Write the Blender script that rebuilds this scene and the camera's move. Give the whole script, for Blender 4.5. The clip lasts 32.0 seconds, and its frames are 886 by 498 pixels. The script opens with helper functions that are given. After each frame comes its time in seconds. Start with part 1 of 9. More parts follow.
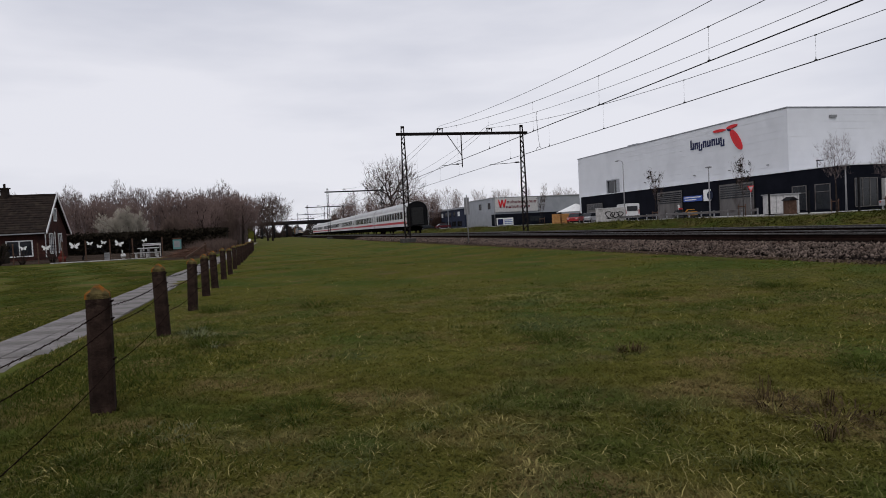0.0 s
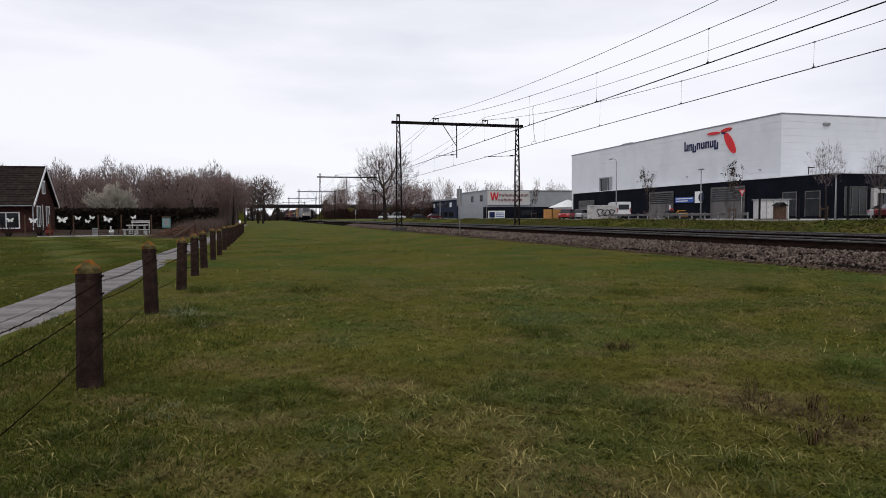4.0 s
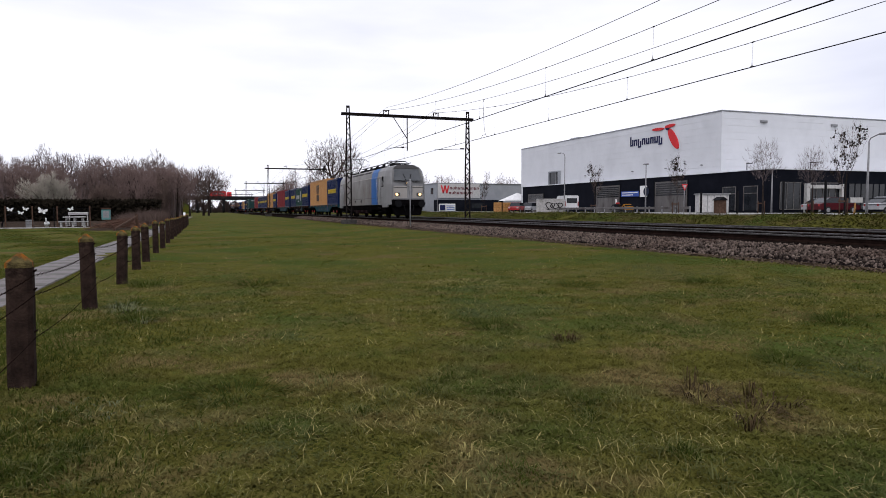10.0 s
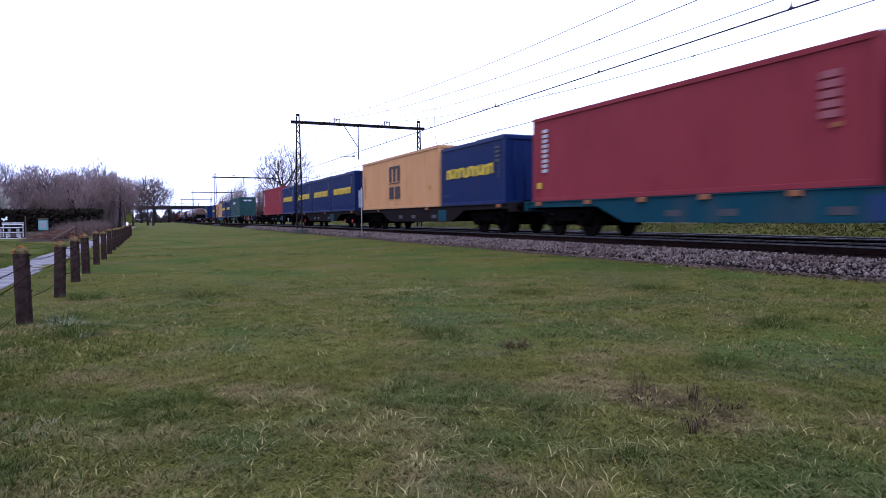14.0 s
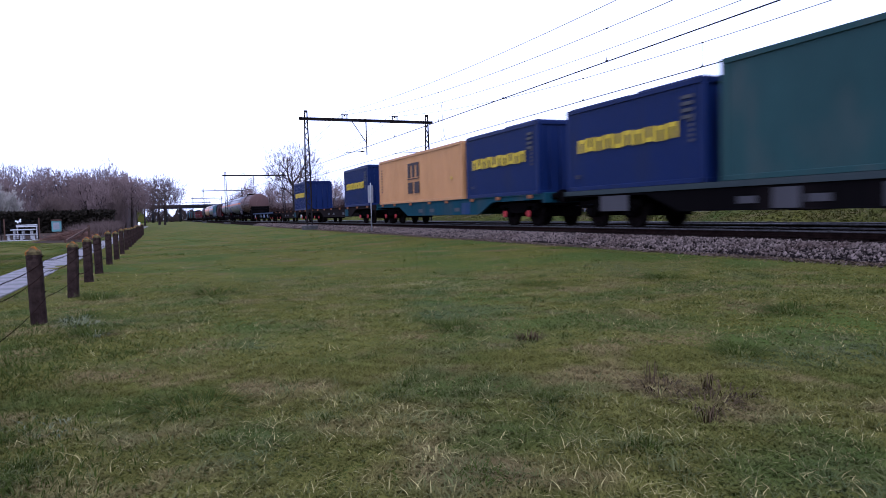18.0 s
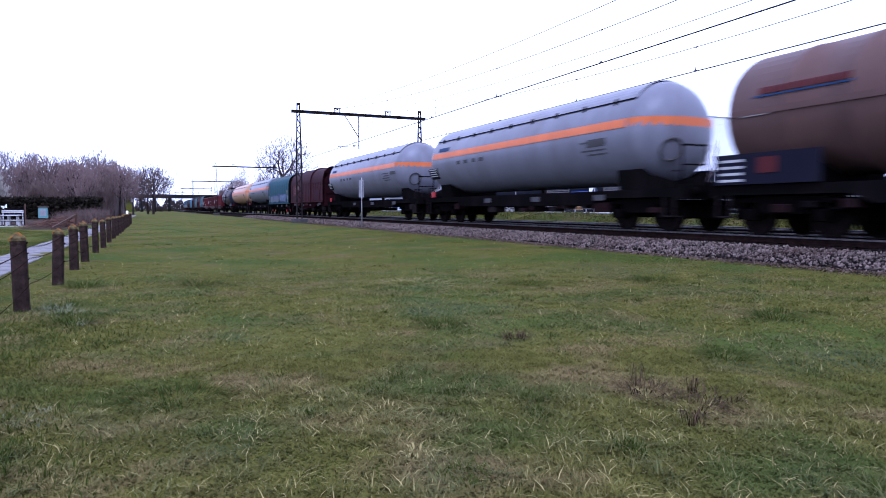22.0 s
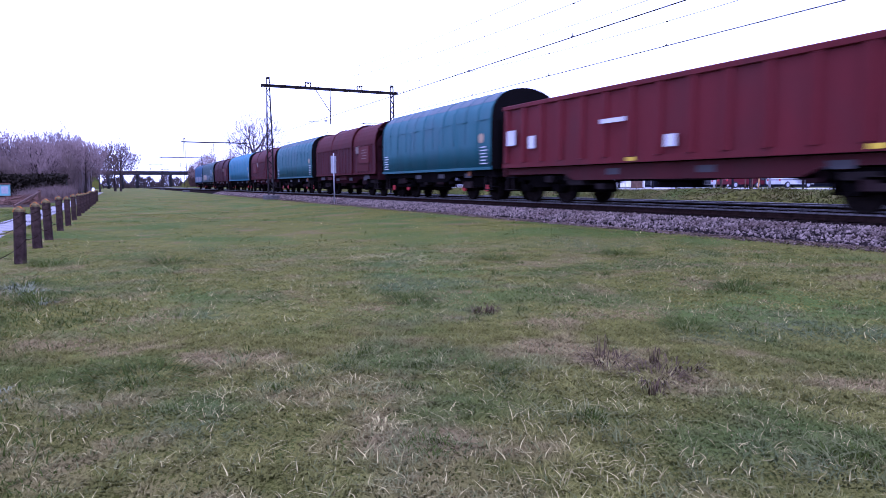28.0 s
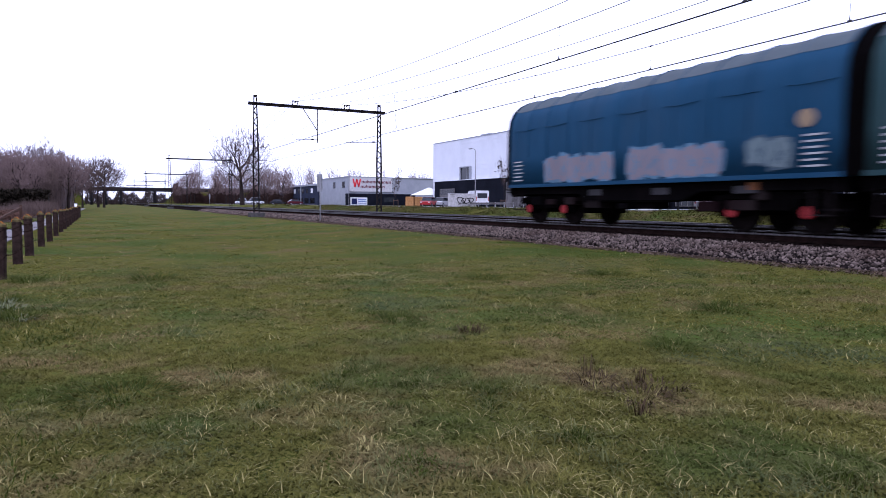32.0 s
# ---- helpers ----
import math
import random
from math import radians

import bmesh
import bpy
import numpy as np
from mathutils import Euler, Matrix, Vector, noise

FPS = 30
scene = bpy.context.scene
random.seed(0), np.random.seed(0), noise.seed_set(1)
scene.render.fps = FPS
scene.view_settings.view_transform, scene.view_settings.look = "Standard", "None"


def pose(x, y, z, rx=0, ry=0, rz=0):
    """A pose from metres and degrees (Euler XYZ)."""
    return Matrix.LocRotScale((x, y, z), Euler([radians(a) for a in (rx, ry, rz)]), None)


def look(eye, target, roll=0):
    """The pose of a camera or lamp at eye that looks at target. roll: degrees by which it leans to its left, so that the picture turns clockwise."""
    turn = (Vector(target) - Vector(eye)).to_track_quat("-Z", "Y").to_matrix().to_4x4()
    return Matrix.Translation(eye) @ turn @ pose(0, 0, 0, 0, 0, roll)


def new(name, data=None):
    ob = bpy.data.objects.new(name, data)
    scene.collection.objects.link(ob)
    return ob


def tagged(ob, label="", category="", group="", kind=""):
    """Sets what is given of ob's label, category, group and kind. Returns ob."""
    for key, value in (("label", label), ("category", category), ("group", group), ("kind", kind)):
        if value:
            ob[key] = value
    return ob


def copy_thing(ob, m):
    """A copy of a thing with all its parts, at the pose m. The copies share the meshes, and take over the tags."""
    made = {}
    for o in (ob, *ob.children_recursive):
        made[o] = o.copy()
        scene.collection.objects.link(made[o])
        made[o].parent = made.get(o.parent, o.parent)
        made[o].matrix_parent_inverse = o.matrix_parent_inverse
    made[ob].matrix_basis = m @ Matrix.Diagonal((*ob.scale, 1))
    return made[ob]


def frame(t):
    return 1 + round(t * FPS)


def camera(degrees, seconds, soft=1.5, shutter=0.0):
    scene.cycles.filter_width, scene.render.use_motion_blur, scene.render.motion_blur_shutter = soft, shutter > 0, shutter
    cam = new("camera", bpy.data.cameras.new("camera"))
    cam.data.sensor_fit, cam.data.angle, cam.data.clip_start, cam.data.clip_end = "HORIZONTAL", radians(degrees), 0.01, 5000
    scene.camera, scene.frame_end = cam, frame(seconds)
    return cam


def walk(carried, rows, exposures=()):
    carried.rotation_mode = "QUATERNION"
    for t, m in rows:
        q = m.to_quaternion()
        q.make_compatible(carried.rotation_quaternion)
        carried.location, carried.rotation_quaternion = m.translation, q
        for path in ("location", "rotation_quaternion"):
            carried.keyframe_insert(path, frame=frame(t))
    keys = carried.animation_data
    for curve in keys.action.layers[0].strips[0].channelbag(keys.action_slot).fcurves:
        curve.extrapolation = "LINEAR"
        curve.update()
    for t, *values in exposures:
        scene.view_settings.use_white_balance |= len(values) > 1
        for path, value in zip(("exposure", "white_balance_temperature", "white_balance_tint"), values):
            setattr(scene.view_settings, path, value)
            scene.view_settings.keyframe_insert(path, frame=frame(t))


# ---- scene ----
cam = camera(67.95, 32.0, soft=0.65, shutter=0.32)
PATH = [
    (0.0, pose(-0.026, -0.020, 1.257, 88.109, 2.883, -14.746)),
    (0.5, pose(-0.028, -0.026, 1.250, 88.570, 2.058, -15.886)),
    (1.0, pose(-0.017, -0.025, 1.244, 87.939, 2.499, -15.919)),
    (1.5, pose(-0.012, -0.014, 1.241, 87.158, 2.126, -16.215)),
    (2.0, pose(-0.020, -0.029, 1.235, 86.666, 1.684, -15.670)),
    (2.5, pose(-0.033, -0.053, 1.246, 86.263, 1.462, -10.077)),
    (3.0, pose(-0.028, -0.044, 1.254, 87.345, 2.184, -11.298)),
    (3.5, pose(-0.064, -0.014, 1.248, 86.580, 0.603, -12.740)),
    (4.0, pose(-0.058, -0.008, 1.251, 87.253, 0.356, -15.511)),
    (4.5, pose(-0.045, -0.011, 1.251, 88.236, 0.352, -15.695)),
    (6.5, pose(-0.044, -0.022, 1.257, 87.566, 0.091, -17.626)),
    (7.0, pose(-0.040, -0.010, 1.253, 86.305, 0.052, -18.101)),
    (7.5, pose(-0.038, -0.000, 1.255, 86.269, 0.146, -18.147)),
    (8.0, pose(-0.032, -0.003, 1.247, 86.232, 0.120, -18.706)),
    (8.5, pose(-0.040, 0.006, 1.248, 86.324, 0.300, -18.461)),
    (9.0, pose(-0.038, -0.004, 1.252, 86.584, 0.104, -18.692)),
    (9.5, pose(-0.044, 0.003, 1.255, 86.389, 0.130, -19.362)),
    (10.0, pose(-0.045, -0.000, 1.255, 86.606, 0.138, -19.798)),
    (10.5, pose(-0.049, -0.003, 1.258, 87.416, 0.107, -20.268)),
    (11.0, pose(-0.045, -0.008, 1.254, 87.160, 0.010, -21.534)),
    (11.5, pose(-0.038, 0.003, 1.255, 87.193, 0.053, -22.195)),
    (12.0, pose(-0.040, 0.003, 1.254, 87.139, 0.026, -22.798)),
    (12.5, pose(-0.037, -0.011, 1.251, 87.651, 0.285, -23.337)),
    (13.0, pose(-0.045, -0.013, 1.246, 87.738, 0.339, -23.435)),
    (13.5, pose(-0.041, -0.012, 1.255, 87.577, 0.261, -23.845)),
    (15.5, pose(-0.026, 0.045, 1.251, 87.054, 0.404, -24.011)),
    (16.0, pose(-0.032, 0.015, 1.245, 86.971, 0.490, -23.720)),
    (16.5, pose(-0.033, 0.009, 1.243, 86.826, 0.628, -23.431)),
    (17.0, pose(-0.018, 0.016, 1.244, 86.558, 0.797, -23.580)),
    (17.5, pose(-0.014, 0.013, 1.243, 86.422, 0.810, -23.491)),
    (18.0, pose(-0.018, 0.013, 1.247, 86.829, 1.479, -23.126)),
    (18.5, pose(-0.016, 0.016, 1.247, 86.896, 0.222, -23.240)),
    (19.0, pose(-0.020, 0.011, 1.255, 87.136, 0.016, -23.176)),
    (19.5, pose(-0.018, 0.003, 1.245, 87.397, 0.428, -23.295)),
    (20.0, pose(-0.013, 0.003, 1.240, 86.917, 0.575, -22.876)),
    (20.5, pose(-0.008, 0.002, 1.247, 86.970, 0.336, -23.211)),
    (21.0, pose(-0.019, 0.005, 1.243, 86.522, 0.230, -23.405)),
    (21.5, pose(-0.014, 0.027, 1.246, 86.778, 0.267, -23.253)),
    (22.0, pose(-0.009, 0.032, 1.245, 86.556, -0.053, -23.938)),
    (22.5, pose(-0.002, 0.039, 1.256, 87.057, -0.076, -23.997)),
    (23.0, pose(-0.003, 0.036, 1.258, 86.804, 0.126, -24.102)),
    (23.5, pose(0.016, 0.034, 1.256, 86.513, 0.336, -24.349)),
    (24.0, pose(0.017, 0.032, 1.264, 86.479, 0.517, -24.382)),
    (24.5, pose(0.020, 0.027, 1.262, 86.579, 0.383, -24.557)),
    (25.0, pose(0.017, 0.029, 1.255, 86.100, 0.541, -24.869)),
    (25.5, pose(0.021, 0.041, 1.252, 85.491, 0.479, -24.357)),
    (26.0, pose(0.031, 0.040, 1.258, 85.403, 0.338, -24.885)),
    (26.5, pose(0.015, 0.028, 1.257, 84.816, -0.130, -25.183)),
    (28.5, pose(0.043, -0.001, 1.237, 84.388, 0.290, -26.329)),
    (29.0, pose(0.030, -0.002, 1.241, 84.342, 0.009, -26.011)),
    (29.5, pose(0.036, -0.002, 1.247, 85.059, 0.281, -25.495)),
    (30.0, pose(0.038, -0.003, 1.240, 85.410, -0.173, -25.995)),
    (30.5, pose(0.039, -0.002, 1.240, 85.620, -0.405, -26.017)),
    (31.0, pose(0.044, 0.002, 1.235, 85.805, 0.122, -26.352)),
    (31.5, pose(0.044, 0.004, 1.241, 86.288, 0.215, -26.331)),
    (32.0, pose(0.025, 0.003, 1.236, 86.126, -0.391, -27.411)),
]
EXPOSURES = [(0.0, -0.22, 6350, 13), (1.0, -0.25, 6350, 13), (2.0, -0.05, 6400, 12), (3.0, -0.18, 6350, 13), (4.0, 0.05, 6400, 12), (7.0, 0.12, 6400, 14), (9.0, 0.22, 6300, 15), (11.0, 0.26, 6100, 16), (12.0, 0.79, 5250, 27), (13.0, 0.81, 4950, 30), (15.5, 0.86, 4900, 30), (17.0, 0.62, 4900, 29), (19.0, 0.91, 4900, 30), (20.0, 0.41, 5750, 23), (21.0, 0.56, 6000, 21), (22.0, 1.11, 4800, 32), (23.0, 1.15, 4600, 42), (24.0, 1.12, 4550, 42), (25.0, 0.98, 4600, 42), (26.0, 1.21, 4500, 48), (29.0, 1.52, 4550, 55), (30.0, 1.46, 4600, 57), (30.5, 1.46, 4550, 57), (31.0, 1.34, 4550, 50), (32.0, 0.78, 5250, 31)]
walk(cam, PATH, EXPOSURES)

# ---- world and sun: a bright overcast sky ----
world = bpy.data.worlds.new("sky")
scene.world = world
world.use_nodes = True
wn, wl = world.node_tree.nodes, world.node_tree.links
wn.clear()
sky = wn.new("ShaderNodeTexSky")
sky.sky_type, sky.sun_disc = "NISHITA", False
sky.sun_elevation, sky.sun_rotation = radians(56), radians(209)
sky_bg = wn.new("ShaderNodeBackground")
sky_bg.inputs[1].default_value = 0.08
cloud_bg = wn.new("ShaderNodeBackground")
cloud_bg.inputs[1].default_value = 0.98
coord = wn.new("ShaderNodeTexCoord")
stretch = wn.new("ShaderNodeMapping")
stretch.inputs["Scale"].default_value = (1.0, 1.0, 4.5)
cloud_noise = wn.new("ShaderNodeTexNoise")
cloud_noise.inputs["Scale"].default_value, cloud_noise.inputs["Detail"].default_value = 1.6, 5.0
cloud_ramp = wn.new("ShaderNodeValToRGB")
cloud_ramp.color_ramp.elements[0].position, cloud_ramp.color_ramp.elements[0].color = 0.34, (0.70, 0.725, 0.80, 1)
cloud_ramp.color_ramp.elements[1].position, cloud_ramp.color_ramp.elements[1].color = 0.62, (0.98, 0.985, 1.02, 1)
wmix, wout = wn.new("ShaderNodeMixShader"), wn.new("ShaderNodeOutputWorld")
wmix.inputs[0].default_value = 0.93
wl.new(coord.outputs["Generated"], stretch.inputs["Vector"])
wl.new(stretch.outputs["Vector"], cloud_noise.inputs["Vector"])
wl.new(cloud_noise.outputs["Fac"], cloud_ramp.inputs["Fac"])
wl.new(cloud_ramp.outputs["Color"], cloud_bg.inputs[0])
wl.new(sky.outputs["Color"], sky_bg.inputs[0])
wl.new(sky_bg.outputs[0], wmix.inputs[1])
wl.new(cloud_bg.outputs[0], wmix.inputs[2])
wl.new(wmix.outputs[0], wout.inputs[0])

sun = new("sun", bpy.data.lights.new("sun", "SUN"))
sun.data.energy, sun.data.angle, sun.data.color = 1.2, radians(30), (1.0, 0.97, 0.93)
sun.matrix_world = look((-20, -36, 60), (0, 0, 0))


# ---- materials ----
def material(name, low, high, scale=3.0, rough=0.7, metal=0.0, bump=0.0, fine=40.0, stain=None, stain_scale=0.6,
             stain_at=(0.55, 0.7), island=0.0, stretch_z=1.0, spec=0.2, second=None, third=None, thin=0.0):
    """Two tones of grain, an optional stain with its own shape, and fine relief, in metres of the object's space."""
    m = bpy.data.materials.new(name)
    m.use_nodes = True
    nodes, links = m.node_tree.nodes, m.node_tree.links
    bsdf = nodes["Principled BSDF"]
    bsdf.inputs["Roughness"].default_value, bsdf.inputs["Metallic"].default_value = rough, metal
    bsdf.inputs["Specular IOR Level"].default_value = spec
    tc, mp = nodes.new("ShaderNodeTexCoord"), nodes.new("ShaderNodeMapping")
    mp.inputs["Scale"].default_value = (1, 1, stretch_z)
    links.new(tc.outputs["Object"], mp.inputs["Vector"])
    big, mix = nodes.new("ShaderNodeTexNoise"), nodes.new("ShaderNodeMix")
    big.inputs["Scale"].default_value, big.inputs["Detail"].default_value, big.inputs["Roughness"].default_value = scale, 6, 0.65
    links.new(mp.outputs["Vector"], big.inputs["Vector"])
    mix.data_type = "RGBA"
    mix.inputs[6].default_value, mix.inputs[7].default_value = (*low, 1), (*high, 1)
    spread = nodes.new("ShaderNodeMapRange")
    spread.inputs[1].default_value, spread.inputs[2].default_value = 0.32, 0.68
    links.new(big.outputs["Fac"], spread.inputs[0])
    fac = spread.outputs[0]
    if island:
        geo, add = nodes.new("ShaderNodeNewGeometry"), nodes.new("ShaderNodeMix")
        add.inputs[0].default_value = island
        links.new(fac, add.inputs[2])
        links.new(geo.outputs["Random Per Island"], add.inputs[3])
        fac = add.outputs[0]
    links.new(fac, mix.inputs[0])
    colour = mix.outputs[2]
    for hue, hue_scale, hue_at in ([(stain, stain_scale, stain_at)] if stain else []) + ([second] if second else []) + ([third] if third else []):
        sn, sr, sm = nodes.new("ShaderNodeTexNoise"), nodes.new("ShaderNodeMapRange"), nodes.new("ShaderNodeMix")
        sn.inputs["Scale"].default_value, sn.inputs["Detail"].default_value = hue_scale, 8
        links.new(mp.outputs["Vector"], sn.inputs["Vector"])
        sr.inputs[1].default_value, sr.inputs[2].default_value = hue_at
        sr.inputs[4].default_value = 0.72 if island else 1.0
        links.new(sn.outputs["Fac"], sr.inputs[0])
        sm.data_type = "RGBA"
        links.new(sr.outputs[0], sm.inputs[0])
        links.new(colour, sm.inputs[6])
        sm.inputs[7].default_value = (*hue, 1)
        colour = sm.outputs[2]
    links.new(colour, bsdf.inputs["Base Color"])
    if thin:
        # thin leaves let part of the light through
        veil, blend = nodes.new("ShaderNodeBsdfTranslucent"), nodes.new("ShaderNodeMixShader")
        blend.inputs[0].default_value = thin
        links.new(colour, veil.inputs["Color"])
        links.new(bsdf.outputs[0], blend.inputs[1])
        links.new(veil.outputs[0], blend.inputs[2])
        links.new(blend.outputs[0], nodes["Material Output"].inputs["Surface"])
    if bump:
        fn, bp = nodes.new("ShaderNodeTexNoise"), nodes.new("ShaderNodeBump")
        fn.inputs["Scale"].default_value, fn.inputs["Detail"].default_value = fine, 4
        links.new(tc.outputs["Object"], fn.inputs["Vector"])
        bp.inputs["Strength"].default_value, bp.inputs["Distance"].default_value = bump, 0.02
        links.new(fn.outputs["Fac"], bp.inputs["Height"])
        links.new(bp.outputs["Normal"], bsdf.inputs["Normal"])
    return m


def paint(name, c, rough=0.5, dirt=0.5, dirt_colour=(0.05, 0.045, 0.04), metal=0.0, spec=0.09):
    d = [v * 0.78 for v in c]
    s = [v * (1 - dirt) + w * dirt for v, w in zip(c, dirt_colour)]
    return material(name, d, c, 1.2, rough, metal, 0.06, 60, s, 1.1, (0.52, 0.72), stretch_z=0.35, spec=spec)


def glow(name, c, strength):
    m = material(name, c, c)
    b = m.node_tree.nodes["Principled BSDF"]
    b.inputs["Emission Color"].default_value, b.inputs["Emission Strength"].default_value = (*c, 1), strength
    return m


M = {}
M["soil"] = material("meadow_turf", (0.050, 0.050, 0.0085), (0.090, 0.086, 0.0160), 5.0, 0.95, 0, 0.4, 26, (0.094, 0.068, 0.026), 0.75, (0.53, 0.68), spec=0.02, second=((0.044, 0.063, 0.0105), 0.36, (0.47, 0.62)))
M["blade"] = material("grass_blade", (0.06288, 0.06438, 0.01272), (0.2321, 0.2141, 0.05165), 3.0, 0.9, 0, 0, 10, (0.2665, 0.1976, 0.09282), 1.15, (0.49, 0.63), island=0.40, spec=0.03, second=((0.06887, 0.1077, 0.02396), 0.75, (0.50, 0.62)), third=((0.09282, 0.1227, 0.05689), 0.42, (0.54, 0.64)), thin=0.42)
M["blade_mid"] = material("soft_grass_blade", (0.06095, 0.0689, 0.01392), (0.1696, 0.1551, 0.03313), 3.4, 0.9, 0, 0, 10, (0.1988, 0.1458, 0.06625), 1.15, (0.49, 0.63), island=0.2, spec=0.03, second=((0.05565, 0.0848, 0.01855), 0.75, (0.50, 0.62)), third=((0.0742, 0.09938, 0.04505), 0.42, (0.54, 0.64)), thin=0.42)
M["blade_far"] = material("far_grass_blade", (0.0704, 0.077, 0.01045), (0.1188, 0.1144, 0.01815), 1.6, 0.9, 0, 0, 10, (0.121, 0.0913, 0.0341), 0.75, (0.52, 0.68), island=0.2, spec=0.03, second=((0.0506, 0.0726, 0.01155), 0.36, (0.47, 0.62)), thin=0.42)
# Darker than the blades: shade between grass clumps is put into this colour.
M["gap_shade"] = material("grass_gap_shade", (0.07183, 0.07183, 0.01599), (0.1502, 0.1404, 0.03346), 3.0, 0.95, 0, 0, 10, (0.1878, 0.1372, 0.06203), 1.15, (0.49, 0.63), island=0.4, spec=0.0, second=((0.05876, 0.08489, 0.01959), 0.75, (0.50, 0.62)), thin=0.42)
M["blade_long"] = material("long_grass_blade", (0.0495, 0.0616, 0.01375), (0.187, 0.187, 0.0682), 1.5, 0.85, island=0.6, spec=0.05, thin=0.42)
M["bed_soil"] = material("garden_soil", (0.016, 0.011, 0.008), (0.050, 0.035, 0.025), 5, 0.95, 0, 0.8, 30, (0.075, 0.055, 0.038), 0.8, (0.56, 0.72), spec=0.02)
M["litter"] = material("brown_litter", (0.044, 0.030, 0.019), (0.120, 0.086, 0.058), 2, 0.95, island=0.6, spec=0.02)
M["blade_dark"] = material("dark_grass_blade", (0.022, 0.034, 0.0050), (0.070, 0.088, 0.0150), 1.2, 0.9, island=0.4, spec=0.03, thin=0.42)
M["verge_blade"] = material("verge_blade", (0.026, 0.030, 0.007), (0.092, 0.092, 0.021), 1.4, 0.95, 0, 0, 10, (0.105, 0.078, 0.036), 0.5, (0.5, 0.66), island=0.4, spec=0.02)
M["straw"] = material("dry_straw", (0.12, 0.10, 0.034), (0.36, 0.31, 0.12), 2, 0.9, island=0.7, spec=0.03)
M["pale_weed"] = material("pale_weed_leaf", (0.045, 0.055, 0.024), (0.17, 0.18, 0.095), 3, 0.8, island=0.7, spec=0.05)
M["dead_stalk"] = material("dead_stalk", (0.018, 0.012, 0.006), (0.080, 0.055, 0.028), 2, 0.9, island=0.6, spec=0.03)
M["ballast"] = material("ballast_stone", (0.004, 0.003, 0.0025), (0.185, 0.142, 0.118), 2.2, 0.95, 0, 0.3, 40, (0.056, 0.036, 0.028), 0.8, (0.51, 0.69), island=0.95, spec=0.02)
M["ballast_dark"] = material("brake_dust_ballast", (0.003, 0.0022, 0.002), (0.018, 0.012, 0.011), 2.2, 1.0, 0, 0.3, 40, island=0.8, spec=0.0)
# Near-black so the gaps between stones look shaded; that shade is in the colour.
M["ballast_gap_shade"] = material("ballast_gap_shade", (0.0035, 0.003, 0.003), (0.016, 0.012, 0.011), 11, 1.0, 0, 0.9, 14, spec=0.0)
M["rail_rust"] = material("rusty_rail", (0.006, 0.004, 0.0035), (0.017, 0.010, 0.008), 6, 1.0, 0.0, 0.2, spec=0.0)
M["rail_head"] = material("worn_steel", (0.05, 0.045, 0.042), (0.15, 0.14, 0.135), 8, 0.5, 1.0)
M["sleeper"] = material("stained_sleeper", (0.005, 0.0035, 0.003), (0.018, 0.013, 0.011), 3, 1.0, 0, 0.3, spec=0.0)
M["mast"] = material("weathered_mast_steel", (0.006, 0.005, 0.005), (0.020, 0.016, 0.015), 4, 0.85, 0.0, 0.1, spec=0.06)
M["concrete"] = material("concrete", (0.22, 0.21, 0.20), (0.40, 0.39, 0.37), 4, 0.9, 0, 0.4, 60, (0.10, 0.095, 0.085), 1.5)
M["dark_concrete"] = material("mossy_concrete", (0.030, 0.028, 0.026), (0.085, 0.080, 0.074), 4, 0.9, 0, 0.4, 60, (0.022, 0.022, 0.015), 1.5, spec=0.08)
# Concrete darkened all over; the bridge's shade is put into its colour.
M["bridge"] = material("shaded_bridge_concrete", (0.010, 0.010, 0.011), (0.030, 0.029, 0.030), 2, 0.9, 0, 0.2, 30, spec=0.04)
M["post"] = material("weathered_post", (0.011, 0.007, 0.0056), (0.044, 0.028, 0.022), 9, 0.92, 0, 0.8, 70, (0.075, 0.050, 0.037), 6, (0.60, 0.74), spec=0.04)
M["lichen"] = material("lichen", (0.045, 0.034, 0.016), (0.13, 0.105, 0.042), 14, 0.95, 0, 0.8, 90, (0.24, 0.085, 0.012), 9, (0.50, 0.64), spec=0.03)
M["wire"] = material("copper_wire", (0.018, 0.018, 0.018), (0.035, 0.034, 0.034), 4, 0.7, 0.0)
M["slab"] = material("path_slab", (0.105, 0.096, 0.093), (0.215, 0.200, 0.194), 5, 0.9, 0, 0.4, 50, (0.085, 0.08, 0.07), 1.3, (0.5, 0.72), spec=0.15)
M["asphalt"] = material("concrete_road", (0.24, 0.235, 0.23), (0.36, 0.355, 0.35), 3, 0.9, 0, 0.3, 70, spec=0.15)
M["clad"] = material("white_cladding", (0.5673, 0.5785, 0.6026), (0.6231, 0.6343, 0.6584), 0.3, 0.5, 0, 0.03, 5, (0.5394, 0.5506, 0.5747), 0.2, spec=0.15)
M["clad_grey"] = material("grey_cladding", (0.22, 0.232, 0.25), (0.28, 0.292, 0.31), 0.4, 0.5, 0, 0.03, 5)
M["dark_clad"] = material("anthracite_cladding", (0.004, 0.005, 0.008), (0.009, 0.010, 0.015), 0.5, 0.8, spec=0.03)
M["navy_clad"] = material("navy_cladding", (0.012, 0.016, 0.032), (0.022, 0.028, 0.050), 0.5, 0.7, spec=0.1)
M["glass"] = material("dark_glass", (0.006, 0.008, 0.010), (0.018, 0.020, 0.024), 0.8, 0.12, spec=0.35)
M["white"] = paint("white_paint", (0.75, 0.75, 0.74), 0.5, 0.25)
M["black"] = paint("black_paint", (0.009, 0.009, 0.010), 0.7, 0.3, (0.016, 0.014, 0.012), spec=0.04)
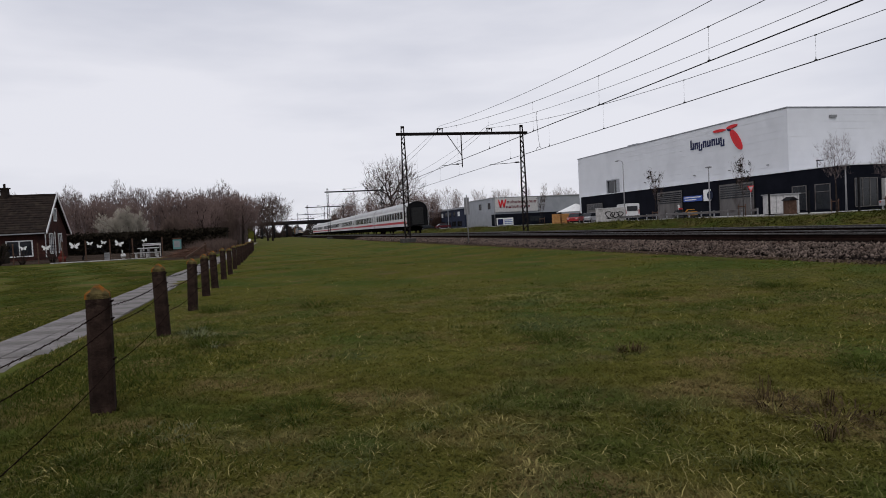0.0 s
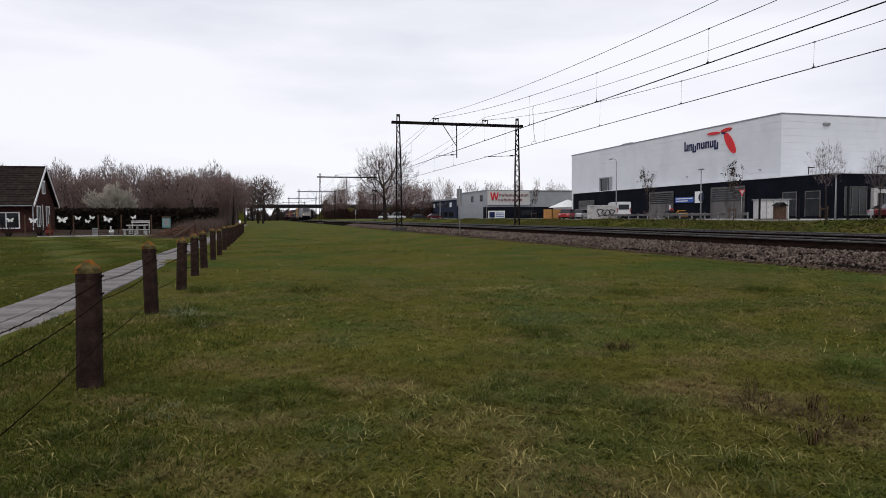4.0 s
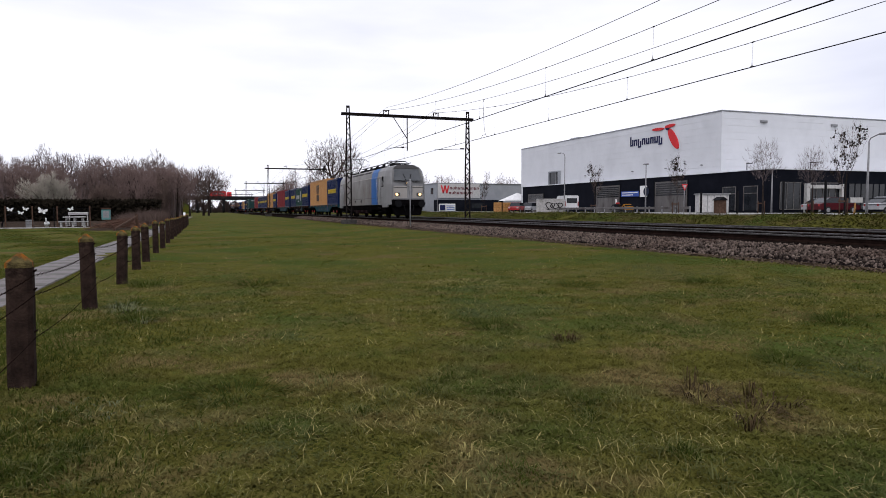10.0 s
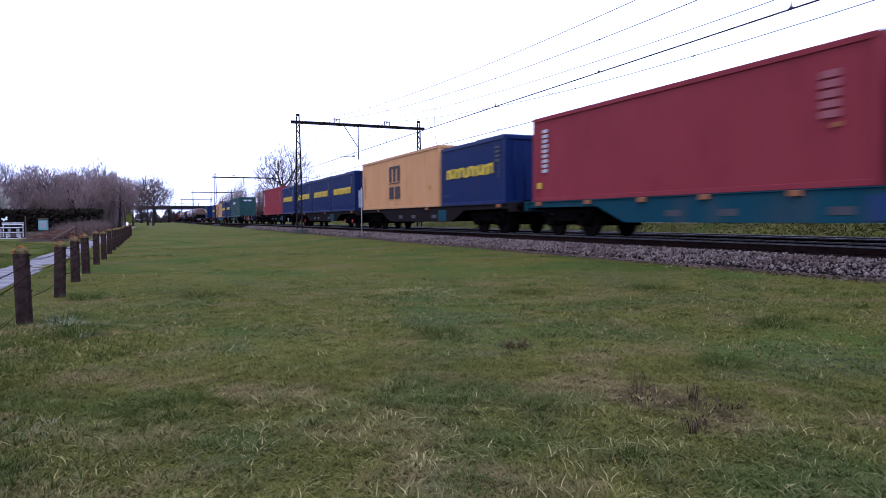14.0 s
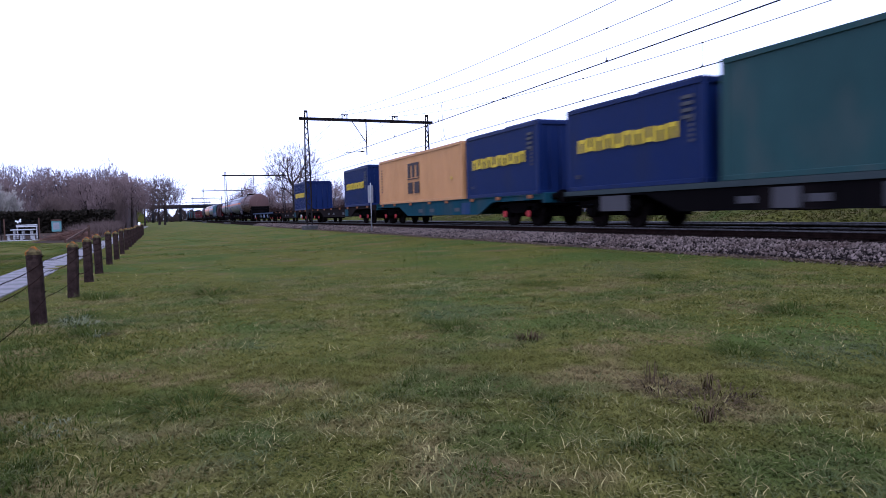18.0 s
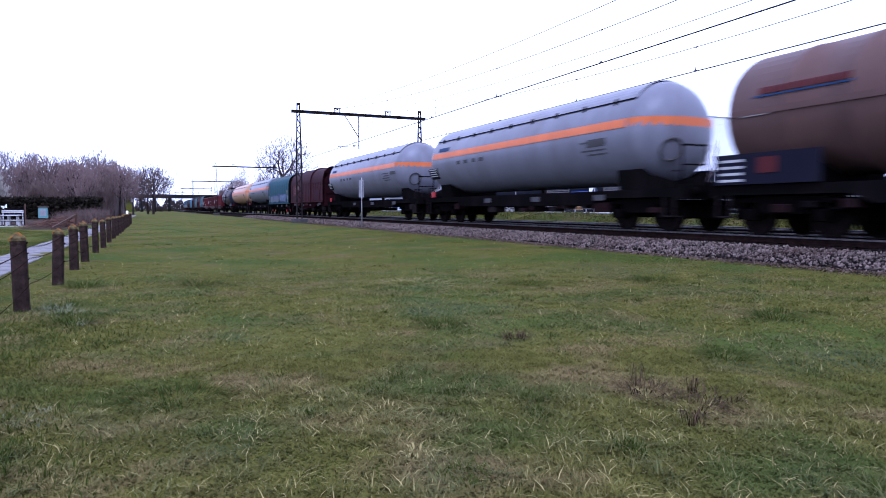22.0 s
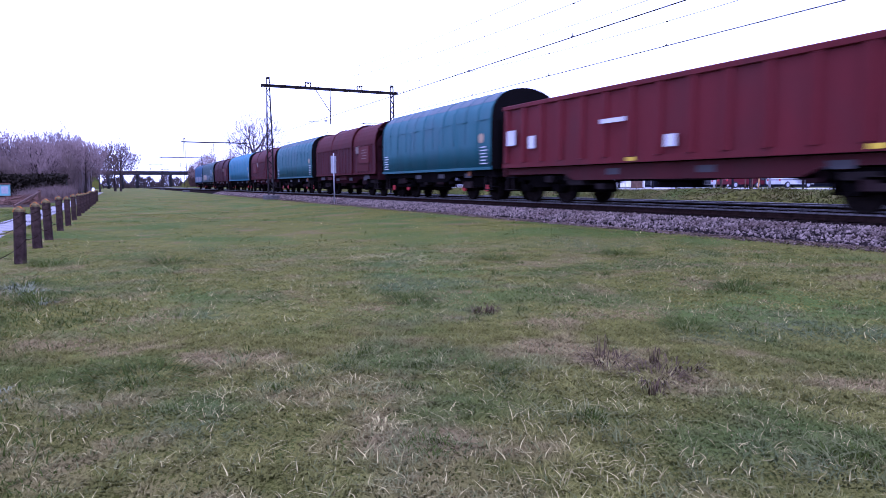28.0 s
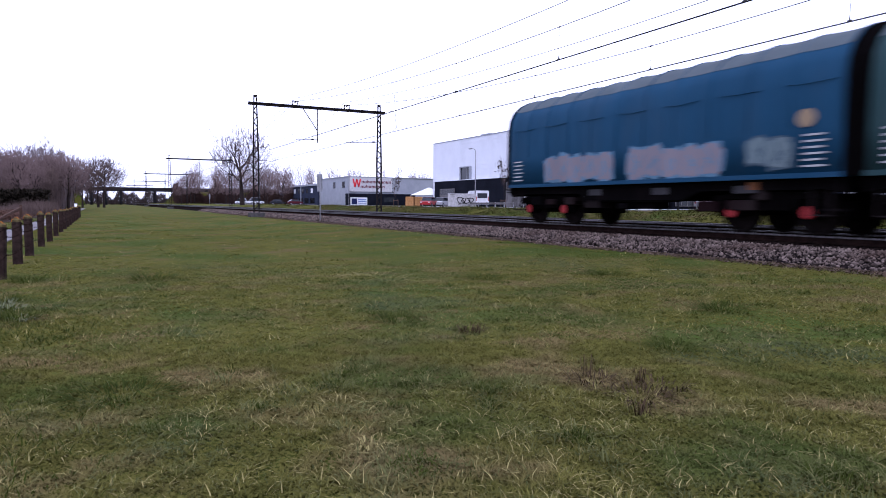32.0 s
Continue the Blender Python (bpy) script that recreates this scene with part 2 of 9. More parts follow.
M["brick"] = material("brown_brick", (0.026, 0.011, 0.009), (0.058, 0.024, 0.019), 9, 0.9, 0, 0.4, 45, (0.022, 0.012, 0.011), 1.2, spec=0.08)
M["tile"] = material("roof_tile", (0.008, 0.006, 0.005), (0.026, 0.018, 0.014), 3, 0.85, 0, 0.3, 40, (0.036, 0.028, 0.020), 1.4, (0.55, 0.75), spec=0.1)
M["bark"] = material("bark", (0.014, 0.010, 0.009), (0.040, 0.031, 0.027), 3, 0.95, 0, 0.3, 30, spec=0.03)
M["twig"] = material("twig", (0.0656, 0.0451, 0.041), (0.1886, 0.1353, 0.1197), 0.4, 0.95, island=0.5, spec=0.05)
M["twig_brown"] = material("brown_twig", (0.036, 0.025, 0.021), (0.105, 0.075, 0.062), 0.4, 0.95, island=0.5, spec=0.03)
M["twig_dark"] = material("dark_twig", (0.016, 0.012, 0.010), (0.046, 0.034, 0.029), 0.4, 0.95, island=0.5, spec=0.03)
M["brush"] = material("cut_twigs", (0.040, 0.022, 0.015), (0.150, 0.085, 0.060), 2, 0.95, island=0.7, spec=0.02)
M["twig_pale"] = material("pale_twig", (0.13, 0.108, 0.100), (0.30, 0.25, 0.235), 0.4, 0.95, island=0.5, spec=0.05)
M["twig_grey"] = material("grey_twig", (0.0675, 0.0522, 0.0495), (0.18, 0.1422, 0.135), 0.4, 0.95, island=0.5, spec=0.05)
M["blossom"] = material("pale_blossom", (0.17, 0.15, 0.125), (0.42, 0.385, 0.32), 1.0, 0.9, island=0.6, spec=0.05)
M["hedge"] = material("dark_hedge", (0.007, 0.006, 0.004), (0.026, 0.021, 0.014), 2, 0.95, island=0.5, spec=0.05)
M["beech"] = material("brown_hedge", (0.018, 0.011, 0.009), (0.052, 0.030, 0.023), 0.6, 0.95, island=0.5, spec=0.05)


# ---- mesh tools ----
class Build:
    """Gathers faces for one mesh."""

    def __init__(self):
        self.v, self.f, self.smooth = [], [], []

    def add(self, verts, faces, smooth=False):
        n = len(self.v)
        self.v += [tuple(p) for p in verts]
        self.f += [tuple(n + i for i in f) for f in faces]
        self.smooth += [smooth] * len(faces)
        return self

    def box(self, x0, x1, y0, y1, z0, z1, c=0.0):
        """A box, with its upright edges and rims chamfered by c."""
        if c <= 0:
            return self.add([(x, y, z) for z in (z0, z1) for x, y in ((x0, y0), (x1, y0), (x1, y1), (x0, y1))],
                            [(3, 2, 1, 0), (4, 5, 6, 7), (0, 1, 5, 4), (1, 2, 6, 5), (2, 3, 7, 6), (3, 0, 4, 7)])
        rings = []
        for z, i in ((z0, c), (z0 + c, 0), (z1 - c, 0), (z1, c)):
            a, b, d, e = x0 + i, x1 - i, y0 + i, y1 - i
            rings.append([(a + c, d, z), (b - c, d, z), (b, d + c, z), (b, e - c, z), (b - c, e, z), (a + c, e, z), (a, e - c, z), (a, d + c, z)])
        return self.loft(rings)

    def loft(self, rings, caps=True, smooth=False):
        n = len(rings[0])
        faces = [(k * n + i, k * n + (i + 1) % n, (k + 1) * n + (i + 1) % n, (k + 1) * n + i) for k in range(len(rings) - 1) for i in range(n)]
        m = len(self.v)
        self.add([p for r in rings for p in r], faces, smooth)
        if caps:
            self.f += [tuple(m + i for i in reversed(range(n))), tuple(m + (len(rings) - 1) * n + i for i in range(n))]
            self.smooth += [False, False]
        return self

    def tube(self, p, q, r, s=None, n=6, caps=True, smooth=True):
        p, q = Vector(p), Vector(q)
        s = r if s is None else s
        d = (q - p).normalized()
        a = d.orthogonal().normalized()
        b = d.cross(a)
        ring = lambda c, k: [c + a * (k * math.cos(2 * math.pi * i / n)) + b * (k * math.sin(2 * math.pi * i / n)) for i in range(n)]
        return self.loft([ring(p, r), ring(q, s)], caps, smooth)

    def line(self, points, r, n=5):
        for p, q in zip(points, points[1:]):
            self.tube(p, q, r, n=n, caps=False)
        return self

    def sweep(self, points, r, n=5):
        """One unbroken cord through the points."""
        P = [Vector(p) for p in points]
        rings = []
        for i, p in enumerate(P):
            d = (P[min(i + 1, len(P) - 1)] - P[max(i - 1, 0)]).normalized()
            a = d.cross(Vector((1, 0, 0)))
            a = (a if a.length > 1e-3 else Vector((0, 0, 1))).normalized()
            b = a.cross(d)
            rings.append([p + a * (r * math.cos(2 * math.pi * k / n)) + b * (r * math.sin(2 * math.pi * k / n)) for k in range(n)])
        return self.loft(rings, True, True)

    def bar(self, p, q, w, h):
        """A square bar from p to q."""
        p, q = Vector(p), Vector(q)
        d = (q - p).normalized()
        a = d.cross(Vector((0, 0, 1)))
        a = (a if a.length > 1e-3 else Vector((1, 0, 0))).normalized()
        b = a.cross(d)
        ring = lambda c: [c + a * (i * w / 2) + b * (j * h / 2) for i, j in ((-1, -1), (1, -1), (1, 1), (-1, 1))]
        return self.loft([ring(p), ring(q)])

    def prism(self, outline, y0, y1, axis="y"):
        """An outline pushed from y0 to y1 along an axis; outline as (x, z), (y, z) or (x, y)."""
        put = {"y": lambda a, b, c: (a, c, b), "x": lambda a, b, c: (c, a, b), "z": lambda a, b, c: (a, b, c)}[axis]
        rings = [[put(a, b, y0) for a, b in outline], [put(a, b, y1) for a, b in outline]]
        return self.loft(rings)

    def lathe_y(self, profile, x, z, n=28, smooth=True):
        """Rings (y, radius) round the y axis through (x, z)."""
        rings = [[(x + r * math.cos(2 * math.pi * i / n), y, z + r * math.sin(2 * math.pi * i / n)) for i in range(n)] for y, r in profile]
        return self.loft(rings, True, smooth)

    def mesh(self, name):
        me = bpy.data.meshes.new(name)
        me.from_pydata(self.v, [], self.f)
        me.polygons.foreach_set("use_smooth", self.smooth)
        return me


def fix(me):
    bm = bmesh.new()
    bm.from_mesh(me)
    bmesh.ops.recalc_face_normals(bm, faces=bm.faces)
    bm.to_mesh(me)
    bm.free()
    return me


def part(name, build, mat, parent, label=""):
    """One mesh object under a thing or a part."""
    me = fix(build.mesh(name)) if isinstance(build, Build) else build
    if not me.materials:
        me.materials.append(M[mat])
    ob = new(name, me)
    ob.parent = parent
    return tagged(ob, label)


def thing(name, m, label, category, group="", kind=""):
    ob = new(name)
    ob.empty_display_size = 0.2
    ob.matrix_basis = m
    return tagged(ob, label, category, group, kind)


def structure(name, build, mat, label, category):
    me = fix(build.mesh(name))
    me.materials.append(M[mat])
    return tagged(new(name, me), label, category, kind="structure")


def soup(name, verts, faces, mat):
    """A mesh from numpy arrays of triangles or quads."""
    me = bpy.data.meshes.new(name)
    k = faces.shape[1]
    me.vertices.add(len(verts))
    me.vertices.foreach_set("co", np.asarray(verts, np.float32).ravel())
    me.loops.add(faces.size)
    me.loops.foreach_set("vertex_index", np.asarray(faces, np.int32).ravel())
    me.polygons.add(len(faces))
    me.polygons.foreach_set("loop_start", np.arange(0, faces.size, k, dtype=np.int32))
    me.update(calc_edges=True)
    me.validate()
    me.materials.append(M[mat])
    return me


# ---- ground: one sheet; meadow, track bed, verge and street level ----
TRACKS = (13.65, 17.75)
RAIL = 0.66


def ease(a, b, x):
    k = min(1, max(0, (x - a) / (b - a)))
    return k * k * (3 - 2 * k)


def ground_z(x, y):
    z = 0.18 * ease(4.5, 10.6, x)
    z += 0.12 * ease(18, 21, x) + 0.62 * ease(20.8, 24.0, x) - 0.10 * ease(25.5, 30, x)
    z += (1 - ease(1.5, 4.5, x)) * (0.012 * math.sin(x * 1.7 + y * 0.6) + 0.018 * math.sin(y * 0.9 - x * 0.4))
    z += 0.02 * math.sin(x * 0.9) * math.sin(y * 0.5 + 1) * (1 if x < 10 else 0)
    if 21 < x < 30:
        z += 0.10 * math.sin(y * 0.8 + math.sin(y * 0.31) * 3) * ease(21, 24, x) * (1 - ease(26, 30, x))
    z -= 0.02 * (1 - ease(0.05, 0.35, abs(x + 3.09) - 0.52))
    return z


def ground():
    xs = [-3000, -900, -400, -200, -120, -80, -50, -35, -25, -18, -13, -10, -8, -6.5, -5.2, -4.4, -3.8, -3.4, -3.0, -2.3, -1.9, -1.5]
    xs += [-1.1 + 0.45 * i for i in range(27)] + [11.3, 12.5, 14, 16, 18, 19, 20] + [20.5 + 0.5 * i for i in range(20)] + [32, 36, 42, 50, 60, 80, 120, 200, 400, 900, 3000]
    ys = [-3000, -600, -150, -60, -30, -15, -8, -4] + [-2 + 0.5 * i for i in range(60)] + [28 + 1.5 * i for i in range(40)] + [90 + 6 * i for i in range(30)] + [300, 400, 600, 1000, 1800, 3000]
    b = Build()
    n = len(xs)
    b.add([(x, y, ground_z(x, y)) for y in ys for x in xs],
          [(j * n + i, j * n + i + 1, (j + 1) * n + i + 1, (j + 1) * n + i) for j in range(len(ys) - 1) for i in range(n - 1)], True)
    structure("ground", b, "soil", "short green meadow grass with dry patches", "ground")


ground()


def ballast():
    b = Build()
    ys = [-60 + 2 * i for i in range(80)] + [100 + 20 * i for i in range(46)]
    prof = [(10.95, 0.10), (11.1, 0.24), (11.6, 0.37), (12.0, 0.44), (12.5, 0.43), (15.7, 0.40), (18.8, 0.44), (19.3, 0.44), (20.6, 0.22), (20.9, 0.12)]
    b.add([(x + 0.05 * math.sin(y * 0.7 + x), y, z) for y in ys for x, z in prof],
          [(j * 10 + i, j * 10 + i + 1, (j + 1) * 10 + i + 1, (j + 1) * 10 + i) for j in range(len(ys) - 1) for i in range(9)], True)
    structure("track_bed", b, "ballast_gap_shade", "near-black bed under two tracks, shade between its stones painted in", "track bed")


def loose_stones(dark):
    prof = [(10.95, 0.10), (11.1, 0.24), (11.6, 0.37), (12.0, 0.44), (12.5, 0.43), (15.7, 0.40), (18.8, 0.44), (19.3, 0.44), (20.6, 0.22), (20.9, 0.12)]
    rng = np.random.default_rng(4)
    base = np.array([(1, 0, 0), (-1, 0, 0), (0, 1, 0), (0, -1, 0), (0, 0, 1), (0, 0, -1)], float)
    tri = np.array([(0, 2, 4), (2, 1, 4), (1, 3, 4), (3, 0, 4), (2, 0, 5), (1, 2, 5), (3, 1, 5), (0, 3, 5)])
    px, pz = [p[0] for p in prof], [p[1] for p in prof]
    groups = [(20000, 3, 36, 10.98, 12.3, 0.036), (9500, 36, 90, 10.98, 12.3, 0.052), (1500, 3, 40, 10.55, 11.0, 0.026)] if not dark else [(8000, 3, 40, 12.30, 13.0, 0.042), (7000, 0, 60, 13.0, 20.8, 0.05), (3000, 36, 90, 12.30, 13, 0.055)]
    vs, fs, at = [], [], 0
    for count, y0, y1, x0, x1, size in groups:
        x, y = rng.uniform(x0, x1, count), rng.uniform(y0, y1, count)
        z = np.maximum(np.interp(x, px, pz), 0.175) + rng.uniform(-0.015, 0.03, count)
        s = size * rng.uniform(0.5, 1.35, (count, 1, 1)) * rng.uniform(0.5, 1.35, (count, 6, 1)) * base[None]
        a = rng.uniform(0, 6.28, count)
        e = rng.uniform(-0.6, 0.6, count)
        ca, sa, ce, se = np.cos(a)[:, None], np.sin(a)[:, None], np.cos(e)[:, None], np.sin(e)[:, None]
        X, Y, Z = s[..., 0], s[..., 1], s[..., 2]
        X, Z = X * ce - Z * se, X * se + Z * ce
        X, Y = X * ca - Y * sa, X * sa + Y * ca
        vs.append(np.stack([X + x[:, None], Y + y[:, None], Z + z[:, None]], 2).reshape(-1, 3))
        fs.append((tri[None] + (at + np.arange(count) * 6)[:, None, None]).reshape(-1, 3))
        at += count * 6
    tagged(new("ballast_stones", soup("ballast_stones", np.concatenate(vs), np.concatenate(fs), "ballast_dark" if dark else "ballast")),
           "crushed stones between the rails, dark with brake dust" if dark else "loose grey and brownish crushed stones along the track", "ballast", kind="stuff")


ballast()
loose_stones(False)
loose_stones(True)


def railway(xc, label):
    t = thing("railway_track", pose(xc, 0, 0), label, "railway track", "two tracks", "structure")
    for side in (-1, 1):
        x = side * 0.7535
        b = Build().prism([(x - 0.07, RAIL - 0.16), (x + 0.07, RAIL - 0.16), (x + 0.02, RAIL - 0.12), (x + 0.02, RAIL - 0.045), (x - 0.02, RAIL - 0.045), (x - 0.02, RAIL - 0.12)], -60, 1000)
        r = part("rail", b, "rail_rust", t)
        part("rail_head", Build().box(x - 0.036, x + 0.036, -60, 1000, RAIL - 0.044, RAIL, 0.008), "rail_head", r, "shiny worn rail head")
    one = fix(Build().box(-1.26, 1.26, -0.13, 0.13, RAIL - 0.38, RAIL - 0.165, 0.02).mesh("sleeper"))
    one.materials.append(M["sleeper"])
    for i in range(110):
        s = new("sleeper", one)
        s.parent, s.location = t, (0, 4 + 0.6 * i, 0)
    b = Build()
    for i in range(150):
        y = 70.3 + 0.6 * i
        b.box(-1.26, 1.26, y - 0.13, y + 0.13, RAIL - 0.38, RAIL - 0.165)
    tagged(part("far_sleepers", b, "sleeper", t), kind="stuff")


railway(TRACKS[0], "rusty rails with shiny heads on dark sleepers, nearer track")
railway(TRACKS[1], "rusty rails with shiny heads on dark sleepers, farther track")


# ---- overhead line ----
BEAM = 8.78
PORTALS = (-19.6, 51.4, 122.3, 190.0, 258.0, 326.0)


def lattice_mast(t, x):
    m = part("mast", Build().box(x - 0.24, x - 0.15, -0.07, 0.07, 0.5, 4.6).box(x + 0.15, x + 0.24, -0.07, 0.07, 0.5, 4.6)
             .loft([[(x - 0.24 + a, b, 4.6) for a, b in ((0, -0.07), (0.09, -0.07), (0.09, 0.07), (0, 0.07))], [(x - 0.13 + a, b, 9.3) for a, b in ((0, -0.05), (0.07, -0.05), (0.07, 0.05), (0, 0.05))]])
             .loft([[(x + 0.15 + a, b, 4.6) for a, b in ((0, -0.07), (0.09, -0.07), (0.09, 0.07), (0, 0.07))], [(x + 0.06 + a, b, 9.3) for a, b in ((0, -0.05), (0.07, -0.05), (0.07, 0.05), (0, 0.05))]])
             .box(x - 0.13, x + 0.13, -0.06, 0.06, 9.25, 9.42), "mast", t, "dark riveted lattice mast")
    b = Build()
    z, s = 0.7, 1
    while z < 8.5:
        w = 0.2 if z < 4.6 else 0.2 - 0.10 * (z - 4.6) / 4.7
        for y in (-0.06, 0.06):
            b.bar((x - s * w, y, z), (x + s * w, y, z + 0.42), 0.015, 0.05)
        z, s = z + 0.42, -s
    part("lacing", b, "mast", m)
    part("footing", Build().box(x - 0.55, x + 0.55, -0.5, 0.5, 0.0, 0.52, 0.04), "dark_concrete", t, "dark concrete footing")


def portal(y):
    t = thing("catenary_portal", pose(0, y, 0), "dark steel lattice portal carrying overhead wires over both tracks", "catenary portal", "catenary portals along the line")
    for x in (10.58, 20.65):
        lattice_mast(t, x)
    part("beam", Build().box(10.05, 21.15, -0.10, -0.04, BEAM - 0.11, BEAM + 0.11).box(10.05, 21.15, 0.04, 0.10, BEAM - 0.11, BEAM + 0.11)
         .box(10.05, 21.15, -0.10, 0.10, BEAM - 0.02, BEAM + 0.02), "mast", t, "horizontal double-channel beam")
    for x in (TRACKS[0], TRACKS[1] + 0.1):
        b = Build()
        for s in (-0.2, 0.2):
            b.box(x + s - 0.025, x + s + 0.025, -0.05, 0.05, BEAM + 0.1, BEAM + 0.42)
        b.box(x - 0.26, x + 0.26, -0.06, 0.06, BEAM + 0.38, BEAM + 0.44)
        b.lathe_y([(-0.09, 0.05), (0.09, 0.05)], x, BEAM + 0.33, 8)
        part("insulator_bracket", b, "mast", t)
    b = Build().bar((15.4, 0, BEAM), (15.4, 0, 6.05), 0.07, 0.07).bar((14.25, 0, BEAM - 0.1), (15.4, 0, 7.0), 0.05, 0.05)
    part("drop_post", b, "mast", t)
    part("steady_arm", Build().tube((15.4, 0, 6.35), (TRACKS[0], 0, 6.2), 0.022).tube((15.1, 0, 6.32), (14.9, 0, 6.31), 0.06), "mast", t)
    part("steady_arm", Build().tube((20.5, 0, 6.35), (TRACKS[1], 0, 6.2), 0.022).tube((20.3, 0, 6.35), (20.0, 0, 6.34), 0.06), "mast", t)


for y in PORTALS:
    portal(y)


def wires():
    spans = list(zip(PORTALS, PORTALS[1:]))
    sag = lambda k, top, low: low + (top - low) * (2 * k - 1) ** 2
    for x, name, feed, carry, run in ((TRACKS[0], "nearer", 7.88, 7.13, 6.06), (TRACKS[1], "farther", 7.94, 6.98, 6.14)):
        t = thing("overhead_line", pose(x, 0, 0), "thin dark overhead wires with droppers above the %s track" % name, "overhead wire", "overhead lines", "structure")
        feeder, carrier, contact, drops = Build(), Build(), Build(), Build()
        for a, b in spans:
            pts = [i / 24 for i in range(25)]
            feeder.line([(0, a + (b - a) * k, sag(k, 9.41, feed)) for k in pts], 0.0115)
            carrier.line([(0.02, a + (b - a) * k, sag(k, 9.20, carry)) for k in pts], 0.0115)
            for i in range(9):
                y = b - 4.8 - 7.15 * i
                if y < a + 3:
                    continue
                k = (y - a) / (b - a)
                z = sag(k, 9.20, carry)
                drops.tube((0.02, y, z), (0, y, run), 0.0035, n=4)
                drops.tube((0, y - 0.05, run + 0.02), (0, y + 0.05, run + 0.02), 0.03, n=5)
                drops.tube((0, y, run + 0.02), (0, y, run + 0.16), 0.02, 0.006, n=5)
                drops.tube((0.02, y - 0.04, z), (0.02, y + 0.04, z), 0.026, n=5)
        for k in (-0.022, 0.022):
            contact.line([(k, y, run) for y in range(-20, 340, 20)], 0.012)
        for n, bd in (("feeder_wire", feeder), ("carrier_wire", carrier), ("contact_wire", contact), ("droppers", drops)):
            part(n, bd, "wire", t)
        if name == "farther":
            part("jumper_cable", Build().line([(0, 41.0, 8.68), (0, 41.25, 8.66), (0, 41.4, 8.5), (0.0, 41.33, 8.1), (0, 41.2, 6.9), (0, 41.0, 6.35), (0, 40.75, 6.14)], 0.014, 5)
                 .line([(0, 41.0, 6.35), (0, 41.5, 6.30), (0, 41.7, 6.14)], 0.012, 5), "wire", t, "curled feeder jumper cable")


wires()


# ---- path and concrete posts ----
def path():
    rng = random.Random(3)
    t = thing("pavement", pose(0, 0, 0), "worn grey concrete slab footpath beside the meadow", "footpath", kind="structure")
    part("bed", Build().box(-3.63, -2.55, -14, 150, -0.12, -0.004), "soil", t)
    one = [fix(Build().box(-0.252 - w, 0.252 + w, -0.49, 0.49, -0.06, 0.02, 0.008).mesh("slab")) for w in (0.0, 0.002, -0.004)]
    for me in one:
        me.materials.append(M["slab"])
    for i in range(-14, 52):
        for k in (0, 1):
            s = new("slab", rng.choice(one))
            s.parent = t
            s.location = (-3.35 + 0.515 * k, 1.0 + i * 1.0, rng.uniform(-0.008, 0.008))
            s.rotation_euler = (rng.uniform(-0.006, 0.006), rng.uniform(-0.006, 0.006), rng.uniform(-0.006, 0.006))
    b = Build()
    for i in range(90):
        for k in (0, 1):
            b.box(-3.6 + 0.515 * k, -3.1 + 0.515 * k, 52.51 + i, 53.49 + i, -0.05, 0.03)
    tagged(part("far_slabs", b, "slab", t), kind="stuff")


path()

POSTS = [(-1.30, 5.35), (-1.44, 9.2), (-1.47, 12.8), (-1.46, 15.3), (-1.45, 17.6), (-1.45, 20.9), (-1.45, 24.2), (-1.46, 27.6)] + [(-1.46 - 0.01 * i, 31 + 3.3 * i) for i in range(10)]


def concrete_post():
    t = thing("fence_post", pose(0, 0, 0), "weathered brown concrete fence post topped with orange lichen", "fence post", "fence posts along the path")
    w = 0.082
    ring = lambda z, r, c=0.03, dx=0.0: [(dx + a * r, b * r, z) for a, b in ((-1 + c / r, -1), (1 - c / r, -1), (1, -1 + c / r), (1, 1 - c / r), (1 - c / r, 1), (-1 + c / r, 1), (-1, 1 - c / r), (-1, -1 + c / r))]
    part("shaft", Build().loft([ring(-0.1, w * 1.02), ring(0.3, w), ring(0.62, w * 0.985, 0.028, 0.004), ring(0.86, w * 0.97, 0.03, 0.003)]), "post", t)
    cap = part("cap", Build().loft([ring(0.861, w * 1.0), ring(0.898, w * 0.97), ring(0.935, w * 0.50, 0.02), ring(0.962, w * 0.16, 0.006)]), "lichen", t, "pyramid top grown over with orange lichen")
    for z, dy in ((0.40, 0.05), (0.70, 0.02), (0.83, -0.02)):
        part("staple", Build().tube((w - 0.002, -0.03, z), (w + 0.02, 0.0, z + 0.01), 0.006).tube((w + 0.02, 0.0, z + 0.01), (w - 0.002, 0.03, z - 0.01), 0.006), "rail_rust", t, "rusty wire staple")
    return t


first_post = concrete_post()
first_post.matrix_basis = pose(*POSTS[0], 0.0, 0.6, 0.8, 4)
post_rng = random.Random(8)
for px_, py_ in POSTS[1:]:
    copy_thing(first_post, pose(px_, py_, ground_z(px_, py_) - post_rng.uniform(0.0, 0.05), post_rng.uniform(-1.5, 1.5), post_rng.uniform(-1.5, 1.5), post_rng.uniform(-6, 6)))


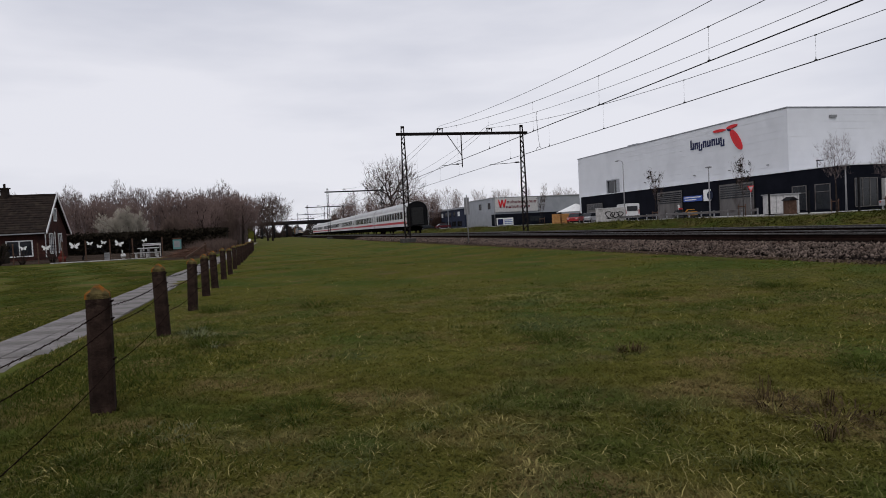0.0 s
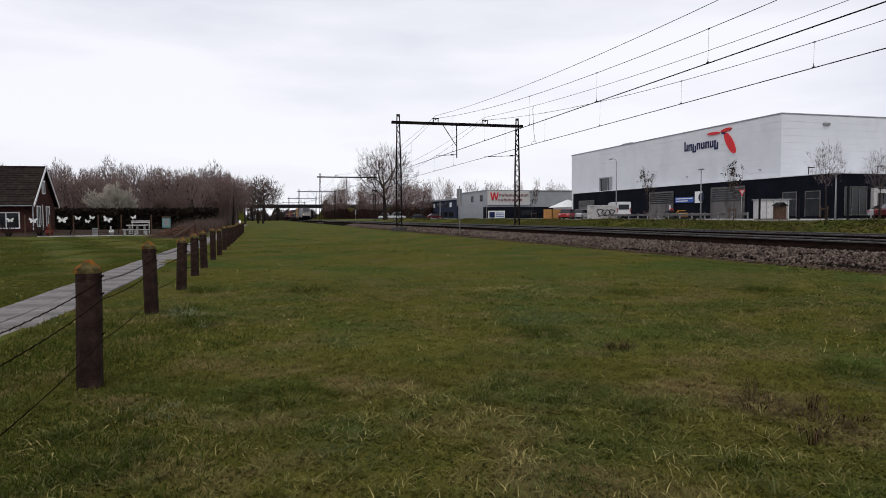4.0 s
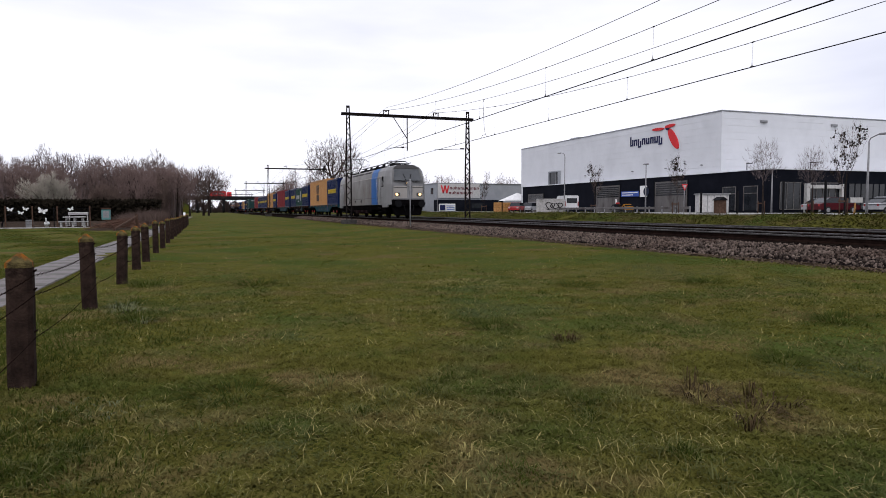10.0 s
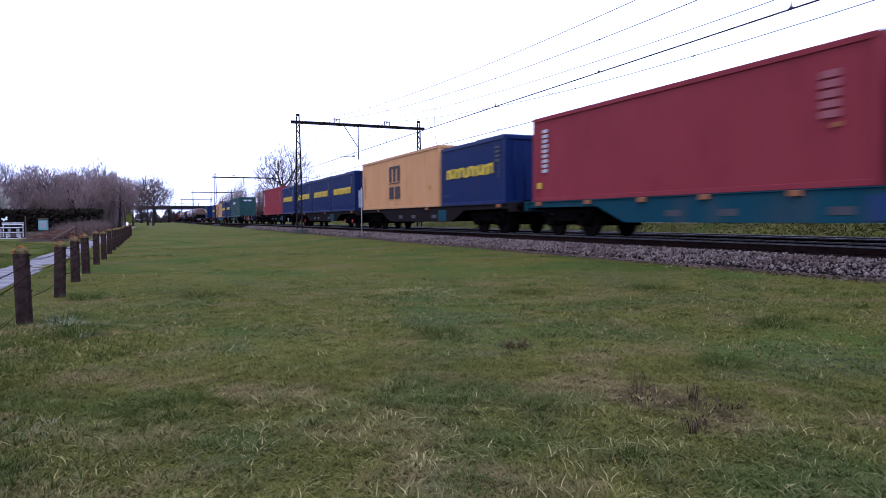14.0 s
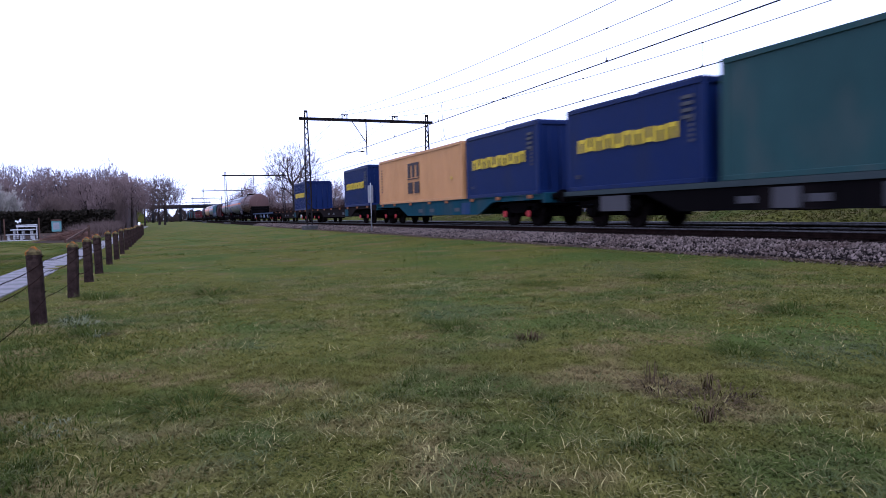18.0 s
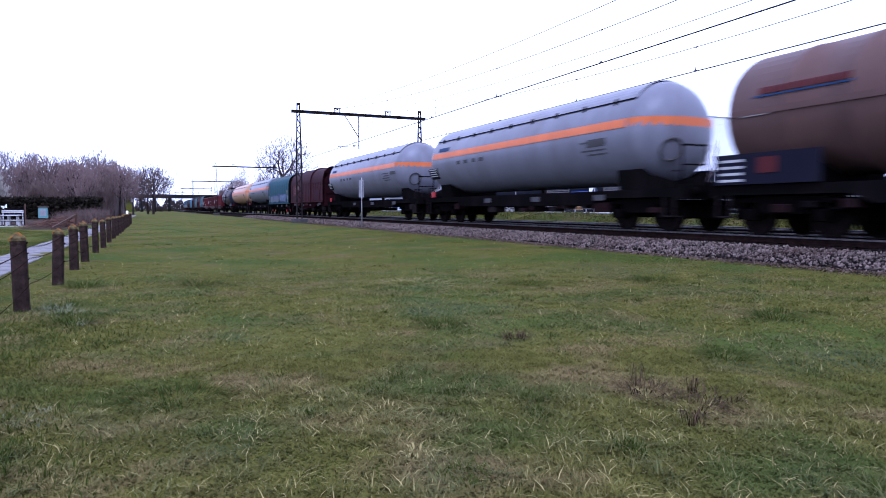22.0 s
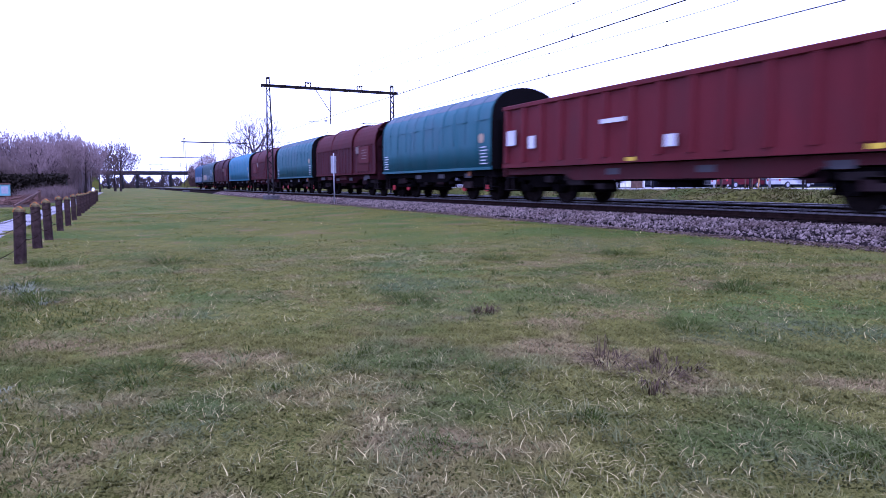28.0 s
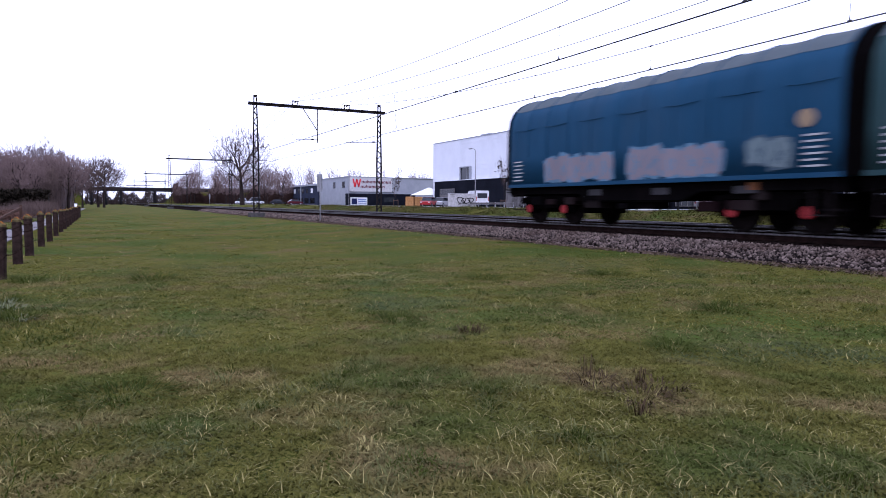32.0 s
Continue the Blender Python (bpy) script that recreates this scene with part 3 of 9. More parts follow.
def fence_wires():
    t = thing("wire_fence", pose(0, 0, 0), "slack rusty barbed wires strung from post to post", "wire fence")
    for z in (0.80, 0.66, 0.36):
        b = Build()
        for (x0, y0), (x1, y1) in zip([(-1.25, 1.8)] + POSTS, POSTS):
            pts = []
            for i in range(9):
                k = i / 8
                pts.append((x0 + (x1 - x0) * k + 0.10, y0 + (y1 - y0) * k, z - 0.05 * 4 * k * (1 - k)))
            b.line(pts, 0.0028, 4)
            if y0 < 20:
                for i in range(1, 24):
                    k = i / 24
                    c = Vector((x0 + (x1 - x0) * k + 0.10, y0 + (y1 - y0) * k, z - 0.2 * k * (1 - k)))
                    b.tube(c + Vector((-0.012, 0, -0.014)), c + Vector((0.012, 0, 0.014)), 0.002, n=3)
        part("barbed_wire", b, "rail_rust", t)


fence_wires()


# ---- buildings beyond the line ----
STREET = 0.86
M["logo_blue"] = paint("logo_navy", (0.015, 0.02, 0.07), 0.4, 0.05)
M["logo_red"] = paint("logo_red", (0.62, 0.035, 0.04), 0.4, 0.05)
M["shutter"] = material("grey_shutter", (0.16, 0.165, 0.17), (0.24, 0.245, 0.25), 0.6, 0.5)
M["shutter_dim"] = material("grimy_sectional_door", (0.075, 0.070, 0.068), (0.130, 0.122, 0.118), 0.9, 0.6, 0, 0.05, 20, (0.05, 0.04, 0.038), 0.8, stretch_z=0.3, spec=0.1)
M["sign_wine"] = material("wine_sign_paint", (0.085, 0.012, 0.022), (0.13, 0.02, 0.03), 3, 0.6, spec=0.1)
M["stone_white"] = material("weathered_white_stone", (0.34, 0.33, 0.32), (0.52, 0.51, 0.50), 4, 0.85, 0, 0.2, spec=0.1)
M["blue_sign"] = paint("blue_sign", (0.05, 0.10, 0.36), 0.4, 0.1)


def ellipse(b, cy, cz, ry, rz, x, angle=0.0, n=20, depth=0.08):
    c, s = math.cos(angle), math.sin(angle)
    pts = [(cy + ry * math.cos(a) * c - rz * math.sin(a) * s, cz + ry * math.cos(a) * s + rz * math.sin(a) * c) for a in [2 * math.pi * i / n for i in range(n)]]
    return b.prism(pts, x - depth, x, "x")


def turbine_works():
    t = thing("factory_hall", pose(0, 0, STREET), "large white clad factory hall above a dark ground floor", "factory hall")
    X, Y0, Y1, H = 60.0, 65.3, 120.0, 12.5
    part("wall", Build().box(X, 130, Y0, Y1, 0, H), "clad", t, "white panel cladding")
    # panel courses, each a shallow plate
    for i in range(9):
        z0 = 4.9 + i * 0.84
        part("cladding_course", Build().box(X - 0.05, X - 0.004, Y0 - 0.05, Y1, z0, z0 + 0.828), "clad", t)
        part("cladding_course", Build().box(X - 0.002, 130, Y0 - 0.05, Y0 - 0.004, z0, z0 + 0.828), "clad", t)
    part("roof_edge", Build().box(X - 0.12, 130.1, Y0 - 0.12, Y1 + 0.1, H, H + 0.12), "clad_grey", t, "thin metal roof edge")
    part("plinth", Build().box(X - 0.9, 131, 56.8, 117.6, 0, 4.85), "dark_clad", t, "anthracite ground floor")
    part("plinth_edge", Build().box(X - 1.0, 131.1, 56.7, 117.7, 4.85, 4.95), "clad", t, "thin white coping along the ground floor roof")
    xf = X - 0.9
    for y0, y1, z1 in ((70.1, 76.7, 4.2), (85.0, 91.4, 4.1), (109.0, 115.2, 3.4)):
        d = part("overhead_door", Build().box(xf - 0.06, xf - 0.004, y0, y1, 0.0, z1), "shutter_dim", t, "grey-brown sectional door with window rows")
        n = 6
        for i in range(n):
            z = 2.3 + i * (z1 - 2.4) / n
            part("door_window", Build().box(xf - 0.09, xf - 0.062, y0 + 0.25, y1 - 0.25, z, z + (z1 - 2.4) / n * 0.55), "glass", d)
        part("door_frame", Build().box(xf - 0.1, xf - 0.06, y0 - 0.15, y0, 0, z1 + 0.15).box(xf - 0.1, xf - 0.06, y1, y1 + 0.15, 0, z1 + 0.15), "black", d)
    # shop windows on the south side
    for x0, x1 in ((60.5, 63.6), (64.9, 69.3), (71, 80), (82, 90), (93, 104)):
        w = part("window", Build().box(x0, x1, 56.74, 56.79, 0.4, 3.4), "glass", t, "tall dark shop window")
        b = Build()
        for k in range(int(x1 - x0) + 1):
            b.box(x0 + k - 0.04, x0 + k + 0.04, 56.69, 56.735, 0.4, 3.4)
        b.box(x0, x1, 56.69, 56.735, 0.34, 0.42).box(x0, x1, 56.69, 56.735, 3.38, 3.46)
        part("mullion", b, "dark_clad" if x0 > 70 else "shutter_dim", w)
    for x0 in (64.1, 69.5):
        part("portal_column", Build().box(x0, x0 + 0.5, 56.35, 56.78, 0, 3.3, 0.02), "stone_white", t, "white entrance column")
    part("portal_beam", Build().box(64.7, 69.4, 56.4, 56.66, 2.75, 3.15, 0.02), "stone_white", t, "white beam over the entrance")
    for y0, y1 in ((58.5, 60.5), (61.8, 63.8)):
        w = part("window", Build().box(xf - 0.05, xf - 0.004, y0, y1, 0.3, 3.0), "glass", t, "dark glazed entrance bay")
        part("mullion", Build().box(xf - 0.09, xf - 0.055, y0 - 0.08, y0 + 0.04, 0.2, 3.1).box(xf - 0.09, xf - 0.055, y1 - 0.04, y1 + 0.08, 0.2, 3.1).box(xf - 0.09, xf - 0.055, y0, y1, 2.2, 2.28).box(xf - 0.09, xf - 0.055, y0, y1, 3.0, 3.1), "shutter_dim", w)
    # square window high on the wall
    w = part("window", Build().box(X - 0.3, X - 0.055, 104.6, 107.9, 4.3, 7.2), "glass", t, "square projecting window")
    part("window_frame", Build().box(X - 0.5, X - 0.055, 104.35, 104.6, 4.2, 7.4).box(X - 0.5, X - 0.055, 107.9, 108.15, 4.2, 7.4).box(X - 0.5, X - 0.055, 104.6, 107.9, 7.2, 7.4), "clad_grey", w)
    part("mullion", Build().box(X - 0.36, X - 0.305, 105.4, 105.6, 4.3, 7.2), "shutter", w)
    # sign: plain letter blocks and three coloured blades
    xs = X - 0.055
    heights = (1.40, 0.92, 1.25, 0.92, 0.88, 0.92, 0.92, 1.25)
    y = 83.75
    for i, h in enumerate(heights):
        drop = -0.33 if i in (2, 7) else 0
        z0 = 9.78 + drop
        zb = z0 if i % 2 == 0 else z0 + h - 0.22
        part("sign_block", Build().box(xs - 0.08, xs, y - 0.22, y, z0, z0 + h).box(xs - 0.08, xs, y - 0.72, y - 0.50, z0, z0 + min(h, 0.95)).box(xs - 0.085, xs, y - 0.50, y - 0.22, zb if h < 1.1 else z0, (zb if h < 1.1 else z0) + 0.22), "logo_blue", t)
        y -= 0.94
    part("sign_blade", ellipse(Build(), 74.05, 9.98, 0.60, 1.72, xs, -0.62, depth=0.14), "logo_red", t, "red oval blade of the sign")
    part("sign_blade", ellipse(Build(), 77.3, 11.62, 1.32, 0.2, xs, 0.03, depth=0.14), "logo_red", t, "red oval blade of the sign")
    part("sign_blade", ellipse(Build(), 74.8, 11.80, 1.05, 0.22, xs, -0.08, depth=0.14), "logo_red", t, "red oval blade of the sign")
    part("sign_hub", ellipse(Build(), 75.3, 11.42, 0.42, 0.15, xs, 0.3, depth=0.14), "logo_blue", t)
    part("wall_sign", Build().box(xf - 0.12, xf - 0.06, 80.3, 84.6, 2.3, 3.1, 0.02), "blue_sign", t, "blue company sign with white square")
    part("wall_sign_square", Build().box(xf - 0.13, xf - 0.06, 78.4, 80.0, 2.2, 3.8, 0.02), "white", t)
    for z, y0 in ((2.82, 80.5), (2.48, 81.6)):
        part("wall_sign_line", Build().box(xf - 0.135, xf - 0.122, y0, 84.3, z, z + 0.14), "white", t)
    part("wall_clock", ellipse(Build(), 78.5, 2.95, 0.62, 0.62, xf - 0.131, depth=0.05), "navy_clad", t, "dark round disc on the sign")
    for y in (68.5, 75.5, 83, 96):
        part("wall_lamp", Build().box(X - 0.35, X - 0.06, y - 0.12, y + 0.12, 6.0, 6.12, 0.02), "shutter", t)
    for x, y in ((X - 0.6, 60.5), (X + 5.5, 57.2)):
        part("roof_lamp", Build().tube((x, y, 4.95), (x, y, 5.75), 0.05, n=8).box(x - 0.08, x + 0.75, y - 0.08, y + 0.08, 5.70, 5.80, 0.01), "black", t, "black right-angled lamp on the coping")
    for x in (66, 78, 92):
        part("roof_vent", Build().box(x, x + 1.0, Y0 - 0.3, Y0 - 0.06, H - 1.2, H - 0.9, 0.03), "shutter", t)
    part("roof_hatch", Build().box(X + 1, X + 3, 100, 103, H + 0.12, H + 0.5, 0.05), "clad_grey", t)


turbine_works()


def coating_works():
    t = thing("workshop_hall", pose(0, 0, STREET), "pale grey workshop hall with a dark lower band", "workshop hall")
    X = 62.3
    part("wall", Build().box(X, 120, 179.5, 206, 0, 8.0), "clad_grey", t, "pale grey panel cladding")
    part("roof_edge", Build().box(X - 0.15, 120.1, 179.3, 206.1, 8.0, 8.2), "shutter", t)
    part("lower_band", Build().box(X + 6, 119.9, 179.3, 179.49, 0, 2.6), "dark_clad", t, "dark lower band")
    part("sign_board", Build().box(X + 0.7, X + 13.8, 179.2, 179.49, 3.9, 7.95), "stone_white", t, "white sign board with red mark")
    b = Build()
    for xa, xb in ((1.7, 2.25), (2.8, 2.25), (2.8, 3.35), (3.9, 3.35)):
        b.loft([[(X + xa - 0.2, 179.1, 7.5), (X + xa + 0.2, 179.1, 7.5), (X + xa + 0.2, 179.19, 7.5), (X + xa - 0.2, 179.19, 7.5)], [(X + xb - 0.2, 179.1, 5.2), (X + xb + 0.2, 179.1, 5.2), (X + xb + 0.2, 179.19, 5.2), (X + xb - 0.2, 179.19, 5.2)]])
    part("sign_mark", b, "logo_red", t, "red zigzag mark")
    for z, x0, x1, m in ((6.35, 4.3, 13.3, "sign_wine"), (5.0, 4.0, 11.5, "sign_wine")):
        x, k = x0, 0
        while x < x1 - 0.5:
            h = (0.62, 0.62, 0.86, 0.62, 0.70)[k % 5]
            b = Build().box(X + x, X + x + 0.20, 179.14, 179.19, z, z + h).box(X + x + 0.42, X + x + 0.62, 179.14, 179.19, z, z + 0.62)
            b.box(X + x + 0.20, X + x + 0.42, 179.14, 179.19, z + (0.0 if k % 2 else 0.46), z + (0.16 if k % 2 else 0.62))
            part("sign_block", b, m, t)
            x, k = x + 0.84, k + 1
    part("entrance", Build().box(X - 0.6, X + 20, 176.5, 179.28, 0, 3.3), "dark_clad", t, "dark entrance block")
    part("entrance_window", Build().box(X + 10, X + 13.5, 176.44, 176.49, 0.9, 2.3), "glass", t)
    part("banner", Build().box(X - 0.1, X + 4.9, 176.3, 176.45, 0.1, 2.2, 0.03), "white", t, "white banner with a blue square")
    part("banner_mark", Build().box(X + 0.2, X + 1.8, 176.2, 176.29, 0.3, 1.9), "logo_blue", t)
    for i in range(3):
        part("banner_line", Build().box(X + 2.2, X + 4.6, 176.2, 176.29, 0.5 + 0.5 * i, 0.66 + 0.5 * i), "blue_sign", t)
    for y in (181.5, 190):
        w = part("window", Build().box(X - 0.06, X - 0.004, y, y + 2.2, 5.0, 6.8), "glass", t, "small upper window")
    o = thing("office_block", pose(0, 0, STREET), "navy two-storey office block with a pale roof edge", "office block")
    part("wall", Build().box(X - 0.5, X + 25, 206.2, 262, 0, 6.2), "navy_clad", o)
    part("roof_edge", Build().box(X - 0.9, X + 25.2, 206.1, 262.3, 6.2, 6.75), "clad_grey", o, "pale roof edge")
    for i in range(9):
        y = 212 + i * 5.4
        w = part("window", Build().box(X - 0.58, X - 0.504, y, y + 2.2, 3.9, 5.4), "white" if i % 4 == 0 else "glass", o, "upper window")
    for i in range(5):
        y = 210 + i * 7
        part("window", Build().box(X - 0.58, X - 0.504, y, y + 5.0, 0.6, 2.2), "glass", o, "ground floor window band")
    part("downpipe", Build().box(X - 0.75, X - 0.51, 226, 226.5, 0, 6.2), "clad_grey", o)


coating_works()


def overpass():
    t = thing("road_bridge", pose(0, 352, 0), "grey concrete road bridge over the railway", "bridge")
    part("deck", Build().box(-40, 190, -5, 5, 6.6, 7.5), "bridge", t)
    for y in (-5.2, 5.0):
        part("parapet", Build().box(-40, 190, y, y + 0.2, 7.5, 8.4), "bridge", t)
    for x in (-4, 2.0, 8.5, 23.5):
        for y in (-3, 0, 3):
            part("pier", Build().tube((x, y, 0), (x, y, 6.6), 0.55, n=10), "bridge", t)
    part("pier_beam", Build().box(8, 9, -4.5, 4.5, 6.0, 6.6).box(23, 24, -4.5, 4.5, 6.0, 6.6), "bridge", t)
    part("abutment", Build().prism([(27, 0), (190, 0), (190, 6.6), (33, 6.6)], -7, 7), "soil", t, "grassy slope of the ramp")
    part("abutment", Build().prism([(-40, 0), (-6.5, 0), (-9, 6.6), (-40, 6.6)], -7, 7), "soil", t, "grassy slope of the ramp")


overpass()


# ---- keeper's house on the left with its garden ----
def keepers_house():
    t = thing("house", pose(0, 0, 0), "brown brick house with a dark tiled gable roof", "house")
    X0, X1, Y0, Y1, E, R = -38.1, -20.6, 69.5, 76.5, 2.75, 6.28
    ym = (Y0 + Y1) / 2
    part("wall", Build().box(X0, X1, Y0, Y1, 0, E), "brick", t, "brown brick wall")
    part("gable", Build().prism([(Y0, E), (Y1, E), (ym, R - 0.15)], X1 - 0.25, X1, "x"), "brick", t, "brick gable")
    for s, ya in ((1, Y0 - 0.45), (-1, Y1 + 0.45)):
        rise = R - (E - 0.15)
        run = ym - ya
        roof = part("roof", Build().prism([(ya, E - 0.2), (ym, R), (ym, R + 0.12), (ya, E - 0.08)], X0 - 0.2, X1 + 0.3, "x"), "tile", t, "dark brown tiled roof slope")
        if s == 1:
            n = 16
            for i in range(n):
                a, b = i / n, (i + 1.12) / n
                y_a, z_a = ya + run * a, E - 0.08 + (R + 0.2 - E) * a
                y_b, z_b = ya + run * min(1, b), E - 0.08 + (R + 0.2 - E) * min(1, b)
                part("tile_course", Build().prism([(y_a, z_a + 0.05), (y_b, z_b + 0.012), (y_b, z_b + 0.03), (y_a, z_a + 0.085)], X0 - 0.22, X1 + 0.28, "x"), "tile", roof)
    for s, ya in ((1, Y0 - 0.5), (-1, Y1 + 0.5)):
        part("bargeboard", Build().bar((X1 + 0.34, ya, E - 0.2), (X1 + 0.34, ym, R + 0.12), 0.06, 0.24), "white", t, "white painted bargeboard")
    part("ridge", Build().tube((X0, ym, R + 0.12), (X1 + 0.3, ym, R + 0.12), 0.13, n=8), "tile", t)
    part("gutter", Build().box(X0 - 0.2, X1 + 0.2, Y0 - 0.6, Y0 - 0.46, E - 0.22, E - 0.1), "shutter", t, "grey gutter")
    part("chimney", Build().box(-25.1, -24.5, ym - 0.3, ym + 0.3, R - 0.2, R + 0.85).box(-25.2, -24.4, ym - 0.4, ym + 0.4, R + 0.85, R + 0.95).tube((-24.8, ym, R + 0.95), (-24.8, ym, R + 1.35), 0.12), "tile", t, "dark brick chimney")
    part("skylight", Build().prism([(Y0 + 1.15, 4.03), (Y0 + 1.75, 4.58), (Y0 + 1.70, 4.66), (Y0 + 1.10, 4.11)], -27.95, -27.3, "x"), "white", t, "small pale skylight")

    def window(x0, x1, z0, z1, y, bars=1):
        w = part("window", Build().box(x0, x1, y - 0.03, y - 0.004, z0, z1), "glass", t, "white framed window")
        b = Build().box(x0 - 0.1, x0, y - 0.07, y - 0.004, z0 - 0.1, z1 + 0.1).box(x1, x1 + 0.1, y - 0.07, y - 0.004, z0 - 0.1, z1 + 0.1)
        b.box(x0, x1, y - 0.07, y - 0.004, z1, z1 + 0.1).box(x0, x1, y - 0.07, y - 0.004, z0 - 0.1, z0)
        for k in range(1, bars + 1):
            xm = x0 + (x1 - x0) * k / (bars + 1)
            b.box(xm - 0.04, xm + 0.04, y - 0.06, y - 0.033, z0, z1)
        part("window_frame", b, "white", w)

    window(-23.75, -21.7, 0.55, 1.90, Y0, 1)
    window(-25.75, -25.25, 1.2, 1.95, Y0, 0)
    window(-33.5, -31.0, 0.75, 1.95, Y0, 1)
    part("door", Build().box(-29.3, -28.3, Y0 - 0.05, Y0 - 0.004, 0.1, 2.1), "white", t, "white house door")
    a = [(math.cos(math.pi * i / 8), math.sin(math.pi * i / 8)) for i in range(9)]
    part("canopy", Build().prism([(-28.8 + 1.25 * c, 2.2 + 0.75 * s) for c, s in a] + [(-28.8 + 1.13 * c, 2.2 + 0.65 * s) for c, s in reversed(a)], Y0 - 1.3, Y0 - 0.004), "verdigris", t, "arched pale green door canopy")
    for y0, y1, z0, z1 in ((Y0 + 1.4, Y0 + 2.3, 0.7, 2.5), (Y0 + 4.2, Y0 + 5.1, 0.7, 2.5), (ym - 0.35, ym + 0.35, 3.9, 5.0)):
        w = part("window", Build().box(X1 + 0.004, X1 + 0.03, y0, y1, z0, z1), "glass", t, "white framed gable window")
        part("window_frame", Build().box(X1 + 0.004, X1 + 0.08, y0 - 0.1, y0, z0 - 0.1, z1 + 0.1).box(X1 + 0.004, X1 + 0.08, y1, y1 + 0.1, z0 - 0.1, z1 + 0.1)
             .box(X1 + 0.004, X1 + 0.08, y0, y1, z1, z1 + 0.12).box(X1 + 0.004, X1 + 0.08, y0, y1, z0 - 0.12, z0).box(X1 + 0.032, X1 + 0.07, (y0 + y1) / 2 - 0.04, (y0 + y1) / 2 + 0.04, z0, z1), "white", w)
    for y in (Y0 + 0.1, Y0 + 3.0):
        part("corner_stone", Build().box(X1 + 0.004, X1 + 0.05, y, y + 0.16, 0.3, 2.75), "white", t)


M["verdigris"] = paint("pale_green_metal", (0.30, 0.38, 0.34), 0.6, 0.3)
keepers_house()


# ---- trains ----
M["term_blue"] = paint("deep_blue_container", (0.0055, 0.0135, 0.060), 0.45, 0.5, (0.012, 0.014, 0.022))
M["mark_yellow"] = paint("yellow_mark", (0.50, 0.36, 0.02), 0.5, 0.15)
M["tan"] = paint("tan_container", (0.44, 0.225, 0.085), 0.5, 0.2, (0.18, 0.09, 0.05))
M["mark_brown"] = paint("dark_brown_mark", (0.035, 0.022, 0.02), 0.5, 0.1)
M["sea_green"] = paint("green_container", (0.007, 0.045, 0.032), 0.45, 0.3, (0.02, 0.03, 0.026))
M["dark_green"] = paint("dark_green_container", (0.020, 0.052, 0.050), 0.5, 0.35, (0.07, 0.06, 0.05))
M["red_box"] = paint("faded_red_container", (0.190, 0.029, 0.034), 0.6, 0.18, (0.12, 0.03, 0.032), spec=0.05)
M["red_faded"] = paint("faded_pink_stencil", (0.24, 0.080, 0.082), 0.6, 0.3, (0.18, 0.05, 0.05))
M["mark_white"] = paint("white_mark", (0.42, 0.42, 0.42), 0.5, 0.3)
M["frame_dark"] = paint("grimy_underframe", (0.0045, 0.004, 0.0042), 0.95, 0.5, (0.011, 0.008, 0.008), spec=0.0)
M["frame_teal"] = paint("teal_underframe", (0.010, 0.044, 0.058), 0.7, 0.5, spec=0.03)
M["frame_rim"] = paint("grey_green_rim", (0.030, 0.040, 0.040), 0.7, 0.4)
M["frame_blue"] = paint("blue_underframe", (0.010, 0.032, 0.085), 0.6, 0.4)
M["frame_grey"] = paint("grey_underframe", (0.066, 0.063, 0.063), 0.65, 0.5)
M["frame_brown"] = paint("brown_underframe", (0.015, 0.008, 0.0085), 0.9, 0.4, spec=0.0)
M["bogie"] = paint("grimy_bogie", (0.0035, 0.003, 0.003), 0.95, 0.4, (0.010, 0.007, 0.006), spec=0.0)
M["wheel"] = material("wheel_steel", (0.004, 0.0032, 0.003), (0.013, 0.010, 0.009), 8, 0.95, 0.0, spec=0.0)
M["axle_red"] = paint("red_axle_cap", (0.32, 0.03, 0.03), 0.6, 0.3)
M["lash_orange"] = paint("orange_flap", (0.25, 0.100, 0.042), 0.7, 0.5, (0.06, 0.03, 0.02), spec=0.03)
M["silver_tank"] = paint("silver_tank", (0.1672, 0.1672, 0.1918), 0.32, 0.4, (0.0748, 0.0616, 0.066), 0.05)
M["grey_tank"] = paint("slate_grey_tank", (0.145, 0.148, 0.172), 0.35, 0.4, (0.075, 0.068, 0.075), 0.05)
M["beige_tank"] = paint("beige_tank", (0.40, 0.238, 0.138), 0.35, 0.3, (0.20, 0.105, 0.065))
M["rust_tank"] = paint("brown_tank", (0.098, 0.056, 0.047), 0.5, 0.45, (0.045, 0.028, 0.026))
M["slate_tank"] = paint("slate_tank", (0.020, 0.0225, 0.038), 0.4, 0.45, (0.019, 0.015, 0.019))
M["tank_rust"] = paint("rusty_tank_coat", (0.050, 0.030, 0.028), 0.55, 0.5, (0.028, 0.019, 0.020))
M["tank_worn"] = paint("worn_tank_coat", (0.066, 0.053, 0.052), 0.5, 0.5, (0.032, 0.032, 0.046))
M["tank_pale"] = paint("pale_tank_ring", (0.26, 0.235, 0.225), 0.5, 0.5, (0.13, 0.115, 0.115))
M["band_orange"] = paint("orange_band", (0.56, 0.150, 0.050), 0.4, 0.2)
M["gondola"] = paint("dark_red_wagon", (0.078, 0.012, 0.0135), 0.55, 0.45, (0.030, 0.014, 0.014), spec=0.05)
M["gondola_old"] = paint("brown_red_wagon", (0.050, 0.0115, 0.012), 0.6, 0.45, (0.024, 0.014, 0.013), spec=0.05)
M["hood_maroon"] = paint("maroon_hood", (0.031, 0.0092, 0.0128), 0.65, 0.45, (0.016, 0.009, 0.011), spec=0.03)
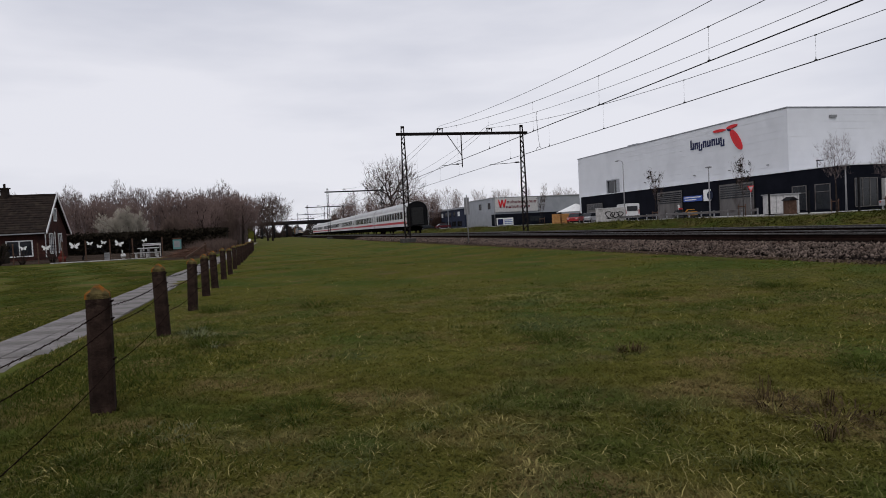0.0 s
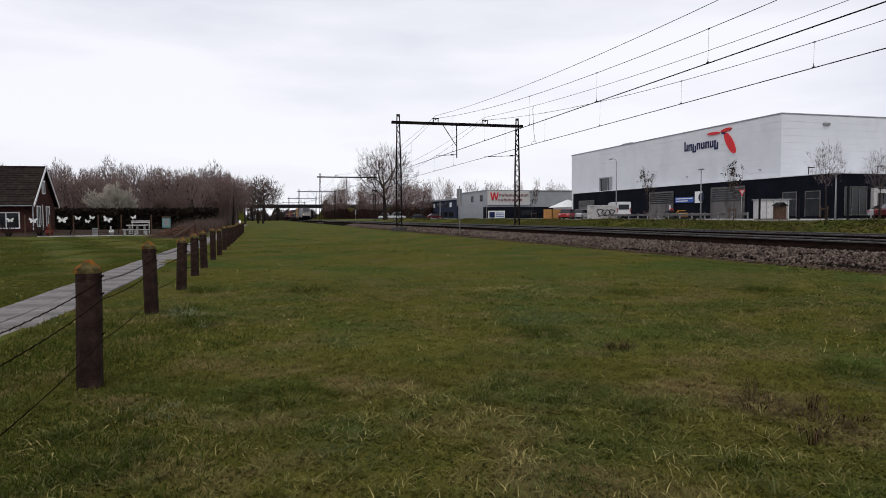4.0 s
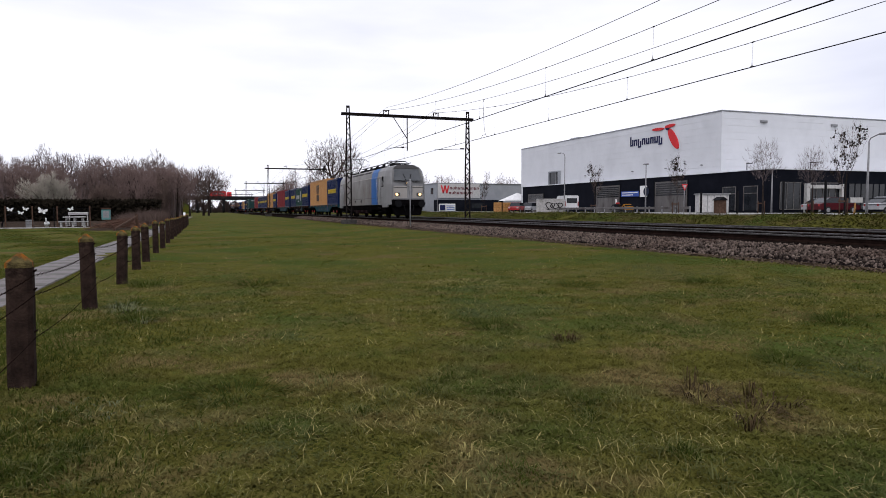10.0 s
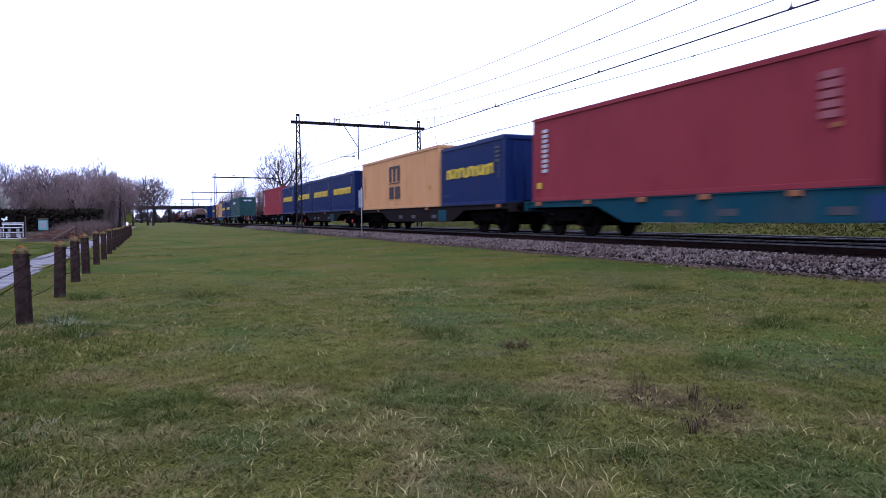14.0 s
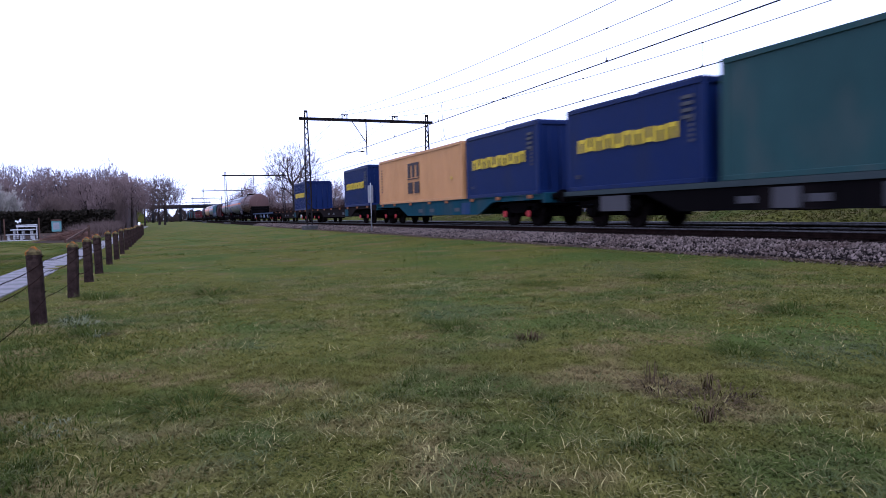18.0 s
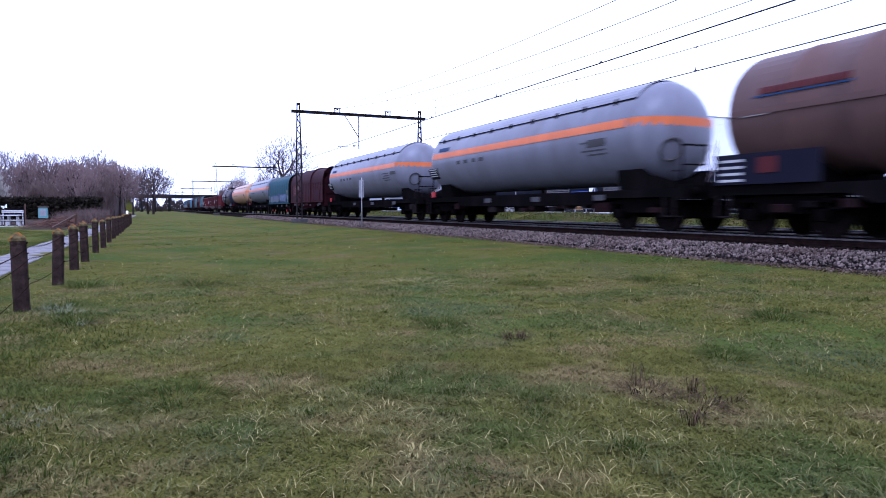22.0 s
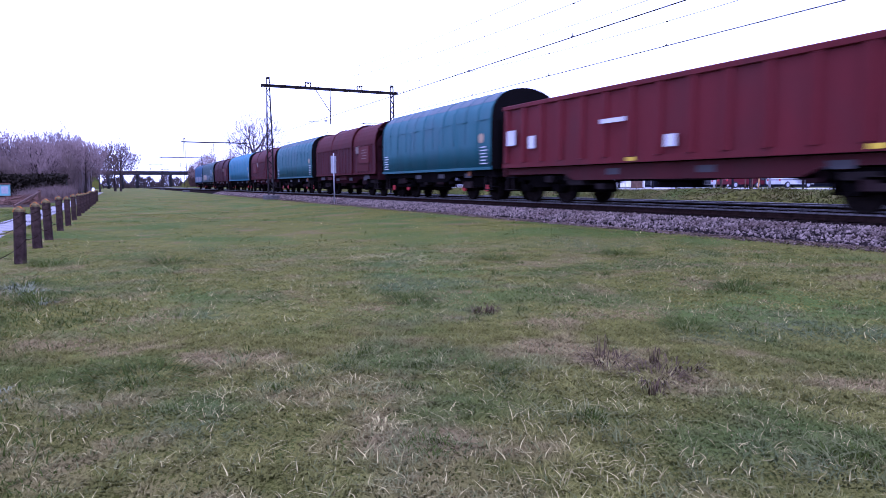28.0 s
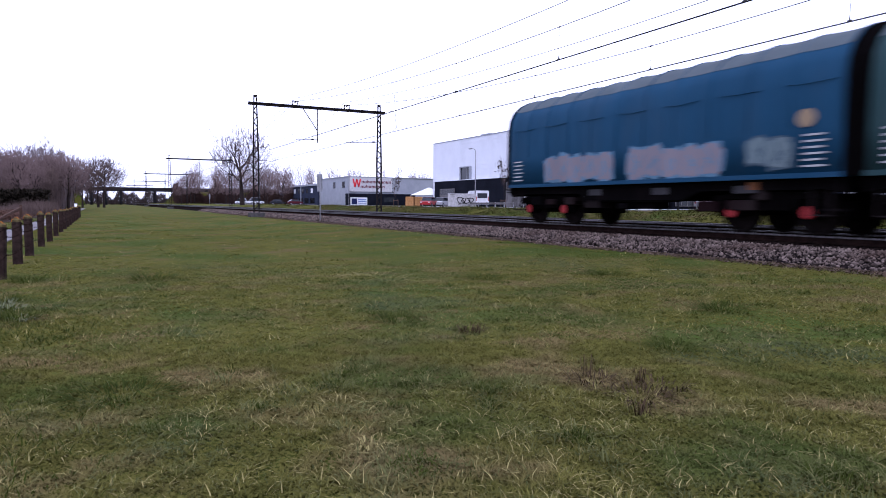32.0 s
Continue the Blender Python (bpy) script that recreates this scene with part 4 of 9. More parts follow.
M["hood_red"] = paint("faded_red_hood", (0.050, 0.0115, 0.0125), 0.65, 0.45, (0.028, 0.013, 0.014), spec=0.03)
M["hood_end"] = paint("dark_maroon_end", (0.017, 0.0055, 0.0065), 0.8, 0.4, (0.009, 0.005, 0.006), spec=0.0)
M["hood_side"] = paint("red_hood_side", (0.036, 0.0086, 0.0112), 0.6, 0.5, (0.014, 0.006, 0.008), spec=0.03)
M["tarp_sea"] = paint("sea_green_tarpaulin", (0.017, 0.072, 0.080), 0.55, 0.45, (0.04, 0.06, 0.07))
M["graffiti_dim"] = paint("dim_graffiti", (0.13, 0.17, 0.18), 0.6, 0.5, (0.05, 0.09, 0.10))
M["frame_grime"] = paint("dusty_underframe", (0.017, 0.0135, 0.0130), 0.9, 0.5, (0.010, 0.007, 0.007), spec=0.0)
M["frame_navy"] = paint("navy_underframe", (0.0095, 0.0105, 0.0185), 0.9, 0.5, (0.022, 0.014, 0.012), spec=0.0)
M["navy_plate"] = paint("navy_plate", (0.0080, 0.0080, 0.0160), 0.6, 0.3, (0.02, 0.018, 0.02), spec=0.04)
M["graffiti_pink"] = paint("purple_graffiti", (0.13, 0.085, 0.17), 0.6, 0.5, (0.07, 0.07, 0.11))
M["graffiti_sky"] = paint("pale_blue_graffiti", (0.10, 0.19, 0.27), 0.6, 0.5, (0.05, 0.09, 0.12))
M["plate_grey"] = paint("grey_plate", (0.055, 0.052, 0.055), 0.6, 0.4)
M["badge"] = paint("beige_badge", (0.115, 0.087, 0.073), 0.6, 0.4)
M["panel_red"] = paint("faded_red_panel", (0.066, 0.016, 0.017), 0.6, 0.4, (0.04, 0.015, 0.015), spec=0.03)
M["tarp_teal"] = paint("teal_tarpaulin", (0.015, 0.060, 0.076), 0.6, 0.45, (0.026, 0.048, 0.056), spec=0.05)
M["tarp_bright"] = paint("bright_blue_tarpaulin", (0.015, 0.096, 0.138), 0.55, 0.25, (0.02, 0.07, 0.10))
M["tarp_grey"] = paint("grey_blue_tarpaulin", (0.055, 0.085, 0.11), 0.6, 0.4, (0.06, 0.07, 0.08))
M["tarp_worn"] = paint("worn_teal_tarpaulin", (0.025, 0.054, 0.056), 0.6, 0.5, (0.040, 0.052, 0.052), spec=0.05)
M["tarp_mid"] = paint("mid_blue_tarpaulin", (0.013, 0.052, 0.100), 0.6, 0.4, (0.024, 0.046, 0.072), spec=0.05)
# Dust tone with light from above painted into it.
M["tarp_lit_dust"] = paint("dusty_lit_tarpaulin_top", (0.080, 0.098, 0.105), 0.75, 0.5, (0.045, 0.062, 0.070), spec=0.03)
M["graffiti"] = paint("pale_graffiti", (0.20, 0.175, 0.19), 0.6, 0.35, (0.11, 0.105, 0.13))
M["graffiti_warm"] = paint("beige_graffiti", (0.29, 0.21, 0.13), 0.6, 0.3, (0.17, 0.14, 0.12))
M["loco_grey"] = material("dirty_silver_paint", (0.150, 0.140, 0.133), (0.235, 0.224, 0.216), 0.9, 0.45, 0, 0.05, 60, (0.062, 0.046, 0.038), 0.42, (0.54, 0.72), stretch_z=0.55, spec=0.08, second=((0.125, 0.095, 0.072), 1.1, (0.55, 0.78)))
M["loco_cab"] = material("cleaner_silver_paint", (0.1769, 0.1756, 0.1756), (0.226, 0.2247, 0.226), 0.9, 0.4, 0, 0.04, 60, (0.1245, 0.1081, 0.09503), 0.8, (0.56, 0.80), stretch_z=0.4, spec=0.1)
# The pane's pale reflection is painted as its base colour.
M["loco_glass"] = material("painted_reflection_glass", (0.16, 0.165, 0.17), (0.22, 0.225, 0.23), 0.8, 0.15, spec=0.4)
M["windscreen_glass"] = material("tinted_windscreen", (0.05, 0.055, 0.06), (0.075, 0.08, 0.085), 0.8, 0.12, spec=0.5)
M["loco_front"] = paint("pale_front_paint", (0.36, 0.34, 0.315), 0.4, 0.4, (0.20, 0.155, 0.115))
M["loco_blue"] = paint("blue_panel", (0.012, 0.105, 0.34), 0.45, 0.35, (0.02, 0.06, 0.15))
M["coach_white"] = paint("light_grey_coach", (0.72, 0.72, 0.72), 0.4, 0.2)
M["coach_roof"] = paint("grey_roof", (0.46, 0.46, 0.47), 0.5, 0.3)
M["coach_red"] = paint("red_stripe", (0.50, 0.02, 0.03), 0.4, 0.1)
M["lamp_on"] = glow("headlight_on", (1.0, 0.66, 0.30), 1.7)
M["rubber"] = material("black_rubber", (0.010, 0.010, 0.010), (0.022, 0.022, 0.022), 6, 0.8)
M["steel_grid"] = material("galvanised_steel", (0.28, 0.28, 0.29), (0.42, 0.42, 0.43), 4, 0.5, 0.6)

MOVERS = []


def shared(name, build, mat):
    me = fix(build.mesh(name))
    me.materials.append(M[mat])
    return me


def child(name, me, parent, at=(0, 0, 0), label="", turn=0.0):
    ob = new(name, me)
    ob.parent, ob.location, ob.rotation_euler = parent, at, (0, 0, turn)
    return tagged(ob, label)


def wheelset_mesh():
    b = Build()
    for s in (-1, 1):
        rings = [(0.68, 0.40), (0.68, 0.49), (0.71, 0.49), (0.72, 0.465), (0.81, 0.458), (0.815, 0.40), (0.77, 0.37), (0.77, 0.14), (0.84, 0.12), (0.84, 0.05)]
        n = 26
        b.loft([[(s * x, r * math.cos(2 * math.pi * i / n), 0.46 + r * math.sin(2 * math.pi * i / n)) for i in range(n)] for x, r in rings], True, False)
    b.tube((-1.02, 0, 0.46), (1.02, 0, 0.46), 0.075, n=10)
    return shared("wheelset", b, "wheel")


def bogie_mesh(wb=1.8):
    h = wb / 2
    b = Build()
    for s in (-1, 1):
        x0, x1 = sorted((s * 0.95, s * 1.09))
        b.prism([(-h - 0.55, 0.62), (-h - 0.28, 0.74), (-h + 0.28, 0.74), (-0.5, 0.50), (0.5, 0.50), (h - 0.28, 0.74), (h + 0.28, 0.74), (h + 0.55, 0.62), (h + 0.5, 0.82), (0.6, 0.88), (-0.6, 0.88), (-h - 0.5, 0.82)], x0, x1, "x")
        for c in (-h, h):
            b.box(s * 1.02 - 0.11, s * 1.02 + 0.11, c - 0.15, c + 0.15, 0.33, 0.60, 0.02)
            for d in (-0.27, 0.27):
                b.tube((s * 1.02, c + d, 0.42), (s * 1.02, c + d, 0.74), 0.075, n=8)
    b.box(-1.0, 1.0, -0.22, 0.22, 0.55, 0.86)
    for c in (-h - 0.62, h + 0.62):
        b.box(-0.8, 0.8, c - 0.04, c + 0.04, 0.35, 0.7)
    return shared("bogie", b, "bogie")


WHEELSET, BOGIE = wheelset_mesh(), bogie_mesh()
AXLE_CAP = shared("axle_cap", Build().tube((-1.135, 0, 0.46), (-1.165, 0, 0.46), 0.14, 0.12, n=14), "axle_red")
AXLE_BOX = shared("axle_cap", Build().tube((-1.135, 0, 0.46), (-1.165, 0, 0.46), 0.13, 0.11, n=14), "bogie")
BUFFER = shared("buffer", Build().tube((0, 0.6, 1.06), (0, 0.28, 1.06), 0.13, 0.10, n=12).tube((0, 0.28, 1.06), (0, 0.05, 1.06), 0.07, n=10).tube((0, 0.05, 1.06), (0, 0.0, 1.06), 0.225, 0.20, n=16), "bogie")
HOOK = shared("coupling", Build().box(-0.06, 0.06, 0.05, 0.55, 0.98, 1.12, 0.02).tube((0, 0.05, 1.04), (0.0, 0.1, 0.72), 0.03, n=6), "bogie")
FLAP = shared("lashing_flap", Build().box(-0.03, 0.0, -0.16, 0.16, 0.0, 0.13, 0.01), "lash_orange")
PLATE = shared("data_plate", Build().box(-0.008, 0.0, -0.27, 0.27, 0.0, 0.17), "plate_grey")


def running_gear(t, length, pivots, red=False):
    for y in pivots:
        f = child("bogie", BOGIE, t, (0, y, 0))
        for d in (-0.9, 0.9):
            child("wheelset", WHEELSET, f, (0, d, 0))
            child("axle_cap", AXLE_CAP if red else AXLE_BOX, f, (0, d, 0), "red axle box cover" if red else "")
    for x in (-0.875, 0.875):
        child("buffer", BUFFER, t, (x, 0, 0))
        child("buffer", BUFFER, t, (x, length, 0), turn=math.pi)
    child("coupling", HOOK, t)
    child("coupling", HOOK, t, (0, length, 0), turn=math.pi)


def wagon(u, label, category, group=""):
    t = thing("wagon", pose(TRACKS[0], 30 + u, RAIL), label, category, group)
    MOVERS.append((t, u))
    return t


def flat_wagon(u, length=20.0, sill="frame_grime", red=False, seed=0, word="dark", rim=None):
    """A four-axle container flat; u is how far its front buffers are behind the train's nose."""
    rng = random.Random(seed)
    t = wagon(u, "%s four-axle flat container wagon with fish-bellied side sills" % word, "freight wagon", "container wagons")
    a, b, m = 0.62, length - 0.62, length / 2
    for s in (-1, 1):
        x0, x1 = sorted((s * 1.22, s * 1.10))
        part("side_sill", Build().prism([(a, 0.97), (4.6, 0.95), (5.9, 0.46), (length - 5.9, 0.46), (length - 4.6, 0.95), (b, 0.97), (b, 1.14), (a, 1.14)], x0, x1, "x"), sill, t)
        part("sill_rim", Build().box(min(s * 1.26, s * 1.1), max(s * 1.26, s * 1.1), a, b, 1.141 if not rim else 1.02, 1.165), rim or sill, t)
    part("centre_beam", Build().box(-0.3, 0.3, a, b, 0.75, 1.1), "frame_dark", t)
    cross = Build()
    for i in range(9):
        y = a + 0.3 + (b - a - 0.6) * i / 8
        cross.box(-1.1, 1.1, y - 0.09, y + 0.09, 0.9, 1.1)
    part("cross_members", cross, "frame_dark", t)
    for y in (a - 0.12, b):
        part("headstock", Build().box(-1.3, 1.3, y, y + 0.12, 0.84, 1.2, 0.01), sill, t)
    part("brake_box", Build().box(-1.08, -0.5, m - 1.3, m - 0.5, 0.45, 0.85, 0.02), "frame_grey", t)
    part("air_tank", Build().lathe_y([(m + 0.6, 0.05), (m + 0.65, 0.18), (m + 1.7, 0.18), (m + 1.75, 0.05)], -0.75, 0.62, 12), "frame_dark", t)
    for i in range(8 if not rim else 0):
        if seed in (4, 5, 6) and i % 3:
            continue
        child("lashing_flap", FLAP, t, (-1.262, a + 0.9 + (b - a - 1.8) * i / 7 + rng.uniform(-0.2, 0.2), 1.02), "orange container flap")
    for y in (m - 2.2, m + rng.uniform(0.4, 1.2), m + 2.4):
        child("data_plate", PLATE, t, (-1.222, y, 0.62), "pale data plate")
    if sill == "frame_navy":
        for y, w, m_ in ((m + 1.2, 1.5, "lash_orange"), (m - 1.4, 0.9, "panel_red"), (m + 3.0, 0.9, "panel_red"), (m + 5.4, 0.7, "plate_grey")):
            part("sill_patch", Build().box(-1.232, -1.222, y, y + w, 0.55, 1.0), m_, t, "faded paint patch on the sill")
    elif not rim:
        part("sill_panel", Build().box(-1.228, -1.222, m - 3.6, m - 2.7, 0.5, 1.0), "frame_teal" if sill != "frame_teal" else "frame_blue", t)
    if rim:
        for y, w in ((m - 5.2, 1.1), (m - 2.4, 1.6), (m + 1.0, 0.7), (m + 6.6, 1.3)):
            part("sill_panel", Build().box(-1.234, -1.229, y, y + w, 0.50, 0.96), rim if rim == "frame_blue" else "plate_grey", t, "notice panel on the sill")
            for i in range(3 if rim == "frame_blue" else 0):
                part("notice_line", Build().box(-1.238, -1.235, y + 0.08, y + w * 0.7, 0.60 + 0.1 * i, 0.64 + 0.1 * i), "mark_white", t)
    running_gear(t, length, (2.75, length - 2.75), red)
    return t


def ribbed_plan(length, half, depth, period, front=0.1):
    """A container's plan with ribbed sides, as (x, y) round the box."""
    pts = []
    n = int((length - 0.3) / period)
    y0 = (length - n * period) / 2
    for s in (-1, 1):
        side = [(s * half, 0.06)]
        for i in range(n):
            y = y0 + i * period
            side += [(s * half, y), (s * (half - depth), y + 0.2 * period), (s * (half - depth), y + 0.5 * period), (s * half, y + 0.7 * period)]
        side.append((s * half, length - 0.06))
        pts += side if s == -1 else side[::-1]
    return pts[::-1]


CONTAINER_MESHES = {}


def container(u, length, height, skin, label, marks="", rough_roof=False, floor=1.17):
    t = thing("shipping_container", pose(TRACKS[0], 30 + u, RAIL + floor), label, "shipping container", "containers on the freight train")
    MOVERS.append((t, u, floor))
    key = (length, height, skin)
    W = 1.219
    if key not in CONTAINER_MESHES:
        d = {}
        d["shell"] = shared("shell", Build().prism(ribbed_plan(length, W - 0.02, 0.036, 0.28), 0.12, height - 0.06, "z"), skin)
        d["post"] = shared("corner_post", Build().box(-0.09, 0.09, -0.08, 0.08, 0.10, height - 0.10, 0.015), skin)
        d["rail"] = shared("side_rail", Build().box(-0.03, 0.03, 0.1, length - 0.1, 0, 0.13, 0.008), skin)
        d["cast"] = shared("corner_casting", Build().box(-0.09, 0.09, -0.089, 0.089, 0, 0.118, 0.01), skin)
        d["roof"] = shared("roof", Build().box(-W + 0.06, W - 0.06, 0.08, length - 0.08, height - 0.06, height - 0.02), skin)
        d["beam"] = shared("end_beam", Build().box(-W + 0.1, W - 0.1, -0.04, 0.04, 0, 0.13, 0.008), skin)
        CONTAINER_MESHES[key] = d
    d = CONTAINER_MESHES[key]
    child("shell", d["shell"], t)
    child("roof", d["roof"], t)
    for x in (-W + 0.09, W - 0.09):
        for y in (0.089, length - 0.089):
            child("corner_post", d["post"], t, (x, y, 0))
            child("corner_casting", d["cast"], t, (x, y, 0))
            child("corner_casting", d["cast"], t, (x, y, height - 0.118))
    for x in (-W + 0.03, W - 0.03):
        child("side_rail", d["rail"], t, (x, 0, 0.0))
        child("side_rail", d["rail"], t, (x, 0, height - 0.13))
    for y in (0.04, length - 0.04):
        child("end_beam", d["beam"], t, (0, y, 0))
        child("end_beam", d["beam"], t, (0, y, height - 0.13))
    # door gear on the leading end
    for x in (-0.75, -0.3, 0.3, 0.75):
        part("lock_rod", Build().tube((x, 0.02, 0.15), (x, 0.02, height - 0.2), 0.022, n=6), skin, t)
    if rough_roof:
        for y0, y1, k in ((0.15, length * 0.44, 0.07), (length * 0.47, length - 0.15, 0.02)):
            part("roof_cover", Build().box(-W + 0.05, W - 0.05, y0, y1, height - 0.019, height + k, 0.05), skin, t)
    x = -W

    def blk(y, z, w, h, mat, name="mark", lab=""):
        part(name, Build().box(x - 0.008, x + 0.012, y - w / 2, y + w / 2, z, z + h), mat, t, lab)

    def bars(y, z, w, h, k, mat, up, lab=""):
        """A plain open bracket: two uprights and one bar across, at the top or the foot."""
        b = Build()
        for c in (y - w / 2 + k / 2, y + w / 2 - k / 2):
            b.box(x - 0.008, x + 0.012, c - k / 2, c + k / 2, z, z + h)
        zb = z + h - k if up else z
        b.box(x - 0.009, x + 0.012, y - w / 2 + k, y + w / 2 - k, zb, zb + k)
        part("mark", b, mat, t, lab)

    if marks == "ten":
        n, y1 = 10, length * 0.892
        for i in range(n):
            bars(y1 - 0.2 - i * 0.45, 1.19 + 0.03 * (i % 2), 0.38, 0.42, 0.115, "mark_yellow", i % 3 != 1, "yellow open bracket mark" if i == 0 else "")
        for i in range(4):
            blk(0.62, height - 0.45 - 0.17 * i, 0.42, 0.09, "frame_grey")
        for i in range(5):
            blk(0.48, 1.05 + 0.13 * i, 0.12, 0.08, "frame_grey")
        blk(length * 0.9, 0.47, 0.3, 0.03, "frame_grey")
        blk(length * 0.9, 0.40, 0.26, 0.03, "frame_grey")
    elif marks == "two_rows":
        c, g = length * 0.51, height / 2.9
        for k in (-0.66, 0, 0.66):
            blk(c + k, 1.50 * g, 0.36, 0.72 * g, "mark_brown")
        blk(c, 2.22 * g, 1.68, 0.13 * g, "mark_brown")
        blk(c, 1.38 * g, 1.8, 0.05, "mark_brown")
        for k in (-0.48, 0.48):
            blk(c + k, 0.55 * g, 0.74, 0.66 * g, "mark_brown")
        for i in range(9):
            blk(length - 0.55, 0.7 + 0.16 * i, 0.10, 0.10, "frame_grey")
        blk(1.2, 0.95, 0.12, 0.14, "mark_yellow")
    elif marks == "four":
        for i in range(4):
            bars(length * 0.85 - i * 0.82, 1.04, 0.66, 0.52, 0.15, "mark_white", i % 2 == 1, "white open bracket mark" if i == 0 else "")
        for i in range(6):
            blk(1.20, 0.78 + 0.22 * i, 0.50, 0.19, "mark_white")
        for i in range(5):
            blk(0.72, 1.05 + 0.24 * i, 0.28, 0.16, "frame_grey")
        blk(0.66, 1.45, 0.18, 0.13, "mark_yellow")
        blk(length * 0.55, 0.62, 1.1, 0.17, "mark_white")
    elif marks == "seven":
        for i, h in enumerate((0.34, 0.30, 0.40, 0.30, 0.40, 0.30, 0.42)):
            bars(length * 0.64 - i * 0.42, 1.92, 0.34, h, 0.09, "mark_white", i % 2 == 0)
        for i in range(8):
            blk(1.5 + (0.3 if i % 2 else 0), 0.95 + 0.14 * i, 0.2, 0.09, "frame_grey")
        blk(0.9, 1.12, 0.22, 0.14, "mark_yellow")
        for k in (-0.32, 0.32):
            part("mark", Build().box(k - 0.26, k + 0.26, -0.012, 0.0, height - 0.62, height - 0.40), "mark_white", t)
    elif marks == "upright":
        for i in range(9):
            blk(length - 0.8, height - 0.55 - 0.17 * i, 0.30, 0.11, "mark_white")
        blk(length - 0.45, 0.45, 0.22, 0.2, "mark_yellow")
        for i in range(5):
            blk(1.0, height - 1.5 + 0.2 * i, 0.42, 0.15, "red_faded")
        blk(0.85, height - 1.7, 0.2, 0.1, "lash_orange")
    return t


def engine():
    t = thing("electric_locomotive", pose(TRACKS[0], 30, RAIL), "dirty silver electric locomotive with a blue side panel and lit headlights", "locomotive")
    MOVERS.append((t, 0.0))
    L = 18.9

    def ring(k, w, end):
        pts = []
        for x, z in ((-1, 1.0), (-1, 1.55), (-1, 2.45), (-0.985, 3.05), (-0.93, 3.45), (-0.80, 3.72), (-0.45, 3.86), (0.45, 3.86), (0.80, 3.72), (0.93, 3.45), (0.985, 3.05), (1, 2.45), (1, 1.55), (1, 1.0)):
            y = k + max(0, z - 2.42) * 0.42 * max(0, 1 - k / 1.6)
            pts.append((x * w, L - y if end else y, z))
        return pts

    mids = [ring(k, w, False) for k, w in ((0.0, 1.17), (0.07, 1.25), (0.50, 1.405), (0.85, 1.465), (1.6, 1.485))]
    rear = [ring(k, w, True) for k, w in ((0.0, 1.17), (0.07, 1.25), (0.50, 1.405), (0.85, 1.465), (1.6, 1.485))][::-1]
    front_end, rear_end = ring(2.95, 1.485, False), ring(2.95, 1.485, True)
    part("body", Build().loft([front_end, rear_end]), "loco_grey", t, "dirt-streaked silver grey body")
    part("cab", Build().loft(mids + [ring(2.93, 1.485, False)]), "loco_cab", t, "cleaner silver driving cab")
    part("cab", Build().loft([ring(2.93, 1.485, True)] + rear), "loco_cab", t, "cleaner silver driving cab")
    for y0 in (0.55, L - 2.0):
        for s in (-1, 1):
            part("cab_skirt", Build().box(min(s * 1.30, s * 1.44), max(s * 1.30, s * 1.44), y0, y0 + 1.45, 0.80, 0.998, 0.02), "loco_cab", t, "silver lower edge of the cab")
    part("belly", Build().box(-1.05, 1.05, 2.2, L - 2.2, 0.30, 0.618, 0.04), "frame_dark", t, "black equipment under the floor")
    for y0, w in ((1.05, 0.9), (5.6, 1.2), (L - 6.8, 1.2), (L - 1.95, 0.9)):
        part("side_skirt", Build().box(-1.42, -1.1, y0, y0 + w, 0.45, 0.995, 0.03), "frame_dark", t)
    part("front_panel", Build().prism([(-1.10, 1.45), (1.10, 1.45), (1.10, 2.32), (-1.10, 2.32)], -0.012, 0.02), "loco_front", t, "pale front panel")
    part("front_seam", Build().box(-1.1, 1.1, -0.018, -0.013, 2.2, 2.24), "frame_grey", t)
    wy = lambda z: max(0.0, z - 2.42) * 0.42
    part("windscreen", Build().loft([[(-1.02, wy(2.72) - 0.03, 2.72), (1.02, wy(2.72) - 0.03, 2.72), (1.02, wy(2.72) + 0.03, 2.70), (-1.02, wy(2.72) + 0.03, 2.70)], [(-0.92, wy(3.55) - 0.03, 3.55), (0.92, wy(3.55) - 0.03, 3.55), (0.92, wy(3.55) + 0.03, 3.53), (-0.92, wy(3.55) + 0.03, 3.53)]]), "windscreen_glass", t, "slanted grey windscreen")
    for s in (-1, 1):
        part("wiper", Build().tube((s * 0.1, wy(2.6) - 0.06, 2.6), (s * 0.28, wy(3.2) - 0.06, 3.2), 0.018).tube((s * 0.2, wy(2.62) - 0.06, 2.64), (s * 0.7, wy(2.72) - 0.06, 2.72), 0.018), "black", t)
        h = part("headlight", Build().box(s * 0.82 - 0.2, s * 0.82 + 0.2, -0.05, -0.013, 1.60, 1.84, 0.015), "frame_grey", t)
        part("lens", Build().tube((s * 0.86, -0.05, 1.72), (s * 0.86, -0.07, 1.72), 0.095, n=14), "lamp_on", h, "lit headlight")
        part("buffer", Build().tube((s * 0.875, 0.1, 1.05), (s * 0.875, -0.45, 1.05), 0.12, n=12).tube((s * 0.875, -0.45, 1.05), (s * 0.875, -0.52, 1.05), 0.25, n=16), "black", t)
        part("mirror", Build().box(s * 1.5 - 0.04, s * 1.5 + 0.04, 1.5, 1.58, 2.7, 3.05), "black", t)
    h = part("headlight", Build().box(-0.2, 0.2, wy(2.5) - 0.06, wy(2.5) + 0.03, 2.44, 2.66, 0.015), "frame_grey", t)
    part("lens", Build().tube((0, wy(2.5) - 0.06, 2.55), (0, wy(2.5) - 0.08, 2.55), 0.09, n=14), "lamp_on", h, "lit top headlight")
